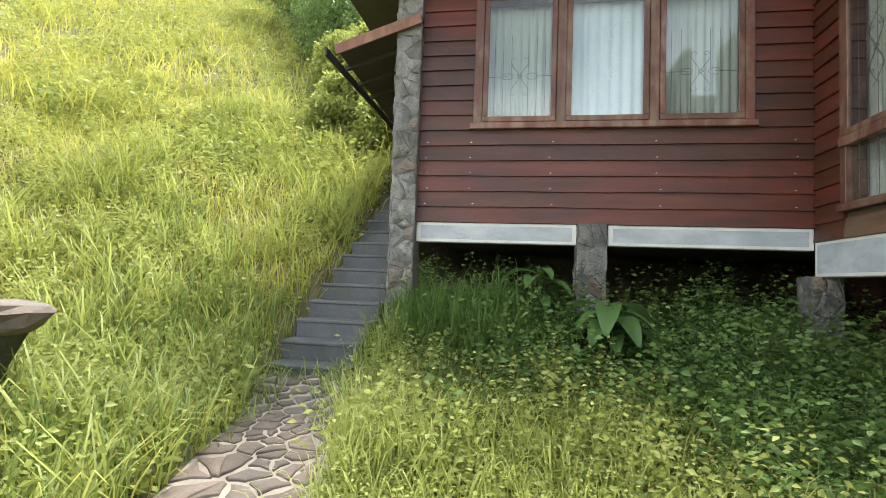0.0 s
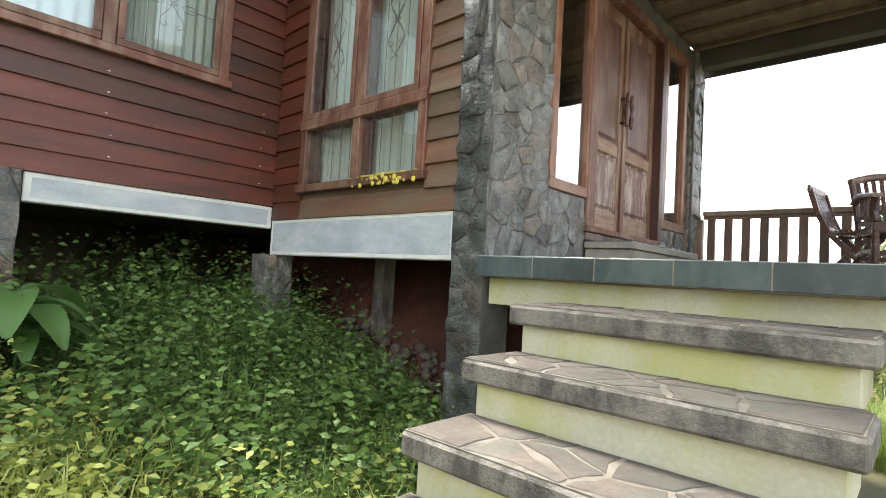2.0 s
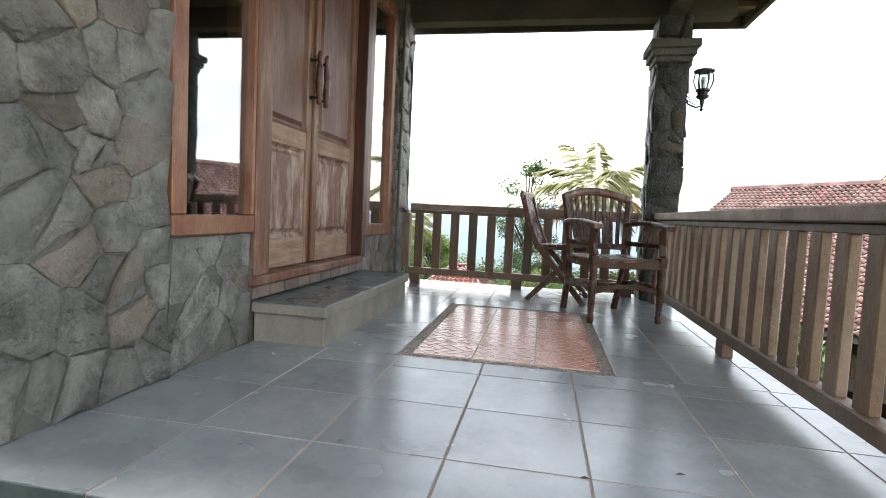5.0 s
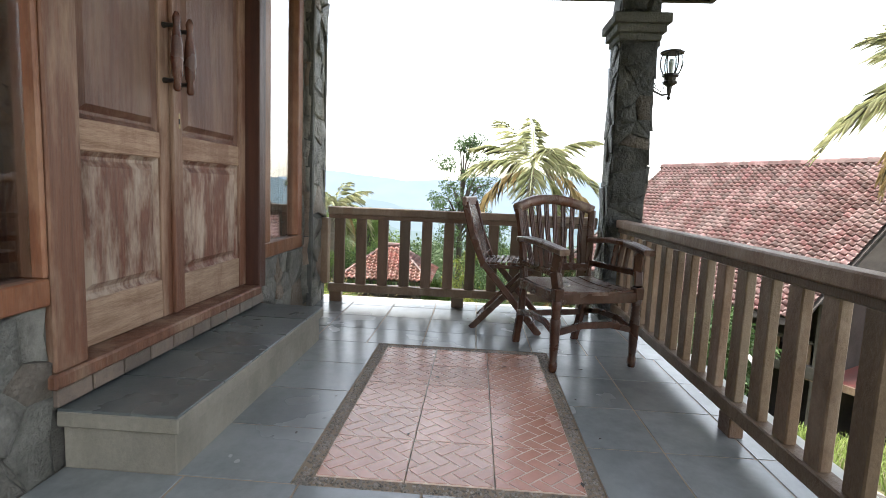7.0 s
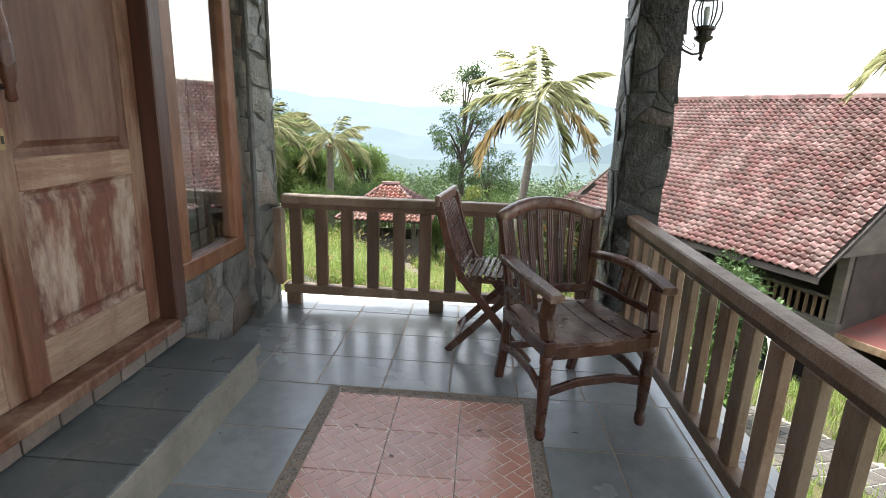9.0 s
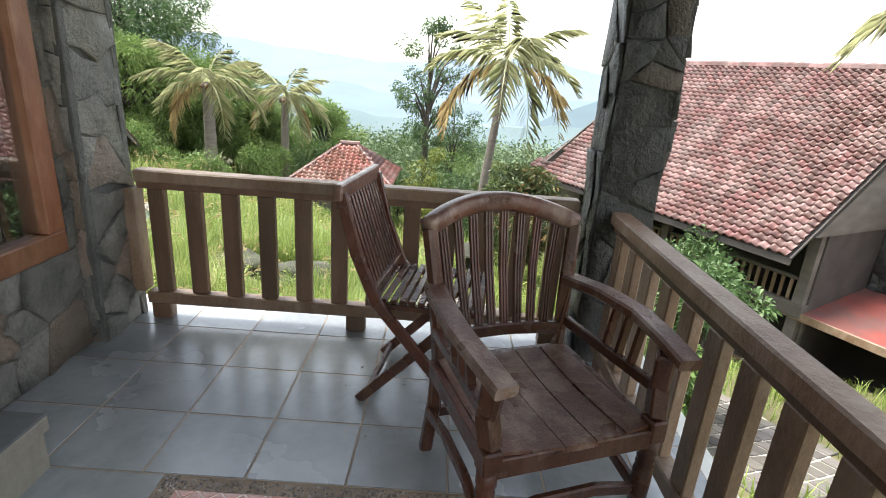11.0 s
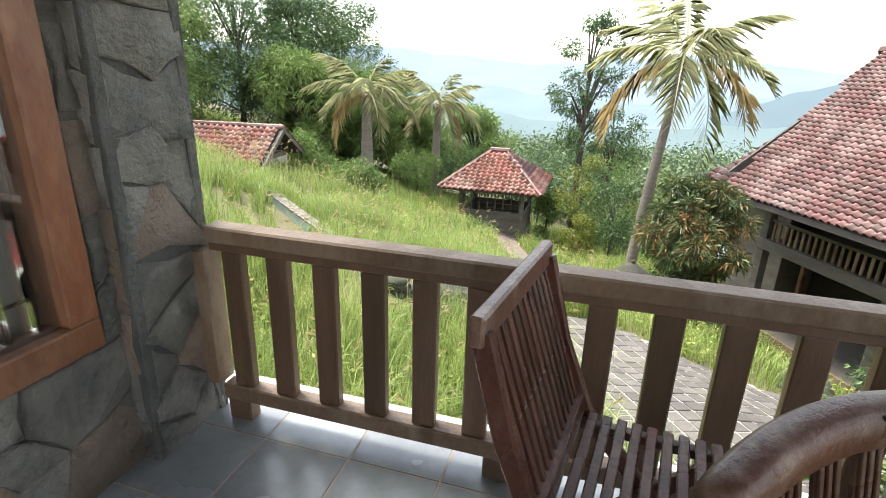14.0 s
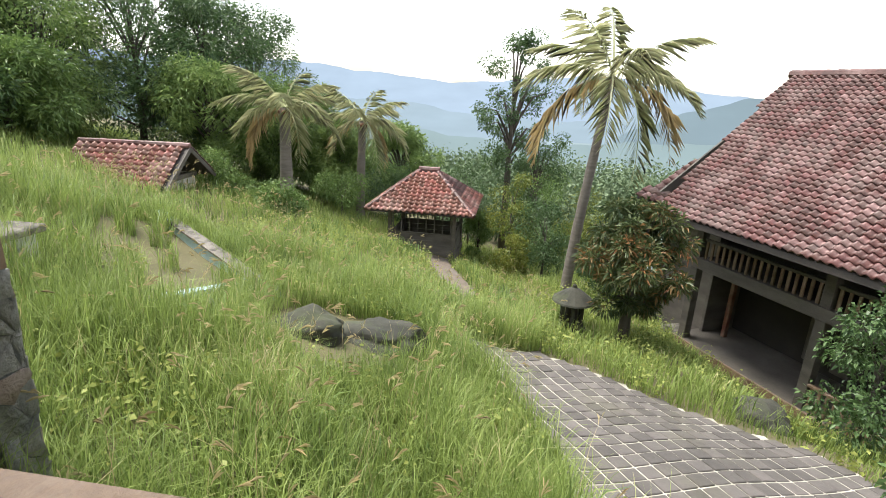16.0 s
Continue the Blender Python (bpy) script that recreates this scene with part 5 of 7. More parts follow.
for k in range(40):
    bm = bmesh.new()
    q = sr.uniform(0.015, 0.035)
    vs = [bm.verts.new(p) for p in ((-q, 0, 0.001), (0, -q * 0.45, 0.005), (q, 0, 0.001), (0, q * 0.4, 0.007))]
    bm.faces.new(vs)
    n_t = sr.randrange(0, 9)
    ob = part("fallen_leaf", bm, M_WEED if k % 3 else M_FLAG)
    ob.location, ob.rotation_euler = (-2.13 + sr.uniform(-0.38, 0.38), 4.55 + 0.326 * n_t + sr.uniform(0, 0.26), 0.70 + 0.19 * n_t + 0.001), (0, 0, sr.uniform(0, 6))
    tagged(ob, "small fallen leaf lying on the stair tread", "leaf", group="litter on the stair")
eave = thing("roof_corner", "overhanging roof corner with a weathered fascia over the stair", "roof", kind="structure")
bm = bmesh.new()
pts = [(-2.33, 5.45, 4.12), (-1.36, 5.45, 4.44), (-1.36, 9.6, 4.44), (-2.45, 9.6, 4.12)]
lo = [bm.verts.new(p) for p in pts]
hi = [bm.verts.new((p[0], p[1], p[2] + 0.05)) for p in pts]
bm.faces.new(lo[::-1]), bm.faces.new(hi)
for k in range(4):
    bm.faces.new((lo[k - 1], lo[k], hi[k], hi[k - 1]))
part("soffit", bm, M_DARKWOOD, eave)
bm = bmesh.new()
add_bar(bm, (-2.35, 5.43, 4.13), (-1.36, 5.43, 4.46), 0.025, 0.12, 0.004)
part("fascia", bm, M_FRAME_O, eave)
bm = bmesh.new()
add_bar(bm, (-2.47, 5.43, 4.12), (-2.47, 9.6, 4.12), 0.025, 0.1, 0.004)
part("fascia", bm, M_DARKWOOD, eave)
for k in range(7):
    bm = bmesh.new()
    add_bar(bm, (-2.4, 5.9 + 0.5 * k, 4.1), (-1.4, 5.9 + 0.5 * k, 4.39), 0.05, 0.06, 0.004)
    part("rafter", bm, M_DARKWOOD, eave)

# ---- flagstone path before the stair ----
def path_mid(y):
    return np.interp(y, [0, 2.5, 3.6, 4.5], [-1.5, -1.57, -1.78, -2.1])


path = tagged(new("pavement_path", None), "crazy-paved path of brown flagstones in pale mortar", "path", kind="structure")
bm = bmesh.new()
N = 24
vv = [[bm.verts.new((x, y, float(ground_at(x, y)) + 0.02)) for x in np.linspace(float(path_mid(y)) - 0.42, float(path_mid(y)) + 0.42, 6)] for y in np.linspace(0.2, 4.5, N)]
for r0, r1 in zip(vv, vv[1:]):
    for k in range(5):
        bm.faces.new((r0[k], r0[k + 1], r1[k + 1], r1[k]))
bed = part("mortar_bed", bm, M_FLAG_M, path)
for poly in cells(0.82, 4.2, 0.17, rng, 1.0):
    me, (cx, cy) = stone_mesh(poly, 0.014, 0.012, rng, "flagstone", M_FLAG, 0.006, 0.002)
    x, y = float(path_mid(0.25 + cy)) - 0.41 + cx, 0.25 + cy
    piece("flagstone", me, bed, (x, y, float(ground_at(x, y)) + 0.022), (radians(6.3), 0, 0))

# stone table at the foot of the bank
tbl = thing("stone_table", "rough flat-topped stone table on a dark stump", "table", loc=(-3.66, 2.75, float(ground_at(-3.66, 2.75)) - 0.0))
tr = random.Random(9)
bm = bmesh.new()
add_lathe(bm, [(0.36, 0.66), (0.43, 0.70), (0.46, 0.80), (0.43, 0.84), (0.2, 0.86)], 0, 0, 14)
for v in bm.verts:
    v.co += Vector((tr.uniform(-0.03, 0.03), tr.uniform(-0.03, 0.03), tr.uniform(-0.012, 0.012)))
part("top", bm, M_FLAG, tbl)
bm = bmesh.new()
add_lathe(bm, [(0.25, 0), (0.21, 0.2), (0.23, 0.42), (0.34, 0.67)], 0, 0, 12)
part("stump", bm, M_ROCK, tbl)

# ---- chairs on the veranda ----
def armchair(m):
    e = thing("armchair", "dark teak armchair with a slatted curved back and turned front legs", "chair")
    H = 0.44
    for s in (-1, 1):
        bm = bmesh.new()
        add_lathe(bm, [(0.021, 0), (0.026, 0.02), (0.026, 0.05), (0.021, 0.06), (0.025, 0.12), (0.03, 0.24), (0.03, 0.29), (0.024, 0.3), (0.029, 0.31), (0.024, 0.32), (0.029, 0.33), (0.024, 0.34), (0.03, 0.35), (0.03, 0.40)], s * 0.275, 0.235, 10)
        part("front_leg", bm, M_CHAIR, e, smooth=True)
        bm = bmesh.new()
        add_bar(bm, (s * 0.275, 0.235, 0.39), (s * 0.275, 0.235, H + 0.02), 0.058, 0.058, 0.005)
        add_bar(bm, (s * 0.275, 0.235, H + 0.02), (s * 0.285, 0.215, 0.55), 0.05, 0.055, 0.006)
        add_bar(bm, (s * 0.285, 0.215, 0.545), (s * 0.275, 0.225, 0.655), 0.05, 0.058, 0.006)
        part("arm_post", bm, M_CHAIR, e)
        bm = bmesh.new()
        pts = [(s * 0.235, -0.33, 0.0), (s * 0.24, -0.265, 0.22), (s * 0.245, -0.235, 0.43), (s * 0.262, -0.262, 0.66), (s * 0.287, -0.298, 0.86)]
        add_sweep(bm, pts, 0.05, 0.042)
        part("back_leg", bm, M_CHAIR, e)
        bm = bmesh.new()
        arm = [(s * 0.27, -0.26, 0.675), (s * 0.30, -0.1, 0.69), (s * 0.315, 0.06, 0.69), (s * 0.30, 0.2, 0.675), (s * 0.285, 0.30, 0.66)]
        add_sweep(bm, arm, 0.072, 0.034)
        part("arm_rest", bm, M_CHAIR_L, e)
        bm = bmesh.new()
        add_bar(bm, (s * 0.262, -0.24, 0.53), (s * 0.285, 0.215, 0.535), 0.024, 0.036, 0.004)
        part("arm_rail", bm, M_CHAIR, e)
        for k in range(3):
            bm = bmesh.new()
            add_bar(bm, (s * 0.279, -0.02 + 0.06 * k, 0.55), (s * 0.30, -0.02 + 0.06 * k, 0.675), 0.014, 0.026)
            part("arm_slat", bm, M_CHAIR, e)
        bm = bmesh.new()
        lo = [(s * 0.26, -0.26, 0.21), (s * 0.262, -0.1, 0.245), (s * 0.268, 0.1, 0.245), (s * 0.272, 0.22, 0.21)]
        add_sweep(bm, lo, 0.026, 0.038)
        part("side_stretcher", bm, M_CHAIR, e)
    bm = bmesh.new()
    fr = [(-0.26, 0.23, 0.215), (-0.1, 0.235, 0.25), (0.1, 0.235, 0.25), (0.26, 0.23, 0.215)]
    add_sweep(bm, fr, 0.024, 0.038)
    part("front_stretcher", bm, M_CHAIR, e)
    bm = bmesh.new()
    add_bar(bm, (-0.24, -0.27, 0.2), (0.24, -0.27, 0.2), 0.024, 0.036, 0.003)
    part("back_stretcher", bm, M_CHAIR, e)
    # seat of four boards in a curved frame
    for k in range(5):
        w = 0.104
        x = -0.26 + k * w
        bm = bmesh.new()
        rows = []
        for j in range(7):
            y = -0.22 + 0.46 * j / 6
            dip = -0.012 * math.sin(math.pi * j / 6) + 0.008 * (abs(x + w / 2) / 0.26) ** 2
            rows.append([bm.verts.new((xx, y + (0.02 * (1 - (xx / 0.27) ** 2) if j == 6 else 0), H + dip + dz)) for xx, dz in ((x + 0.002, -0.02), (x + w - 0.002, -0.02), (x + w - 0.002, 0), (x + 0.002, 0))])
        for a, b in zip(rows, rows[1:]):
            for q in range(4):
                bm.faces.new((a[q], a[(q + 1) % 4], b[(q + 1) % 4], b[q]))
        bm.faces.new(rows[0]), bm.faces.new(rows[-1][::-1])
        bmesh.ops.recalc_face_normals(bm, faces=bm.faces)
        part("seat_board", bm, M_CHAIR_L, e, "greyed seat board")
    for nm, a, b in (("front_rail", (-0.27, 0.245, 0.405), (0.27, 0.245, 0.405)), ("side_rail", (-0.27, -0.23, 0.405), (-0.275, 0.23, 0.405)), ("side_rail", (0.27, -0.23, 0.405), (0.275, 0.23, 0.405)), ("back_rail", (-0.25, -0.235, 0.405), (0.25, -0.235, 0.405))):
        bm = bmesh.new()
        add_bar(bm, a, b, 0.028, 0.06, 0.004)
        part(nm, bm, M_CHAIR, e)
    # bowed back: a heavy crest rail on grooved, fanned slats
    bow = lambda u: Vector((0.298 * u, -0.30 - 0.085 * (1 - u * u), 0.862 + 0.062 * (1 - u * u)))
    bm = bmesh.new()
    add_sweep(bm, [bow(u) for u in np.linspace(-1, 1, 17)], 0.056, 0.062)
    crest = part("crest_rail", bm, M_CHAIR_L, e, "greyed curved top rail with a small carved plate", True)
    y, z = -0.385, 0.936
    pl = part("name_plate", box(-0.05, 0.05, y + 0.024, y + 0.031, z - 0.02, z + 0.012, 0.002), M_CHAIR, crest)
    txt = bpy.data.curves.new("carved_word", "FONT")
    txt.body, txt.size, txt.align_x, txt.align_y, txt.extrude = "TOGA", 0.03, "CENTER", "CENTER", 0.001
    tmp = bpy.data.objects.new("carved_word", txt)
    scene.collection.objects.link(tmp)
    me = bpy.data.meshes.new_from_object(tmp.evaluated_get(bpy.context.evaluated_depsgraph_get()))
    bpy.data.objects.remove(tmp)
    me.materials.append(M_CHAIR_L)
    wd = piece("carved_word", me, crest, (0, y + 0.0325, z - 0.004), (radians(90), 0, radians(180)))
    low = [(x, -0.235 - 0.035 * (1 - (x / 0.25) ** 2), 0.50) for x in np.linspace(-0.24, 0.24, 7)]
    bm = bmesh.new()
    add_sweep(bm, low, 0.025, 0.045)
    part("lower_back_rail", bm, M_CHAIR, e)
    for k in range(8):
        f = (k - 3.5) / 4.2
        xb, top_end = f * 0.215, bow(f * 0.93)
        yb = -0.235 - 0.035 * (1 - (xb / 0.25) ** 2)
        lo_end = Vector((xb, yb, 0.49))
        mid = (lo_end + top_end) / 2 + Vector((0, -0.014, 0))
        bm = bmesh.new()
        add_sweep(bm, [lo_end, mid, top_end - Vector((0, 0, 0.02))], 0.033, 0.012, (0, 1, 0))
        for o in (-0.0115, 0.0, 0.0115):
            d = Vector((o, 0.008, 0))
            add_sweep(bm, [lo_end + d, mid + d, top_end + d - Vector((0, 0, 0.02))], 0.008, 0.007, (0, 1, 0))
        part("back_slat", bm, M_CHAIR, e, "grooved back slat")
    e.matrix_world = m
    return e


armchair(pose(5.51, 0.91, ZF, 0, 0, 110) @ Matrix.Diagonal((0.91, 1, 1, 1)))


def folding_chair(m):
    e = thing("folding_chair", "slatted teak folding chair with crossed legs, unfolded", "chair")
    W = 0.23
    for s in (-1, 1):
        x = s * W
        bm = bmesh.new()
        pts = [(x, 0.235, 0.0), (x, -0.02, 0.3), (x, -0.17, 0.47), (x, -0.25, 0.66), (x, -0.31, 0.88)]
        add_sweep(bm, pts, 0.024, 0.046)
        part("back_leg", bm, M_CHAIR, e)
        x2 = s * (W - 0.03)
        bm = bmesh.new()
        add_bar(bm, (x2, -0.24, 0.0), (x2, 0.16, 0.435), 0.024, 0.042, 0.004)
        part("front_leg", bm, M_CHAIR, e)
        bm = bmesh.new()
        add_bar(bm, (x2, -0.19, 0.445), (x2, 0.23, 0.455), 0.03, 0.024, 0.003)
        part("seat_rail", bm, M_CHAIR, e)
    for k in range(12):
        y = -0.19 + 0.0365 * k
        part("seat_slat", box(-W + 0.016, W - 0.016, y, y + 0.025, 0.46 + 0.0009 * k, 0.476 + 0.0009 * k, 0.003), M_CHAIR, e)
    bm = bmesh.new()
    add_bar(bm, (-W - 0.02, -0.315, 0.885), (W + 0.02, -0.315, 0.885), 0.03, 0.062, 0.006)
    part("crest_rail", bm, M_CHAIR_L, e, "greyed flat top rail")
    bm = bmesh.new()
    add_bar(bm, (-W, -0.185, 0.5), (W, -0.185, 0.5), 0.022, 0.04, 0.003)
    part("lower_back_rail", bm, M_CHAIR, e)
    for k in range(12):
        x = -0.2 + 0.40 * k / 11
        bm = bmesh.new()
        add_bar(bm, (x, -0.186, 0.5), (x, -0.248, 0.68), 0.019, 0.012, 0.002, (0, 1, 0))
        add_bar(bm, (x, -0.248, 0.68), (x, -0.312, 0.87), 0.019, 0.012, 0.002, (0, 1, 0))
        part("back_slat", bm, M_CHAIR, e)
    for y, z in ((0.19, 0.055), (-0.2, 0.05)):
        bm = bmesh.new()
        add_bar(bm, (-W + 0.03, y, z), (W - 0.03, y, z), 0.018, 0.03, 0.002)
        part("stretcher", bm, M_CHAIR, e)
    e.matrix_world = m
    return e


folding_chair(pose(6.18, 1.255, ZF, 0, 0, 172))


# ---- wall lantern on the pillar ----
def wall_lantern():
    e = thing("wall_lantern", "black iron lantern with clear glass on a scrolled bracket", "lamp", loc=(6.6, 0.10, 3.45))
    bm = bmesh.new()
    add_tube(bm, [(0, 0.155, 0.22), (0, 0.15, 0.12), (0, 0.11, 0.06), (0, 0.05, 0.035), (0, 0.0, 0.045), (0, 0, 0.08)], [0.009, 0.009, 0.008, 0.008, 0.008, 0.012], 7)
    part("bracket", bm, M_IRON, e)
    bm = bmesh.new()
    add_tube(bm, [(0, 0.15, 0.14), (0, 0.12, 0.13), (0, 0.10, 0.10), (0, 0.12, 0.085), (0, 0.13, 0.1), (0, 0.06, 0.06), (0, 0.04, 0.085), (0, 0.055, 0.1)], 0.004, 5)
    part("scroll", bm, M_IRON, e)
    bm = bmesh.new()
    add_lathe(bm, [(0.006, 0.0), (0.016, 0.015), (0.008, 0.03), (0.016, 0.06), (0.02, 0.1), (0.05, 0.12), (0.055, 0.135), (0.04, 0.14), (0.045, 0.165), (0.06, 0.175), (0.058, 0.19)], 0, 0, 10)
    part("cup", bm, M_IRON, e)
    prof = [(0.052, 0.19), (0.07, 0.23), (0.078, 0.27), (0.074, 0.31), (0.06, 0.345)]
    bm = bmesh.new()
    rg = [[bm.verts.new((r * math.cos(a), r * math.sin(a), z)) for a in np.arange(12) * math.pi / 6] for r, z in prof]
    for p, r in zip(rg, rg[1:]):
        for k in range(12):
            bm.faces.new((p[k], p[(k + 1) % 12], r[(k + 1) % 12], r[k]))
    g = part("glass", bm, M_LAMPGLASS, e, smooth=True)
    g.visible_shadow = False
    for k in range(6):
        a = math.pi / 3 * k + 0.3
        bm = bmesh.new()
        add_tube(bm, [(r * 1.02 * math.cos(a), r * 1.02 * math.sin(a), z) for r, z in prof], 0.005, 5)
        part("rib", bm, M_IRON, e)
    bm = bmesh.new()
    add_lathe(bm, [(0.085, 0.342), (0.088, 0.352), (0.07, 0.36), (0.02, 0.368), (0.004, 0.372)], 0, 0, 12)
    part("lid", bm, M_IRON, e)
    bm = bmesh.new()
    add_lathe(bm, [(0.014, 0.19), (0.016, 0.24), (0.022, 0.27), (0.014, 0.3)], 0, 0, 8)
    part("bulb", bm, M_CURTAIN_W, e, smooth=True)


wall_lantern()

# small debris on the floor: dry leaves and droppings
dr = random.Random(12)
for k in range(26):
    bm = bmesh.new()
    L = dr.uniform(0.008, 0.02)
    vs = [bm.verts.new(p) for p in ((-L, 0, 0.001), (0, -L * 0.45, 0.003), (L, 0, 0.001), (0, L * 0.4, 0.004))]
    bm.faces.new(vs)
    ob = part("dry_leaf", bm, M_DARKWOOD)
    ob.location, ob.rotation_euler = (dr.uniform(2.9, 6.4), dr.uniform(0.7, 2.45), ZF + 0.001), (0, 0, dr.uniform(0, 6))
    tagged(ob, "small curled dry leaf lying on the tiles", "leaf", group="litter on the veranda")


# ---- clay tile roofs ----
def tile_shape(w, d):
    """One S-shaped clay tile, w along the eave and d up the slope."""
    us = np.linspace(0, 1, 6)
    prof = [0.2 * w * math.sin(u * 2 * math.pi) + 0.18 * w for u in us]
    v, f, s = [], [], []
    for j, (y, lift) in enumerate(((0, 0.042), (d * 1.08, 0.0))):
        for u, p in zip(us, prof):
            v.append((u * w * 1.02, y, p + lift))
    for u, p in zip(us, prof):
        v.append((u * w * 1.02, 0.0, p + 0.004))
    for k in range(5):
        f += [k, k + 1, 6 + k + 1, 6 + k]
        f += [12 + k, 12 + k + 1, k + 1, k]
        s += [4, 4]
    return np.array(v), np.array(f), np.array(s)


def tiled_slope(parent, origin, u, v, length, rise, w, d, left=0.0, right=0.0, singles=300, seed=1, clay=None):
    """Tiles on a slope from the eave's start: u along the eave, v up the slope. left, right: how far the sides lean in at the top."""
    origin, u, v = Vector(origin), Vector(u).normalized(), Vector(v).normalized()
    n = u.cross(v)
    m = Matrix((u, v, n)).transposed().to_4x4()
    tv, tf, ts = tile_shape(w, d)
    shared = raw_mesh("roof_tile", tv, tf, ts, clay or M_ROOF_P)
    rot = m.to_euler()
    R = np.array(m.to_3x3())
    vs, fs, ss, off, made = [], [], [], 0, 0
    r = np.random.default_rng(seed)
    for j in range(int(rise / d)):
        a, b = left * j * d / rise, length - right * j * d / rise
        i0, i1 = math.ceil(a / w - 0.3), math.floor(b / w + 0.3)
        for i in range(i0, i1):
            o = origin + u * (i * w + r.uniform(-0.006, 0.006)) + v * (j * d + r.uniform(-0.006, 0.006)) + n * (0.012 + r.uniform(0, 0.006))
            if made < singles:
                piece("roof_tile", shared, parent, o, rot)
                made += 1
            else:
                vs.append(tv @ R.T + np.array(o))
                fs.append(tf + off)
                ss.append(ts)
                off += len(tv)
    bm = bmesh.new()
    q = [bm.verts.new(p) for p in (origin, origin + u * length, origin + u * (length - right) + v * rise, origin + u * left + v * rise)]
    q2 = [bm.verts.new(x.co - n * 0.04) for x in q]
    bm.faces.new(q), bm.faces.new(q2[::-1])
    for k in range(4):
        bm.faces.new((q2[k - 1], q2[k], q[k], q[k - 1]))
    part("roof_deck", bm, M_DARKWOOD, parent)
    if vs:
        ob = new("roof_tiling", raw_mesh("roof_tiling", np.concatenate(vs), np.concatenate(fs), np.concatenate(ss), M_ROOF))
        ob.parent = parent
        ob["kind"] = "stuff"


def ridge_caps(parent, a, b, r=0.09):
    a, b = Vector(a), Vector(b)
    L, d = (b - a).length, (b - a).normalized()
    n = max(1, int(L / 0.32))
    for k in range(n):
        bm = bmesh.new()
        p, q = a + d * (L * k / n - 0.02), a + d * (L * (k + 1) / n)
        add_tube(bm, [p, q], [r * 1.08, r * 0.95], 8)
        part("ridge_cap", bm, M_ROOF_P, parent)


# ---- gazebo ----
def gazebo():
    cx, cy, zb, ze, za = 26.05, 5.28, -3.25, -1.28, -0.02
    h = 1.22
    e = thing("gazebo", "small open timber pavilion with a hipped red clay tile roof", "pavilion", loc=(0, 0, 0))
    for sx in (-1, 1):
        for sy in (-1, 1):
            part("post", box(cx + sx * h - 0.07, cx + sx * h + 0.07, cy + sy * h - 0.07, cy + sy * h + 0.07, zb - 0.5, ze + 0.12, 0.01), M_GREYWOOD, e)
    part("floor", box(cx - h - 0.1, cx + h + 0.1, cy - h - 0.1, cy + h + 0.1, zb - 0.1, zb + 0.12, 0.01), M_GREYWOOD, e)
    for k in range(2):
        part("step", box(cx - h - 0.38 - 0.25 * k, cx - h - 0.1 - 0.25 * k, cy - 0.9, cy + 0.6, zb - 0.45 - 0.1 * k, zb - 0.02 - 0.14 * k, 0.01), M_GREYWOOD, e)
    for k in range(4):
        z = zb + 0.12 + 0.22 * k
        part("wall_board", box(cx - h - 0.03, cx - h + 0.01, cy - h + 0.07, cy + h - 0.07, z + 0.005, z + 0.215, 0.006), M_GREYWOOD, e)
        for sy in (-1, 1):
            part("wall_board", box(cx - h + 0.07, cx + h - 0.07, cy + sy * h - 0.02, cy + sy * h + 0.02, z + 0.005, z + 0.215, 0.006), M_GREYWOOD, e)
        part("wall_board", box(cx + h - 0.02, cx + h + 0.02, cy - h + 0.07, cy + h - 0.07, z + 0.005, z + 0.215, 0.006), M_GREYWOOD, e)
    part("hand_rail", box(cx - h - 0.05, cx - h + 0.03, cy - h, cy + h, zb + 1.0, zb + 1.07, 0.006), M_GREYWOOD, e)
    part("head_rail", box(cx - h - 0.04, cx - h + 0.03, cy - h, cy + h, ze - 0.06, ze + 0.02, 0.006), M_GREYWOOD, e)
    for k in range(15):
        y = cy - h + 0.12 + k * (2 * h - 0.24) / 14
        part("baluster", box(cx + h - 0.02, cx + h + 0.02, y - 0.02, y + 0.02, zb + 1.02, ze, 0.003), M_GREYWOOD, e)
        if k % 2 == 0:
            part("baluster", box(cx - h - 0.02, cx - h + 0.02, y - 0.018, y + 0.018, zb + 1.07, ze - 0.05, 0.003), M_GREYWOOD, e)
    H = 1.98
    R = 0.3
    rz = za - ze
    rise = math.hypot(H, rz)
    for (o, u, v, lf, n) in (((cx - H, cy + H, ze), (0, -1, 0), (H, 0, rz), H - R, 300), ((cx - H, cy - H, ze), (1, 0, 0), (0, H - R, rz), H, 60), ((cx + H, cy + H, ze), (-1, 0, 0), (0, R - H, rz), H, 60), ((cx + H, cy - H, ze), (0, 1, 0), (-H, 0, rz), H - R, 0)):
        rs = math.hypot(v[0] or v[1], rz)
        tiled_slope(e, o, u, v, 2 * H, rs, 0.215, 0.2, lf, lf, n, 3, M_ROOF_O)
    for sx in (-1, 1):
        for sy in (-1, 1):
            ridge_caps(e, (cx + sx * H, cy + sy * H, ze + 0.05), (cx, cy + sy * R, za + 0.03), 0.075)
    ridge_caps(e, (cx, cy - R - 0.1, za + 0.06), (cx, cy + R + 0.1, za + 0.06), 0.1)


gazebo()


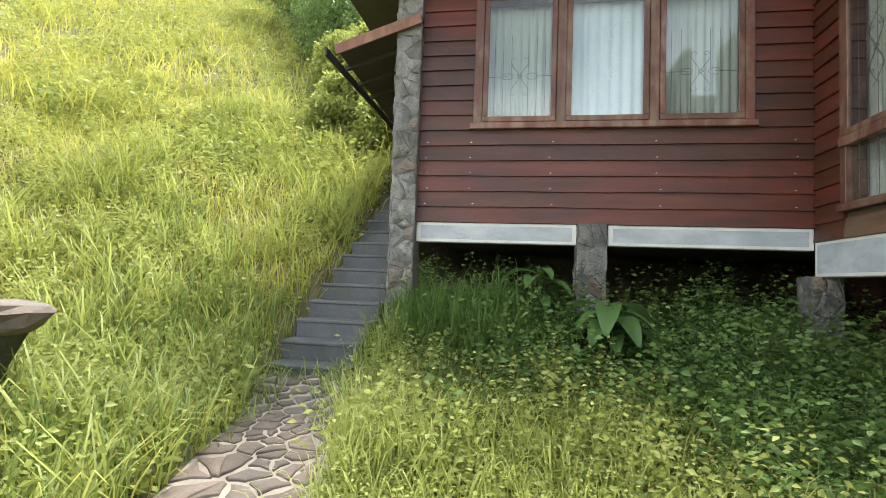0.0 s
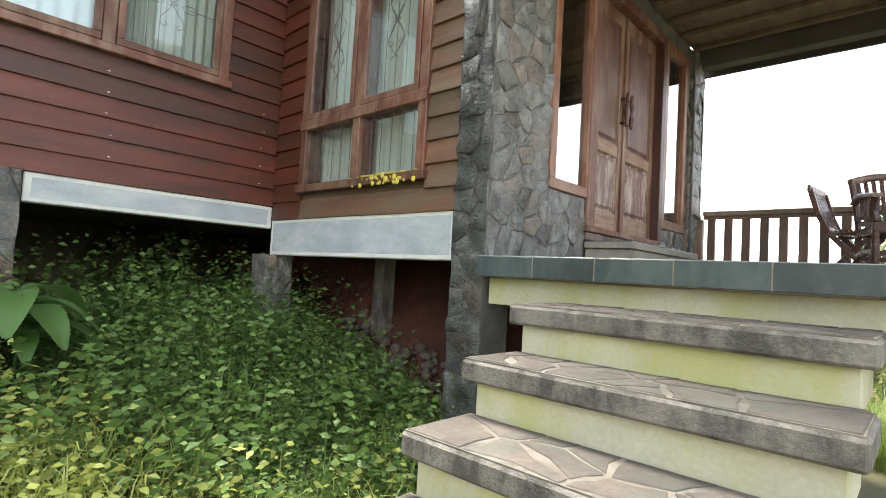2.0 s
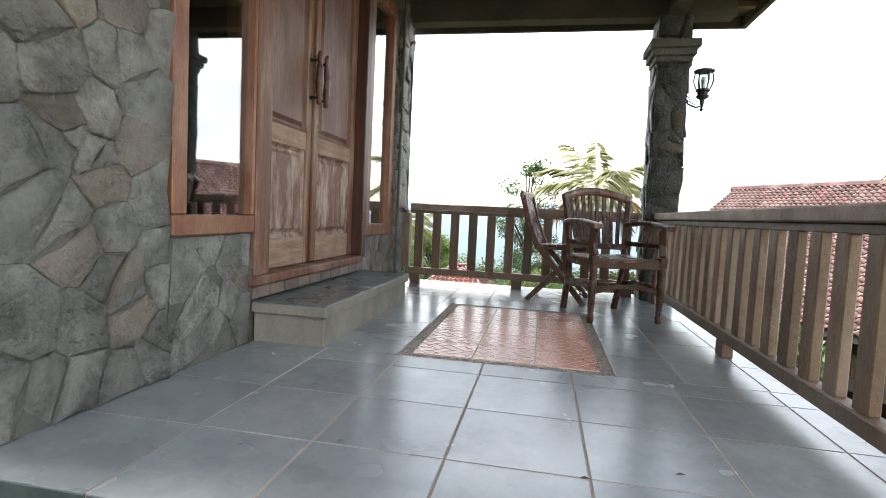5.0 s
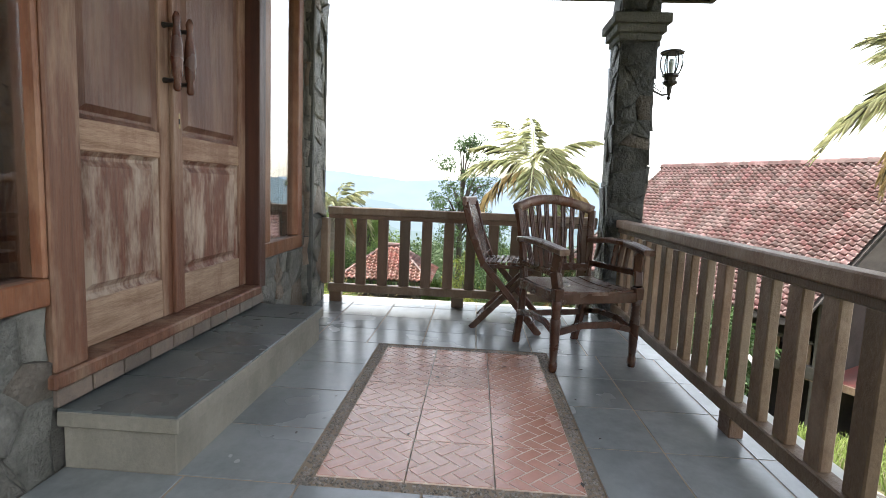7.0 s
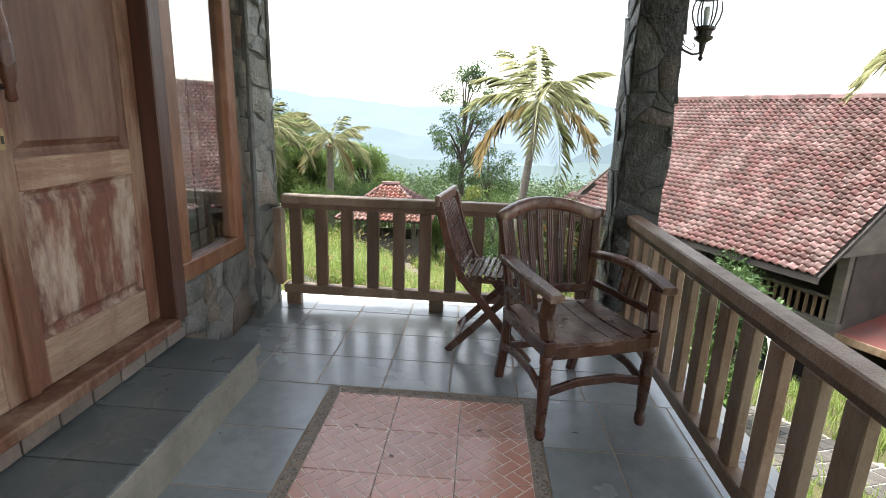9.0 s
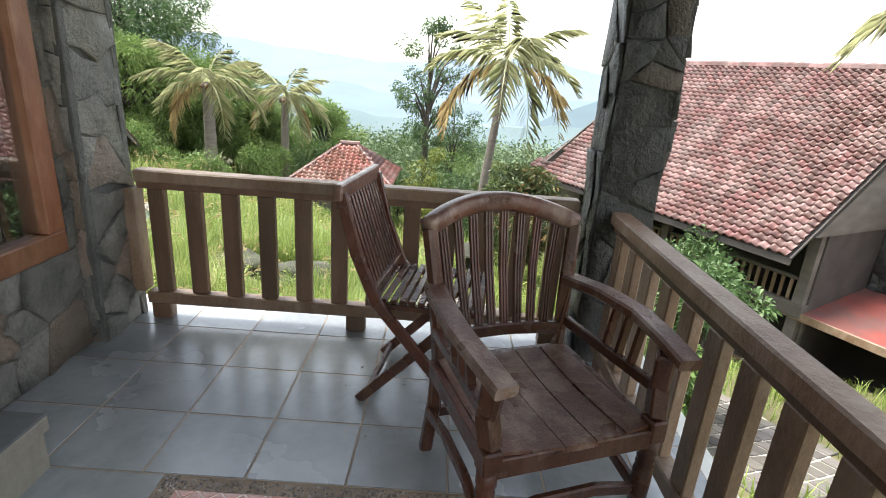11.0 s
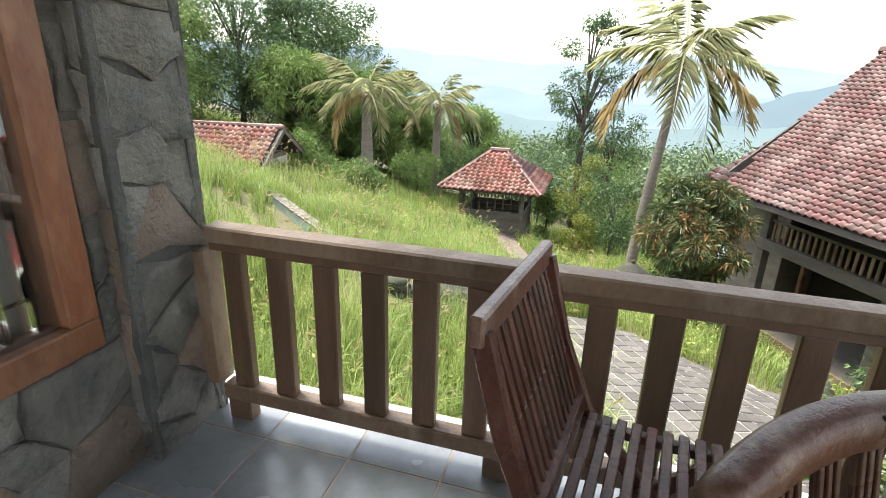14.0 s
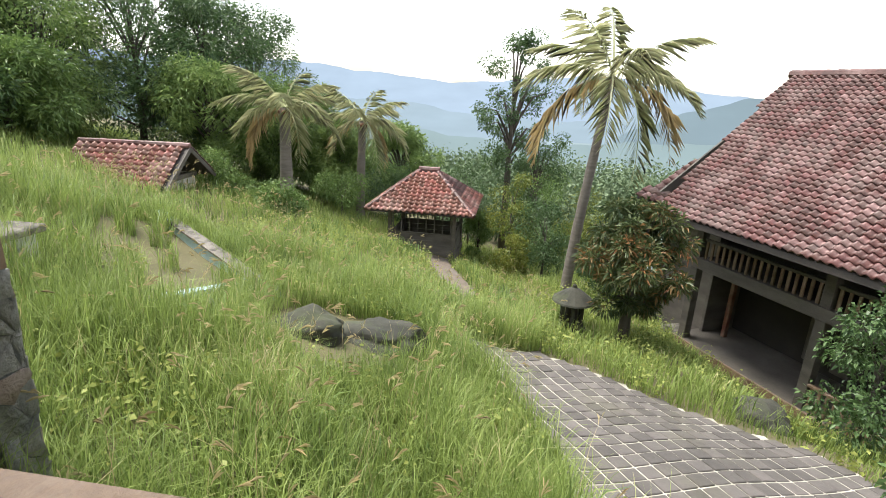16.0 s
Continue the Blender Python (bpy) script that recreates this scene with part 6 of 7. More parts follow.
# ---- the large timber house down the slope ----
def large_house():
    e = thing("timber_house", "two-storey weathered timber house with a broad red clay tile roof", "house")
    U = Vector((-0.888, -0.459, 0)).normalized()
    N = Vector((0.459, -0.888, 0)).normalized()
    E0 = Vector((20.0, -1.68, 0.30))
    L, D, Hh = 7.65, 4.6, 3.5
    m = Matrix.Translation((E0.x, E0.y, 0)) @ Matrix((U, N, Vector((0, 0, 1)))).transposed().to_4x4()
    def bx(nm, a0, a1, d0, d1, z0, z1, material, bevel=0.01, parent=None):
        bm = bmesh.new()
        add_box(bm, a0, a1, d0, d1, z0, z1, bevel)
        bmesh.ops.transform(bm, matrix=m, verts=bm.verts)
        bmesh.ops.recalc_face_normals(bm, faces=bm.faces)
        return part(nm, bm, material, parent or e)
    F1, F2 = -3.15, -0.98
    rs = math.hypot(D, Hh)
    tiled_slope(e, E0, U, N * D + Vector((0, 0, Hh)), L, rs, 0.19, 0.165, -0.7, 0.0, 300, 5)
    far0 = E0 + U * L + N * (2 * D)
    tiled_slope(e, far0, -U, -N * D + Vector((0, 0, Hh)), L, rs, 0.21, 0.2, 0, -0.7, 0, 6)
    ridge_caps(e, E0 + N * D - U * 0.7 + Vector((0, 0, Hh + 0.05)), E0 + N * D + U * L + Vector((0, 0, Hh + 0.05)), 0.12)
    bx("eave_board", 0, L, 0.0, 0.05, 0.16, 0.30, M_DARKWOOD)
    for a in (0.6, 4.0, 7.45):
        bx("post", a - 0.11, a + 0.11, 1.05, 1.27, -4.3, 0.9, M_GREYWOOD)
    bx("floor_beam", 0.4, 7.6, 1.0, 1.22, F2 - 0.14, F2 + 0.14, M_GREYWOOD)
    bx("upper_floor", 0.4, 7.6, 1.22, 3.6, F2 - 0.1, F2 + 0.02, M_DARKWOOD)
    bx("lower_floor", 0.3, 7.6, 1.0, 3.6, F1 - 0.2, F1, M_GREYWOOD)
    bx("floor_edge", 0.3, 7.6, 0.94, 1.0, F1 - 0.22, F1 + 0.02, M_RAIL)
    bx("upper_wall", 0.4, 7.6, 2.9, 3.05, F2, 1.9, M_GREYWOOD)
    # Lower wall near-black: shade under the upper floor put into its colour.
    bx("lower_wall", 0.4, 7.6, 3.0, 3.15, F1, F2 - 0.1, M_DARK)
    for a in (2.6, 3.3):
        bx("curtained_window", a, a + 0.45, 2.96, 3.0, F1 + 0.15, F2 - 0.35, M_GREYWOOD)
    bx("door_frame", 0.85, 0.97, 2.2, 2.32, F1, F2 - 0.1, M_FRAME)
    bx("side_wall", 0.4, 0.5, 1.9, 8.2, F1, 1.2, M_GREYWOOD)
    bx("end_wall", 7.5, 7.6, 1.2, 8.2, -4.4, 0.9, M_DARKWOOD)
    for a0, a1 in ((0.75, 3.88), (4.12, 7.48)):
        bx("top_rail", a0, a1, 1.1, 1.17, F2 + 0.6, F2 + 0.67, M_GREYWOOD)
        n = int((a1 - a0) / 0.17)
        for k in range(n):
            a = a0 + (k + 0.5) * (a1 - a0) / n
            bx("baluster", a - 0.035, a + 0.035, 1.11, 1.15, F2 + 0.14, F2 + 0.6, M_RAIL, 0.004)
    bx("top_rail", 4.1, 7.5, 1.04, 1.12, F1 + 0.55, F1 + 0.62, M_RAIL)
    for k in range(20):
        a = 4.2 + k * 0.165
        bx("baluster", a - 0.035, a + 0.035, 1.06, 1.1, F1 + 0.02, F1 + 0.55, M_RAIL, 0.004)
    # gable boards
    for a in (-0.62, L - 0.05):
        bm = bmesh.new()
        p = [E0 + U * a + N * d + Vector((0, 0, z)) for d, z in ((0.6, 0.35), (2 * D - 0.6, 0.35), (D, Hh - 0.15))]
        q = [x + U * 0.06 for x in p]
        vp, vq = [bm.verts.new(x) for x in p], [bm.verts.new(x) for x in q]
        bm.faces.new(vp), bm.faces.new(vq[::-1])
        for k in range(3):
            bm.faces.new((vq[k - 1], vq[k], vp[k], vp[k - 1]))
        bmesh.ops.recalc_face_normals(bm, faces=bm.faces)
        part("gable", bm, M_GREYWOOD, e)
    # lower roof of the rear wing
    o = E0 - U * 2.2 + N * 1.2 + Vector((0, 0, -0.15))
    tiled_slope(e, o, U, N * 2.4 + Vector((0, 0, 1.5)), 2.6, math.hypot(2.4, 1.5), 0.27, 0.26, 0.5, 0, 120, 8)
    bx("wing_wall", -1.6, 0.4, 2.0, 6.0, -4.2, 0.0, M_GREYWOOD)
    # stone steps up to the floor
    for k in range(3):
        bx("step", -0.5 - 0.28 * k, 0.28 - 0.28 * k, 1.5, 2.4, -4.4, F1 - 0.2 - 0.14 * k, M_NOSE)


large_house()


def annex():
    """A dark stone wall behind the timber house, with a lean-to roof of red sheet before it."""
    U, N = Vector((-0.888, -0.459, 0)).normalized(), Vector((0.459, -0.888, 0)).normalized()
    m = Matrix.Translation((20.0, -1.68, 0)) @ Matrix((U, N, Vector((0, 0, 1)))).transposed().to_4x4()
    e = thing("stone_annex", "dark rubble stone annex with a faded red sheet roof", "outbuilding")
    def bx(nm, a0, a1, d0, d1, z0, z1, material, bevel=0.01, tilt=0.0):
        bm = bmesh.new()
        add_box(bm, a0, a1, d0, d1, z0, z1, bevel)
        for v in bm.verts:
            v.co.z += (v.co.y - d0) * tilt
        bmesh.ops.transform(bm, matrix=m, verts=bm.verts)
        bmesh.ops.recalc_face_normals(bm, faces=bm.faces)
        return part(nm, bm, material, e)
    wall = bx("wall", 7.62, 14, 3.3, 3.7, -4.3, WT, M_STONE_B)
    clad(wall, "stone", m @ Vector((7.62, 3.3, -0.7)), U, (0, 0, 1), 6.3, WT + 0.65, 0.42, random.Random(4), M_STONE_B)
    bx("coping", 7.62, 14, 3.25, 3.75, WT, WT + 0.14, M_REDSHEET)
    bx("chimney", 9.0, 9.4, 3.3, 3.7, WT + 0.14, WT + 0.42, M_REDSHEET)
    bx("roof_sheet", 7.2, 14, 1.1, 3.28, -1.05, -1.0, M_REDSHEET, 0.006, 0.13)
    bx("fascia", 7.2, 14, 1.04, 1.098, -1.16, -1.0, M_RAIL, 0.006)
    for a in (7.5, 10.5, 13.5):
        bx("post", a, a + 0.12, 1.2, 1.32, -4.3, -1.06, M_GREYWOOD)
    # Dark sheet added for the shade beneath the lean-to roof.
    bx("shade_sheet", 7.4, 14, 3.1, 3.24, -4.3, -0.86, M_DARK)


WT = 1.2
annex()


# ---- hut on the bank ----
def hut():
    e = thing("hut", "low white-walled hut with a faded red clay tile roof", "hut")
    A = Vector((0.1, -0.995, 0)).normalized()
    S = Vector((-0.995, -0.1, 0)).normalized()
    R1 = Vector((21.2, 12.0, 0.95))
    L, D, Hh = 3.5, 1.5, 1.05
    tiled_slope(e, R1 - A * L + S * D - Vector((0, 0, Hh)), A, -S * D + Vector((0, 0, Hh)), L, math.hypot(D, Hh), 0.24, 0.22, 0, 0, 160, 11, M_ROOF_O)
    tiled_slope(e, R1 - S * D - Vector((0, 0, Hh)), -A, S * D + Vector((0, 0, Hh)), L, math.hypot(D, Hh), 0.24, 0.22, 0, 0, 0, 12)
    ridge_caps(e, R1 - A * L + Vector((0, 0, 0.05)), R1 + Vector((0, 0, 0.05)), 0.09)
    m = Matrix.Translation((R1.x, R1.y, 0)) @ Matrix((A, S, Vector((0, 0, 1)))).transposed().to_4x4()
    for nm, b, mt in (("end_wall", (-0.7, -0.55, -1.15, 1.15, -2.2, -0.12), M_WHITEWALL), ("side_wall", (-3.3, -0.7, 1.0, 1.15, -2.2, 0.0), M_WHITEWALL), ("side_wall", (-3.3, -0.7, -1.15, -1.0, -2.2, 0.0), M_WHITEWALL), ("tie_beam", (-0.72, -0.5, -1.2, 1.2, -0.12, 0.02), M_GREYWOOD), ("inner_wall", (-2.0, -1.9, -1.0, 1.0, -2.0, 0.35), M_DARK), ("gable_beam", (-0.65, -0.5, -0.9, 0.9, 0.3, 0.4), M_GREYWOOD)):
        bm = box(*b)
        bmesh.ops.transform(bm, matrix=m, verts=bm.verts)
        bmesh.ops.recalc_face_normals(bm, faces=bm.faces)
        part(nm, bm, mt, e)
    for s in (-1, 1):
        bm = bmesh.new()
        add_bar(bm, R1 + S * s * D - Vector((0, 0, Hh + 0.06)), R1 - Vector((0, 0, 0.06)), 0.03, 0.14, 0.004)
        part("barge_board", bm, M_GREYWOOD, e)


hut()

# ---- empty pool, boulder, garden lantern, small masonry ----
pool = thing("pool", "empty overgrown pool with faded blue walls", "pool", kind="structure")
def wall_between(parent, nm, a, b, h, t, material):
    a, b = Vector(a), Vector(b)
    bm = bmesh.new()
    d = (b - a).normalized()
    s = Vector((-d.y, d.x, 0)) * t
    v = [bm.verts.new(p) for p in (a - s, a + s, b + s, b - s)]
    top = [bm.verts.new(p.co + Vector((0, 0, h))) for p in v]
    bm.faces.new(v[::-1]), bm.faces.new(top)
    for k in range(4):
        bm.faces.new((v[k - 1], v[k], top[k], top[k - 1]))
    bmesh.ops.recalc_face_normals(bm, faces=bm.faces)
    return part(nm, bm, material, parent)


wall_between(pool, "long_wall", (16.6, 9.85, -0.75), (13.9, 5.8, -1.3), 0.9, 0.09, M_BLUE)
wall_between(pool, "coping", (16.6, 9.85, 0.102), (13.9, 5.8, -0.398), 0.04, 0.12, M_NOSE)
wall_between(pool, "end_wall", (14.0, 9.0, -0.5), (16.4, 10.3, -0.5), 0.5, 0.09, M_BLUE)
wall_between(pool, "near_wall", (12.6, 7.0, -0.8), (13.6, 6.3, -0.9), 0.75, 0.09, M_BLUE)
wall_between(pool, "low_wall", (10.9, 6.9, -0.3), (12.6, 6.0, -0.6), 0.6, 0.09, M_NOSE)
box_m = thing("masonry_box", "stained white masonry tank with a flat lid", "tank", loc=(11.1, 8.35, float(ground_at(11.1, 8.35)) - 0.05))
part("body", box(-0.6, 0.6, -0.5, 0.5, 0, 0.55, 0.02), M_WHITEWALL, box_m)
part("lid", box(-0.68, 0.68, -0.58, 0.58, 0.55, 0.65, 0.02), M_NOSE, box_m)


def boulder(name, label, loc, size, seed):
    bm = bmesh.new()
    bmesh.ops.create_icosphere(bm, subdivisions=4, radius=1)
    for v in bm.verts:
        d = noise.noise(v.co * 1.3 + Vector((seed, 0, 0))) * 0.35 + noise.noise(v.co * 4 + Vector((0, seed, 0))) * 0.16 + noise.noise(v.co * 9) * 0.06
        v.co *= 1 + d
        v.co = Vector((v.co.x * size[0], v.co.y * size[1], max(v.co.z, -0.4) * size[2]))
    ob = part(name, bm, M_ROCK, smooth=True)
    ob.location = loc
    return tagged(ob, label, "boulder")


boulder("boulder", "large dark mossy boulder in the tall grass", (13.7, 3.95, float(ground_at(13.7, 3.95)) + 0.02), (0.5, 0.8, 0.34), 2)
boulder("boulder", "flat dark boulder beside the larger one", (13.2, 4.95, float(ground_at(13.2, 4.95)) + 0.0), (0.45, 0.6, 0.3), 7)
boulder("boulder", "low grey rock at the edge of the paving", (14.3, -2.4, float(ground_at(14.3, -2.4)) + 0.05), (0.5, 0.45, 0.28), 4)


def garden_lantern():
    z = float(ground_at(18.3, 0.3))
    e = thing("garden_lantern", "dark weathered stone garden lantern with a conical roof", "garden lantern", loc=(18.3, 0.3, z - 0.05))
    bm = bmesh.new()
    add_lathe(bm, [(0.42, 0), (0.42, 0.12), (0.34, 0.16), (0.3, 0.3)], 0, 0, 8)
    part("base", bm, M_ROCK, e)
    for k in range(6):
        a = math.pi / 3 * k
        part("column", box(0.26 * math.cos(a) - 0.04, 0.26 * math.cos(a) + 0.04, 0.26 * math.sin(a) - 0.04, 0.26 * math.sin(a) + 0.04, 0.3, 0.82, 0.006), M_ROCK, e)
    bm = bmesh.new()
    add_lathe(bm, [(0.16, 0.3), (0.16, 0.82)], 0, 0, 8)
    part("core", bm, M_DARK, e)
    bm = bmesh.new()
    add_lathe(bm, [(0.34, 0.80), (0.52, 0.84), (0.5, 0.88), (0.3, 1.03), (0.14, 1.14), (0.06, 1.18), (0.05, 1.24), (0.01, 1.27)], 0, 0, 12)
    part("roof", bm, M_ROCK, e)


garden_lantern()
bm = bmesh.new()
add_tube(bm, [(9.2, -2.2, -0.8), (9.2, -2.2, 0.5), (9.26, -2.2, 0.62), (9.4, -2.2, 0.66)], 0.03, 8)
pole = tagged(part("metal_pole", bm, M_BEAM), "bent pale metal pole standing in the grass", "pole")

# ---- paved yard ----
drive = tagged(new("pavement_drive", None), "weathered drive of square grey paving blocks with pale joints", "paving", kind="structure")


def on_drive(x, y):
    """Inside the paved strip that runs down beside the lawn."""
    left = 0.9 + (x - 10.4) * 0.38
    right = np.where(x < 13, -3.6 + (x - 10) * 0.3, -2.7 + (x - 13) * 1.55)
    return (x > 8.4) & (x < 15.5) & (y < left) & (y > right)


bx, by = np.meshgrid(np.arange(8.2, 15.8, 0.2), np.arange(-4.6, 3.0, 0.2), indexing="ij")
keep = on_drive(bx, by)
vs, fs = [], []
for x, y in zip(bx[keep], by[keep]):
    b = len(vs)
    for dx, dy in ((-0.1, -0.1), (0.1, -0.1), (0.1, 0.1), (-0.1, 0.1)):
        vs.append((x + dx, y + dy, float(ground_at(x + dx, y + dy)) + 0.02))
    fs += [b, b + 1, b + 2, b + 3]
bed = new("joint_bed", raw_mesh("joint_bed", vs, fs, [4] * (len(fs) // 4), M_PAVE_M))
bed.parent = drive
pr = random.Random(21)
S = 0.25
pave_me = [mesh_of("paving_block", box(-S / 2 + 0.012, S / 2 - 0.012, -S / 2 + 0.012, S / 2 - 0.012, -0.05, 0.008 + 0.004 * k, 0.008), M_PAVE) for k in range(3)]
ca, sa = math.cos(radians(27)), math.sin(radians(27))
for i in range(-40, 40):
    for j in range(-40, 40):
        x, y = 12 + (i * ca - j * sa) * S, -0.8 + (i * sa + j * ca) * S
        if on_drive(np.array(x), np.array(y)):
            z = float(ground_at(x, y))
            gx_, gy_ = (float(ground_at(x + 0.1, y)) - z) * 10, (float(ground_at(x, y + 0.1)) - z) * 10
            sx, sy = gx_ * ca + gy_ * sa, gy_ * ca - gx_ * sa
            piece("paving_block", pr.choice(pave_me), bed, (x, y, z + 0.022), (math.atan(sy), -math.atan(sx), radians(27)))
# trodden path on to the pavilion
pv = []
for k, t in enumerate(np.linspace(0, 1, 26)):
    x, y = 18.5 + t * 6.0, 2.4 + t * 2.2 + 0.3 * math.sin(t * 3)
    w = 0.55 - 0.1 * t
    for s in (-1, -0.4, 0.4, 1):
        pv.append((x, y + s * w, float(ground_at(x, y + s * w)) + 0.015))
pf = [q for k in range(25) for c in range(3) for q in (k * 4 + c, k * 4 + 4 + c, k * 4 + 5 + c, k * 4 + 1 + c)]
tagged(new("pavement_garden", raw_mesh("pavement_garden", pv, pf, [4] * (len(pf) // 4), M_FLAG)), "worn stony garden path leading to the pavilion", "path", kind="structure")


def near_path(x, y):
    t = (x - 18.5) / 6.0
    return (t > 0.1) & (t < 1.02) & (np.abs(y - (2.4 + t * 2.2 + 0.3 * np.sin(t * 3))) < 0.45)


# ---- grasses and weeds ----
g = np.random.default_rng(77)


def scatter(n, x0, x1, y0, y1, keep):
    x, y = g.uniform(x0, x1, n), g.uniform(y0, y1, n)
    k = keep(x, y)
    x, y = x[k], y[k]
    return np.stack([x, y, ground_at(x, y) - 0.01], 1)


def patchy(x, y, f=0.8):
    return 0.5 + 0.5 * np.sin(x * f * 1.7 + np.sin(y * f * 1.3) * 2) * np.sin(y * f * 1.9 + np.cos(x * f) * 1.5)


def lawn(x, y):
    house = (x > -1.7) & (x < 8.1) & (y > 4.8)
    porch = (x < 7.0) & (y > -0.1)
    timber = ((20 - x) * 0.888 + (-1.68 - y) * 0.459 > -0.3) & ((x - 20) * 0.459 - (y + 1.68) * 0.888 > 0.9)
    gz = (np.abs(x - 26) < 1.6) & (np.abs(y - 5.3) < 1.5)
    rock = ((x - 13.2) / 1.3) ** 2 + ((y - 4.2) / 1.3) ** 2 < 1
    basin = (x > 12.2) & (x < 15.9) & (y > 6.4 + (x - 14.4) * 1.5) & (y < 10.2) & (y > 6.3)
    basin = basin & (patchy(x, y, 2.2) < 0.75)
    return ~(house | porch | rock | basin | timber | gz | on_drive(x, y) | near_path(x, y))


def grass_arrays(p, h0, h1, w, lean0, lean1):
    n = len(p)
    pt = patchy(p[:, 0], p[:, 1])
    h = g.uniform(h0, h1, n) * (0.6 + 0.6 * pt)
    return blades(p, h, g.uniform(0.6, 1.3, n) * w, g.uniform(lean0, lean1, n), g)


low_right = lambda x, y: lawn(x, y) & ~((y < 1.2) & (x > 9))
tall = scatter(95000, 6.95, 17, -1.0, 13, lambda x, y: low_right(x, y) & (g.random(len(x)) < np.clip(1.5 - (x - 7) * 0.075, 0.25, 1)) & (patchy(x, y, 0.5) > 0.02))
mid = scatter(60000, 14, 32, -8, 24, lambda x, y: lawn(x, y))
short = scatter(30000, 7, 20, -8, 3, lambda x, y: lawn(x, y) & ((y < 1.2) | (x > 15)))
fringe = scatter(9000, 9, 15.5, -1.5, 3.4, lambda x, y: lawn(x, y) & (y < 2.15 + (x - 10.4) * 0.38) & (y > 0.75 + (x - 10.4) * 0.38))
stuff("tall_grass", "tall green grass growing wild over the garden slope", "grass", [grass_arrays(tall, 0.35, 0.95, 0.012, 0.1, 0.75), grass_arrays(mid, 0.25, 0.6, 0.02, 0.1, 0.7), grass_arrays(short, 0.12, 0.4, 0.014, 0.1, 0.7), grass_arrays(fringe, 0.3, 0.7, 0.012, 0.2, 0.8)], M_GRASS)
reeds = scatter(26000, 6.95, 13.5, 0.6, 8.5, lambda x, y: low_right(x, y) & (patchy(x, y, 1.1) > 0.42))
stuff("reed_grass", "tall thin bright green reed grass below the veranda", "grass", [grass_arrays(reeds, 0.6, 1.15, 0.007, 0.05, 0.5)], M_GRASS)
sedge = scatter(15000, 7.0, 24, -1, 12, lambda x, y: low_right(x, y) & (patchy(x, y, 1.6) > 0.72))
stuff("dark_sedge", "dark green clumps of broad sedge among the grass", "grass", [grass_arrays(sedge, 0.3, 0.75, 0.02, 0.3, 1.0)], M_WEED_D)
# seed plumes above the grass
pl = scatter(1500, 7.2, 20, 1.0, 12, lambda x, y: low_right(x, y) & (patchy(x, y, 0.5) > 0.3))
st = blades(pl, g.uniform(0.9, 1.35, len(pl)), np.full(len(pl), 0.005), g.uniform(0.1, 0.45, len(pl)), g)
v7 = st[0].reshape(-1, 7, 3)
tip, before = v7[:, 6], (v7[:, 4] + v7[:, 5]) / 2
dirs = tip - before
dirs /= np.linalg.norm(dirs, axis=1, keepdims=True)
pp, dd = [], []
for k in range(5):
    pp.append(tip - dirs * 0.02 * k)
    dd.append(dirs + g.normal(0, 0.25, dirs.shape))
plume = leaves(np.concatenate(pp), np.concatenate(dd), g.uniform(0.07, 0.13, len(pl) * 5), 0.09, g)
stuff("grass_plumes", "dry straw-coloured seed plumes over the grass", "grass", [st, plume], M_SEED)

# the bank in the west
def bank_area(x, y):
    stair = (x > -2.6) & (x < -1.66) & (y > 4.4)
    walk_ = np.abs(x - path_mid(y)) < 0.42
    yard = (x > -1.66) & ((y > 0.2) | (x > -0.9))
    return ~(stair | walk_ | yard)


bank_near = scatter(42000, -12, -1.2, 0.5, 11, bank_area)
bank_far = scatter(42000, -32, -1.7, 8, 34, bank_area)
bank_green = scatter(16000, -7, -1.7, 2.5, 11, lambda x, y: bank_area(x, y) & (patchy(x, y, 0.7) < 0.55) & (x > -3.2 - 0.35 * y + g.normal(0, 0.7, len(x))))
stuff("bank_grass", "sunlit yellow-green grass covering the steep bank", "grass", [grass_arrays(bank_near, 0.1, 0.45, 0.012, 0.3, 1.3), grass_arrays(bank_far, 0.25, 0.75, 0.026, 0.3, 1.3)], M_GRASS_Y)
stuff("bank_green_grass", "fresh green grass low on the bank beside the stair", "grass", [grass_arrays(bank_green, 0.2, 0.55, 0.013, 0.3, 1.2)], M_GRASS)
edge = scatter(5200, -4.6, -1.2, 0.6, 5.4, lambda x, y: (np.abs(x - path_mid(y)) > 0.42) & (bank_area(x, y) | ((x > -1.6) & (x < -1.2) & (y > 2))))
stuff("verge_grass", "long green grass along the path and stair", "grass", [grass_arrays(edge, 0.25, 0.6, 0.012, 0.1, 0.8)], M_GRASS)


over = scatter(1500, -2.5, -1.0, 2.9, 4.5, lambda x, y: (np.abs(x - path_mid(y)) < 0.44) & (g.random(len(x)) < np.clip((y - 2.9) / 1.2 + (np.abs(x - path_mid(y)) - 0.3) * 3, 0, 1)))
stuff("path_grass", "short grass creeping over the end of the flagstone path", "grass", [grass_arrays(over, 0.08, 0.3, 0.01, 0.4, 1.3)], M_GRASS)


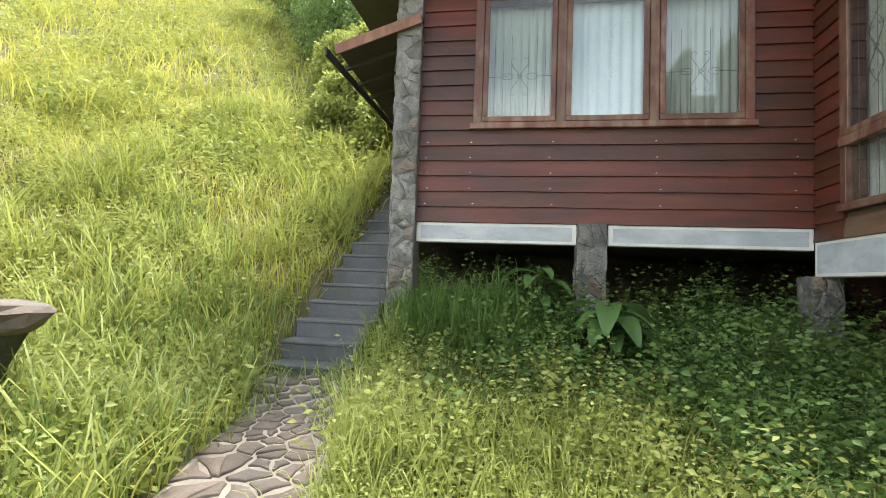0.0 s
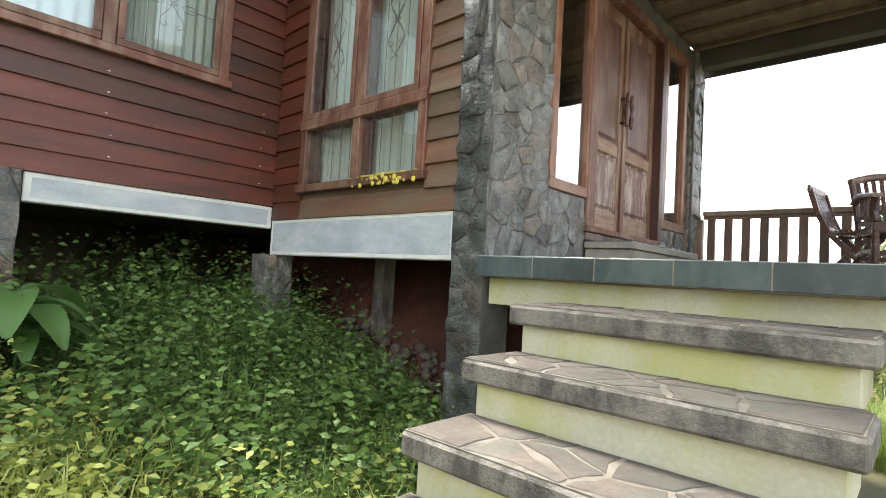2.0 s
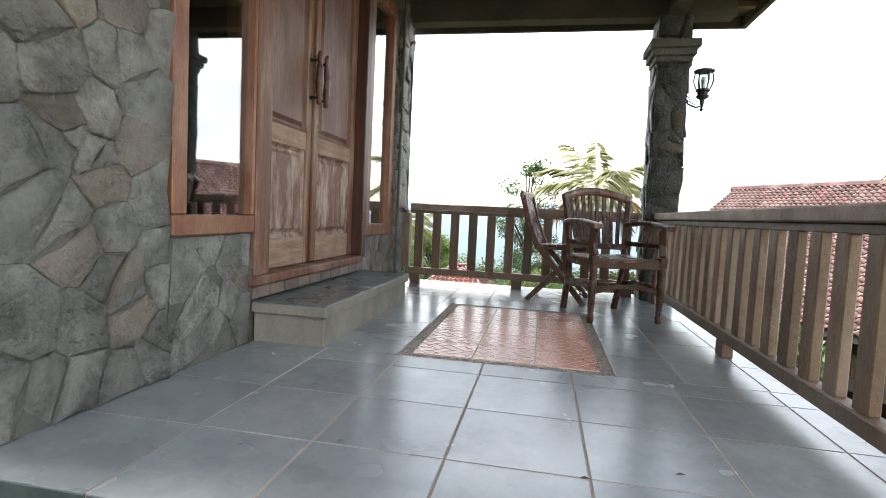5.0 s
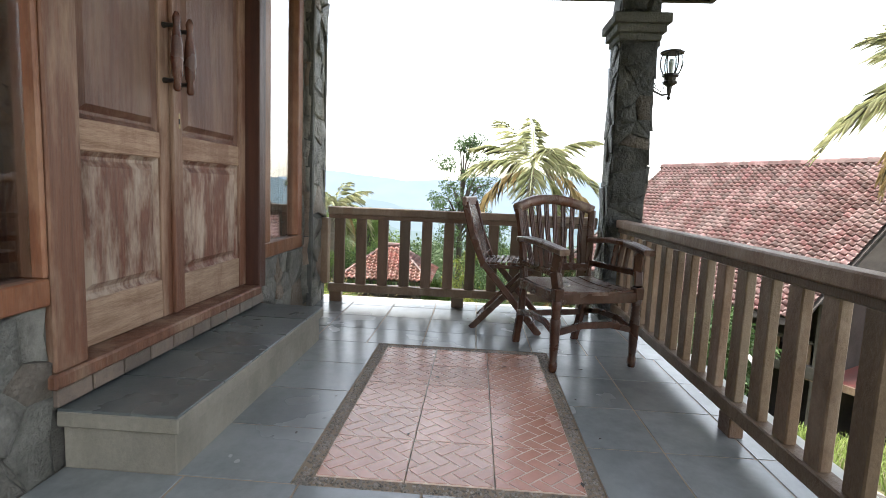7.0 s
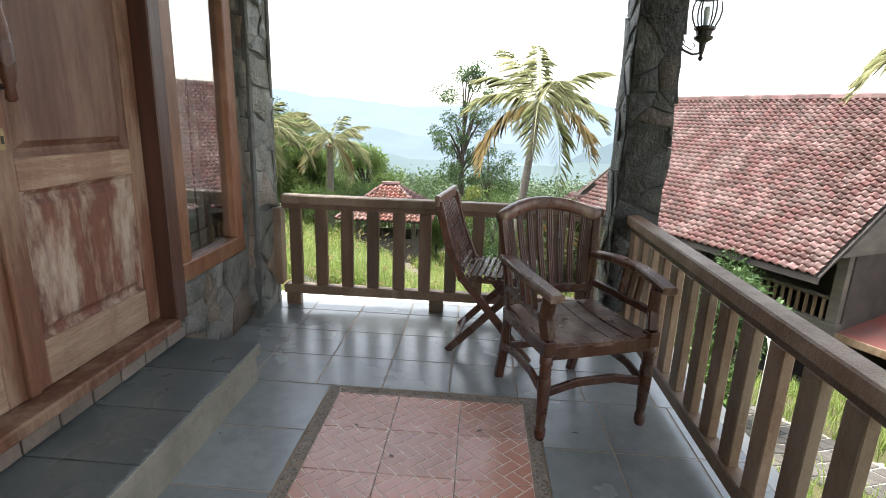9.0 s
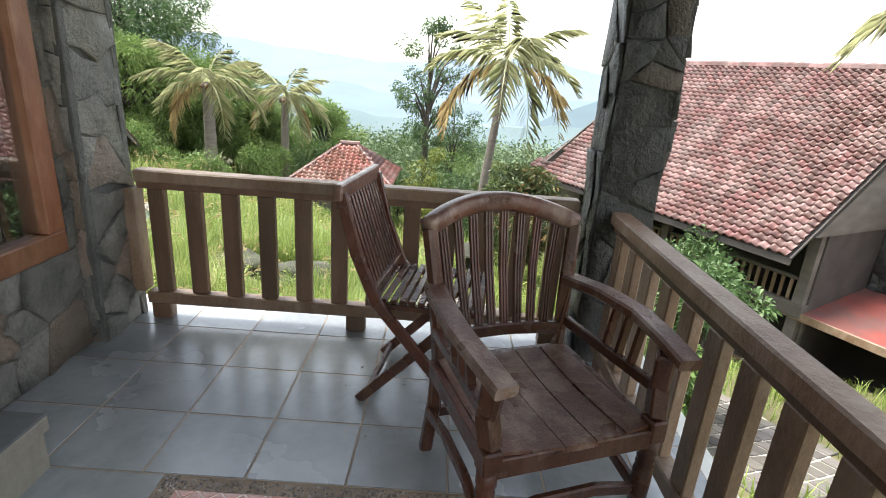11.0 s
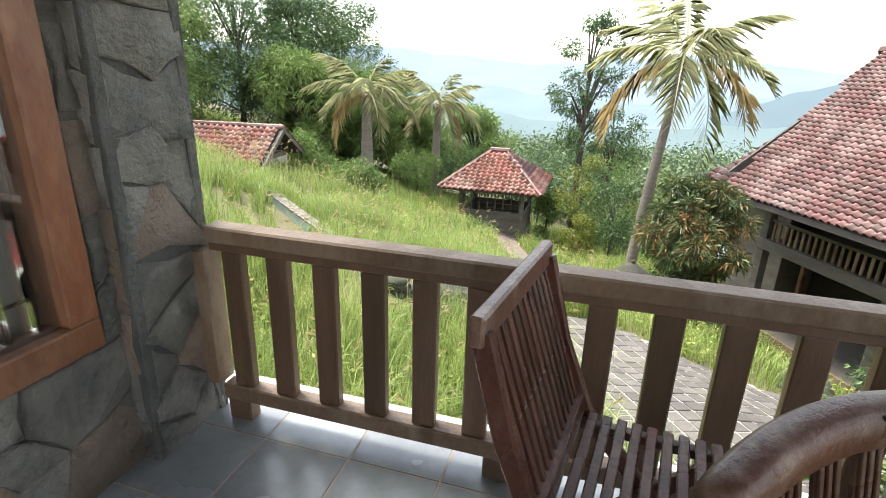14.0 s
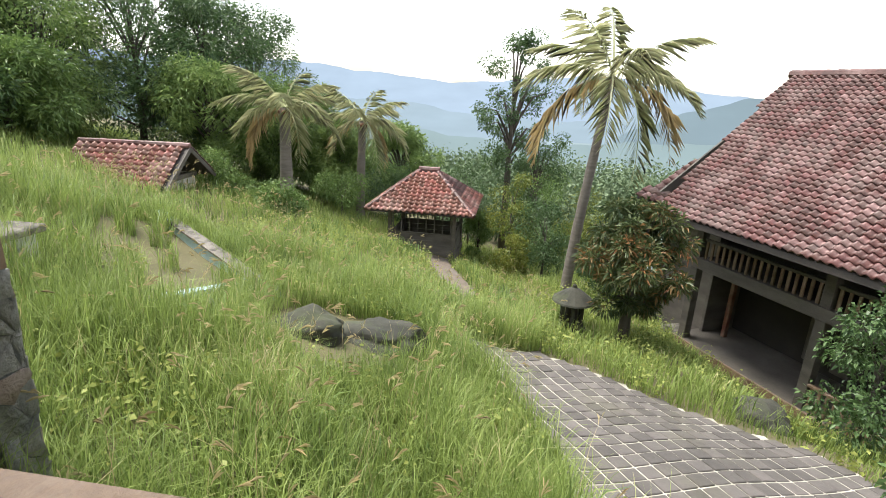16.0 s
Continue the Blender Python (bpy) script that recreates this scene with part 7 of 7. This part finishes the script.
def weeds(p, h0, h1, leaf, per, flat=0.35):
    """Leafy weed stems: pairs of leaves up each stem."""
    n = len(p)
    h = g.uniform(h0, h1, n)
    pts, ds, sz = [], [], []
    lean = g.normal(0, 0.2, (n, 2))
    for k in range(per):
        f = (k + 1) / per
        a = g.uniform(0, 2 * np.pi, n)
        q = p + np.stack([lean[:, 0] * h * f + 0.02 * np.cos(a), lean[:, 1] * h * f + 0.02 * np.sin(a), h * f], 1)
        pts.append(q)
        ds.append(np.stack([np.cos(a), np.sin(a), g.uniform(-0.15, flat, n)], 1))
        sz.append(leaf * g.uniform(0.6, 1.25, n) * (1.25 - 0.6 * f))
    return leaves(np.concatenate(pts), np.concatenate(ds), np.concatenate(sz), 0.55, g, 0.15, 0.15)


yard = lambda x, y: (np.abs(x - path_mid(y)) > 0.44) & ~((x > 0.35) & (y < 2.45)) & ~((x > 2.55) & (y < 3.15)) & (y > 0.55 + 0.0 * x) & ((y > 1.9) | (x < 0.0) | (x > 0.1))
wp = scatter(8500, -1.55, 3.3, 1.5, 5.95, yard)
wp2 = scatter(2600, -1.5, 3.2, 2.6, 6.6, yard)
wb = scatter(9000, -10, -1.2, 0.5, 10, lambda x, y: bank_area(x, y) & (patchy(x, y, 1.3) > 0.35))
wf = scatter(9000, -26, -1.7, 8, 30, lambda x, y: bank_area(x, y) & (patchy(x, y, 0.6) > 0.4))
wg = scatter(4500, 9, 25, -3, 9, lambda x, y: lawn(x, y) & (patchy(x, y, 0.9) > 0.45))
# Splits the yard weeds where the house shade is painted into their green.
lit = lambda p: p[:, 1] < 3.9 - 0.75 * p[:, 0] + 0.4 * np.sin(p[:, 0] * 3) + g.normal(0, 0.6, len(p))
wt = wp2[patchy(wp2[:, 0], wp2[:, 1], 2.0) > 0.4]
wgr = scatter(15000, -1.5, 2.6, 1.5, 5.9, yard)
stuff("weeds", "dense leafy weeds in front of the house, light green for the sun on them", "weeds", [weeds(wp[lit(wp)], 0.06, 0.36, 0.042, 13, 0.6), weeds(wt[lit(wt)], 0.2, 0.6, 0.07, 13, 0.6), grass_arrays(wgr[lit(wgr)], 0.2, 0.55, 0.009, 0.2, 0.9)], M_WEED)
stuff("shaded_weeds", "leafy weeds by the house, its shade put into their dark green", "weeds", [weeds(wp[~lit(wp)], 0.06, 0.36, 0.046, 14, 0.6), weeds(wt[~lit(wt)], 0.2, 0.72, 0.085, 14, 0.6), grass_arrays(wgr[~lit(wgr)][::3], 0.2, 0.55, 0.009, 0.3, 1.1)], M_WEED_D)
mound = scatter(26000, -14, -1.8, 2.5, 22, lambda x, y: bank_area(x, y) & (patchy(x, y, 1.9) > 0.78))
stuff("bank_bushes", "low leafy bushes dotted over the grassy bank", "bushes", [weeds(mound, 0.35, 0.75, 0.075, 9, 0.5)], M_WEED)
tuft2 = scatter(17000, -7, -1.2, 1.0, 12, lambda x, y: bank_area(x, y) & (patchy(x, y, 2.6) > 0.62))
stuff("bank_tufts", "long arching grass tufts on the bank", "grass", [grass_arrays(tuft2, 0.4, 0.85, 0.016, 0.5, 1.3)], M_WEED)
stuff("bank_weeds", "leafy weeds among the grass of the bank and garden", "weeds", [weeds(wb, 0.1, 0.5, 0.085, 9), weeds(wf, 0.3, 0.8, 0.16, 8), weeds(wg, 0.2, 0.6, 0.11, 7)], M_WEED)
tufts = scatter(1100, -1.35, -0.1, 4.5, 5.5, lambda x, y: patchy(x, y, 3.0) > 0.3)
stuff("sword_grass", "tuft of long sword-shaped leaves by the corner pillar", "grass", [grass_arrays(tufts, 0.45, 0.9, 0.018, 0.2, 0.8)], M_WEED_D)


def broad_plant(name, label, x, y, n, size, tall_):
    """A plant with large drooping ribbed leaves on a short stem."""
    z = float(ground_at(x, y))
    e = thing(name, label, "plant", loc=(x, y, z - 0.02))
    bm = bmesh.new()
    add_tube(bm, [(0, 0, 0), (0.02, 0, tall_ * 0.6), (0, 0.02, tall_)], [0.016, 0.013, 0.008], 6)
    part("stem", bm, M_BIGLEAF, e)
    r = random.Random(int(x * 100))
    for k in range(n):
        a, up = k * 2.4 + r.uniform(-0.3, 0.3), r.uniform(0.1, 0.7) * (1 - 0.5 * k / n) + 0.1
        L = size * r.uniform(0.75, 1.15)
        bm = bmesh.new()
        rows = []
        zb = tall_ * (0.5 + 0.5 * k / n)
        for j in range(8):
            t = j / 7
            w = L * 0.17 * math.sin(math.pi * min(1, t * 0.93 + 0.04)) ** 0.8
            rr, hh = L * (t - 0.12 * t * t), zb + L * (up * t - 0.95 * t * t * (0.6 + up * 0.3))
            c, s = math.cos(a), math.sin(a)
            rip = 0.02 * L * (j % 2)
            rows.append([bm.verts.new((rr * c - q * w * s, rr * s + q * w * c, hh + abs(q) * w * 0.35 + (rip if abs(q) == 0.55 else 0))) for q in (-1, -0.55, 0, 0.55, 1)])
        for p0, p1 in zip(rows, rows[1:]):
            for q in range(4):
                bm.faces.new((p0[q], p0[q + 1], p1[q + 1], p1[q]))
        part("leaf", bm, M_BIGLEAF, e, smooth=True)


broad_plant("broad_leaf_plant", "young plant with large drooping light green leaves", 0.62, 4.7, 17, 0.55, 0.66)
broad_plant("broad_leaf_plant", "broad-leaved plant in the shade under the beam", 0.0, 5.42, 12, 0.42, 0.8)
broad_plant("broad_leaf_plant", "small broad-leaved plant under the house corner", 1.35, 5.4, 7, 0.3, 0.4)
broad_plant("broad_leaf_plant", "seedling with glossy leaves beside the stone pillar", 2.35, 2.62, 6, 0.16, 0.2)


# ---- trees ----
def crown_leaves(blobs, per, size, r, width=0.45, droop=0.3):
    """Leaf arrays clustered on the skins of uneven clumps (x, y, z, radius)."""
    pts, ds = [], []
    for cx, cy, cz, rad in blobs:
        d = r.normal(size=(per, 3))
        d /= np.linalg.norm(d, axis=1, keepdims=True)
        q = d * (rad * r.uniform(0.45, 1.05, per))[:, None] * [1, 1, 0.8]
        pts.append(q + [cx, cy, cz])
        ds.append(d + r.normal(0, 0.6, (per, 3)))
    pts, ds = np.concatenate(pts), np.concatenate(ds)
    return leaves(pts, ds, size * r.uniform(0.6, 1.3, len(pts)), width, r, 0.2, droop)


def tree(name, label, x, y, zb, top, radius, leafm, n_clumps, per, leaf, seed, trunk_r=0.12, low=0.35, bark=None, category="tree", clump=0.42, width=0.45, lean=(0, 0)):
    r = np.random.default_rng(seed)
    e = thing(name, label, category, loc=(x, y, zb))
    H = top - zb
    fork = H * low
    bm = bmesh.new()
    base = [Vector((0, 0, -0.4)), Vector((lean[0] * 0.3, lean[1] * 0.3, fork * 0.6)), Vector((lean[0] * 0.6, lean[1] * 0.6, fork)), Vector((lean[0], lean[1], H * 0.8))]
    add_tube(bm, base, [trunk_r * 1.3, trunk_r, trunk_r * 0.85, trunk_r * 0.25], 8)
    part("trunk", bm, bark or M_BARK_D, e, smooth=True)
    blobs = []
    for k in range(n_clumps):
        a = r.uniform(0, 2 * np.pi)
        f = r.uniform(0, 1)
        zz = fork + (H - fork) * f
        env = radius * (0.35 + 0.75 * math.sin(math.pi * min(1, 0.18 + 0.75 * f))) * r.uniform(0.35, 1)
        c = (lean[0] * f + env * math.cos(a), lean[1] * f + env * math.sin(a), zz)
        blobs.append((*c, radius * clump * r.uniform(0.6, 1.2)))
        if k % 2 == 0:
            bm = bmesh.new()
            s = Vector((lean[0] * 0.7 * f, lean[1] * 0.7 * f, fork + (zz - fork) * 0.5))
            add_tube(bm, [s, (s + Vector(c)) / 2 + Vector((0, 0, 0.06 * H)), Vector(c)], [trunk_r * 0.4, trunk_r * 0.25, trunk_r * 0.08], 5)
            part("limb", bm, bark or M_BARK_D, e)
    ob = new("crown", raw_mesh("crown", *crown_leaves(blobs, per, leaf, r, width), leafm))
    ob.parent = e
    ob["kind"] = "stuff"
    return e


def frond(L, droop, r):
    """One palm frond from the origin along +x: a rib and many hanging leaflets."""
    pts, ds, sz = [], [], []
    n_l = 44
    for k in range(n_l):
        t = 0.1 + 0.9 * k / (n_l - 1)
        p = np.array([L * t * (1 - 0.12 * t), 0, L * (0.55 * t - droop * t * t)])
        for s in (-1, 1):
            if r.random() < 0.2:
                continue
            pts.append(p)
            ds.append([0.55 + 0.55 * t + 0.25 * r.random(), s * (0.7 + 0.3 * r.random()), -0.1 - 0.75 * r.random()])
            sz.append(L * (0.25 * math.sin(math.pi * min(1, 0.15 + t * 0.78)) + 0.05) * r.uniform(0.7, 1.1))
    lv = leaves(np.array(pts), np.array(ds), np.array(sz), 0.017, r, 0.05, 0.3)
    tv = []
    for k in range(9):
        t = k / 8
        c = np.array([L * t * (1 - 0.12 * t), 0, L * (0.55 * t - droop * t * t)])
        w = 0.022 * (1 - 0.8 * t) * L / 2
        tv += [c + [0, -w, 0], c + [0, w, 0.01]]
    f = [q for k in range(8) for q in (2 * k, 2 * k + 1, 2 * k + 3, 2 * k + 2)]
    return [lv, (np.array(tv), np.array(f), np.full(8, 4))]


def palm(label, base, crown, L, n, seed, trunk_r):
    r = np.random.default_rng(seed)
    e = thing("palm_tree", label, "palm", loc=base, group="coconut palms")
    top = Vector(crown) - Vector(base)
    bm = bmesh.new()
    ks = np.linspace(0, 1, 15)
    add_tube(bm, [Vector((top.x * t ** 1.3, top.y * t ** 1.3, top.z * t - 0.4 * (1 - t))) for t in ks], [trunk_r * (1.25 - 0.45 * t + 0.05 * (k % 2)) for k, t in enumerate(ks)], 9)
    part("trunk", bm, M_BARK, e, smooth=True)
    for k in range(n):
        a = 2.4 * k + r.uniform(-0.25, 0.25)
        lift = 1.0 - 1.75 * k / n
        sets = frond(L * r.uniform(0.85, 1.1), 0.45 + 0.5 * (k / n) + r.uniform(-0.05, 0.1), r)
        vs, fs, ss, off = [], [], [], 0
        R = np.array((Matrix.Rotation(a, 3, "Z") @ Matrix.Rotation(-0.75 * lift + 0.15, 3, "Y")))
        for v, f, s in sets:
            vs.append(v @ R.T), fs.append(np.asarray(f) + off), ss.append(s)
            off += len(v)
        ob = new("frond", raw_mesh("frond", np.concatenate(vs), np.concatenate(fs), np.concatenate(ss), M_PALM_Y if k > n * 0.72 and k % 3 else M_PALM))
        ob.parent = e
        ob.location = top
    for k in range(4):
        bm = bmesh.new()
        bmesh.ops.create_icosphere(bm, subdivisions=2, radius=0.1)
        a = k * 1.7
        bmesh.ops.translate(bm, verts=bm.verts, vec=top + Vector((0.16 * math.cos(a), 0.16 * math.sin(a), -0.16)))
        part("coconut", bm, M_FRAME_O, e, smooth=True)


G = lambda x, y: float(ground_at(x, y))
palm("tall coconut palm with a leaning grey trunk and ragged fronds", (23.0, 0.0, G(23.0, 0.0)), (23.0, -0.66, 3.6), 3.4, 13, 1, 0.15)
palm("short coconut palm with yellowing lower fronds", (25.2, 10.75, G(25.2, 10.75)), (25.2, 10.7, 2.1), 2.6, 15, 2, 0.22)
palm("small coconut palm with drooping yellowed fronds", (28.5, 8.8, G(28.5, 8.8)), (28.5, 8.7, 1.55), 2.7, 14, 3, 0.18)
palm("coconut palm with arching fronds beside the veranda", (13.4, -8.6, G(13.4, -8.6)), (13.2, -8.4, 5.2), 3.2, 18, 4, 0.2)

tree("mango_tree", "small mango tree with rusty young leaves and a forked trunk", 17.75, -0.85, G(17.75, -0.85), 0.75, 1.05, M_LEAF_R, 46, 260, 0.17, 31, 0.13, 0.30, width=0.24, clump=0.31)
tree("tall_tree", "tall open-crowned tree with layered dark foliage", 31.5, 2.35, G(31.5, 2.35), 5.6, 1.7, M_LEAF_D, 46, 200, 0.13, 32, 0.17, 0.42, clump=0.3)
tree("tall_tree", "slender dark tree behind the palms", 32.5, 0.9, G(32.5, 0.9), 1.6, 1.6, M_LEAF_D, 36, 180, 0.13, 33, 0.13, 0.4, clump=0.32)
shrubs = [(14.6, -4.15, 0.15, 0.95, M_LEAF_D), (27.6, 2.0, -0.3, 1.0, M_LEAF_Y), (26.0, 0.6, -1.1, 1.1, M_LEAF_D), (27.5, 3.3, -1.9, 0.7, M_LEAF), (29.5, 7.6, -0.6, 1.4, M_LEAF_D), (27.2, 9.2, -0.6, 1.2, M_LEAF), (25.2, 1.9, -2.2, 0.6, M_LEAF_Y), (30.5, 4.0, -0.2, 1.5, M_LEAF_D), (24.0, -1.6, -1.6, 0.9, M_LEAF_D), (29.0, 0.5, -0.6, 1.3, M_LEAF), (30.0, -1.2, -1.4, 1.4, M_LEAF_Y), (10.3, -2.3, 0.9, 0.55, M_LEAF_D), (22.5, 9.9, -0.3, 0.8, M_LEAF), (23.5, 12.5, 0.4, 1.0, M_LEAF), (9.6, -1.4, 0.35, 0.5, M_LEAF)]
for k, (x, y, t, rad, mt) in enumerate(shrubs):
    tree("shrub", "rounded garden shrub with dense small leaves" if mt != M_LEAF_Y else "garden shrub with yellow-green young leaves", x, y, G(x, y), t, rad, mt, 20, 260, 0.1, 50 + k, 0.06, 0.15, category="shrub", clump=0.5)
# wood behind the hut
wr = random.Random(8)
wood = [(24, 19.5, 6.2, 2.8, M_BAMBOO), (27, 18, 7.6, 3.0, M_LEAF_D), (29.5, 16.2, 6.6, 2.6, M_LEAF_D), (23, 22.5, 7.4, 3.0, M_LEAF_D), (21.5, 18.6, 3.6, 2.2, M_LEAF), (26.5, 14.6, 3.4, 2.0, M_BAMBOO), (29, 13.2, 3.0, 2.0, M_LEAF), (20, 24.5, 7.5, 3.2, M_BAMBOO), (17, 22.5, 6.0, 2.8, M_LEAF_D), (32, 12.5, 2.6, 2.0, M_BAMBOO), (19.0, 18.9, 3.4, 1.9, M_LEAF_D), (33, 16, 6.0, 3.0, M_LEAF_D), (25.5, 24, 9.5, 3.4, M_LEAF_D), (31, 10.5, 1.4, 1.5, M_BAMBOO), (33.5, 8.0, 1.0, 1.7, M_BAMBOO)]
for k, (x, y, t, rad, mt) in enumerate(wood):
    tree("bamboo_clump" if mt == M_BAMBOO else "forest_tree", "feathery bamboo clump at the garden edge" if mt == M_BAMBOO else "dark broadleaf tree of the wood behind the hut", x, y, G(x, y), t, rad, mt, 56, 340, 0.2, 80 + k, 0.16, 0.12, category="bamboo" if mt == M_BAMBOO else "tree", clump=0.36, width=0.28)
# trees at the head of the bank
for k, (x, y, hh, rad) in enumerate(((-4.2, 20, 5.5, 2.6), (-7.5, 22, 5, 2.6), (-2.2, 16.5, 4.5, 2.0), (-1.0, 19, 6.0, 2.6), (-11, 26, 5, 2.8), (-3.2, 14.2, 2.0, 1.2), (-1.9, 12.5, 2.4, 1.1), (-4.6, 13.2, 1.8, 1.1), (-5.8, 15.5, 2.4, 1.4), (-3.0, 17.0, 4.0, 1.8), (-5.5, 18.5, 4.2, 2.0), (-3.6, 11.6, 2.2, 0.9), (-3.1, 10.2, 1.0, 0.6), (-4.6, 12.4, 1.6, 0.9), (-6.0, 15.0, 3.4, 1.4), (-7.4, 17.5, 4.0, 1.7), (-9.6, 19.5, 4.0, 1.8), (-4.2, 10.9, 1.1, 0.7))):
    tree("forest_tree", "leafy tree at the head of the grassy bank", x, y, G(x, y), G(x, y) + hh, rad, M_WEED if rad < 1.3 else M_BAMBOO, 44, 300, 0.12, 120 + k, 0.1, 0.1, clump=0.42)
# far woods: one mass of foliage down the slope
r = np.random.default_rng(5)
bl = []
for k in range(520):
    x = r.uniform(35, 130)
    y = r.uniform(-0.75, 0.62) * (x - 6) + 2
    if y > 24 + (x - 35) * 0.1:
        continue
    s = r.uniform(0.9, 2.2) * (1 + (x - 35) / 70)
    top = -2.6 - (x - 35) * 0.115 + r.uniform(-1.6, 0.9) + 0.05 * max(0, y)
    bl += [(x + r.uniform(-s, s), y + r.uniform(-s, s), top - s * 0.6 * j, s) for j in range(3)]
stuff("far_woods", "green woods falling away to the valley, haze tinted into their leaves", "woods", [crown_leaves(bl, 120, 0.42, r, 0.6)], M_FARLEAF)

# ---- far hills ----
def ridge_line(name, label, dist, y0, y1, base, heights, material, seed):
    r = np.random.default_rng(seed)
    n = 160
    ys = np.linspace(y0, y1, n)
    hs = np.interp(np.linspace(0, 1, n), np.linspace(0, 1, len(heights)), heights)
    rough = sum(np.sin(ys / dist * f + p) * a for f, p, a in ((31, 1, 5), (67, 2, 2.5), (140, 4, 1.2)))
    v, f = [], []
    for j in range(6):
        t = j / 5
        for y, h in zip(ys, hs + rough * dist / 2000):
            v.append((dist - 500 * (1 - t) * (1 + 0.15 * math.sin(y * 0.004)), y, base + (h - base) * t ** 1.2))
    for j in range(5):
        for k in range(n - 1):
            a = j * n + k
            f += [a, a + 1, a + n + 1, a + n]
    ob = new(name, raw_mesh(name, v, f, np.full(len(f) // 4, 4), material, True))
    tagged(ob, label, "hills", kind="structure")


# Haze of the air put in as each hill's own emission colour.
M_HILL1 = haze_mat("far_hill_haze_glow", (0.04, 0.05, 0.06), (0.185, 0.235, 0.295))
M_HILL2 = haze_mat("near_hill_haze_glow", (0.04, 0.05, 0.05), (0.085, 0.118, 0.145))
M_HILL3 = haze_mat("valley_haze_glow", (0.05, 0.06, 0.06), (0.15, 0.19, 0.21))
M_HILL4 = haze_mat("middle_ridge_haze_glow", (0.04, 0.05, 0.05), (0.15, 0.195, 0.24))
M_HILL5 = haze_mat("low_ridge_haze_glow", (0.04, 0.05, 0.05), (0.115, 0.155, 0.165))
ridge_line("backdrop_far_hills", "hills beyond the valley, pale blue from haze in their colour", 2600, -2600, 3200, -260, [40, 70, 20, -30, 10, 60, 95, 45, 40, 85, 105, 100, 112, 118, 90, 60], M_HILL1, 1)
ridge_line("backdrop_middle_hills", "ridge rising from the valley floor, tinted blue for haze", 2000, -2000, 2400, -240, [-20, 0, -10, -40, -60, -50, -85, -95, -60, -40, -20, -35, -10, 10, 30, 20], M_HILL4, 3)
ridge_line("backdrop_near_hills", "wooded hill across the valley, tinted blue-grey for haze", 1500, -1900, -250, -180, [75, 60, 45, 40, 48, 40, 36, 20, 10, -30, -110], M_HILL2, 2)
ridge_line("backdrop_low_hills", "low ridge in the valley, tinted grey-green for haze", 1150, -900, 1500, -170, [-70, -75, -85, -80, -95, -100, -85, -72, -66, -74, -60, -50, -60, -45], M_HILL5, 4)
tagged(new("backdrop_valley", raw_mesh("backdrop_valley", [(250, -3000, -95), (4200, -3000, -235), (4200, 3000, -235), (250, 3000, -95)], [0, 1, 2, 3], [4], M_HILL3)), "valley floor below the garden, glowing with painted haze", "valley", kind="structure")
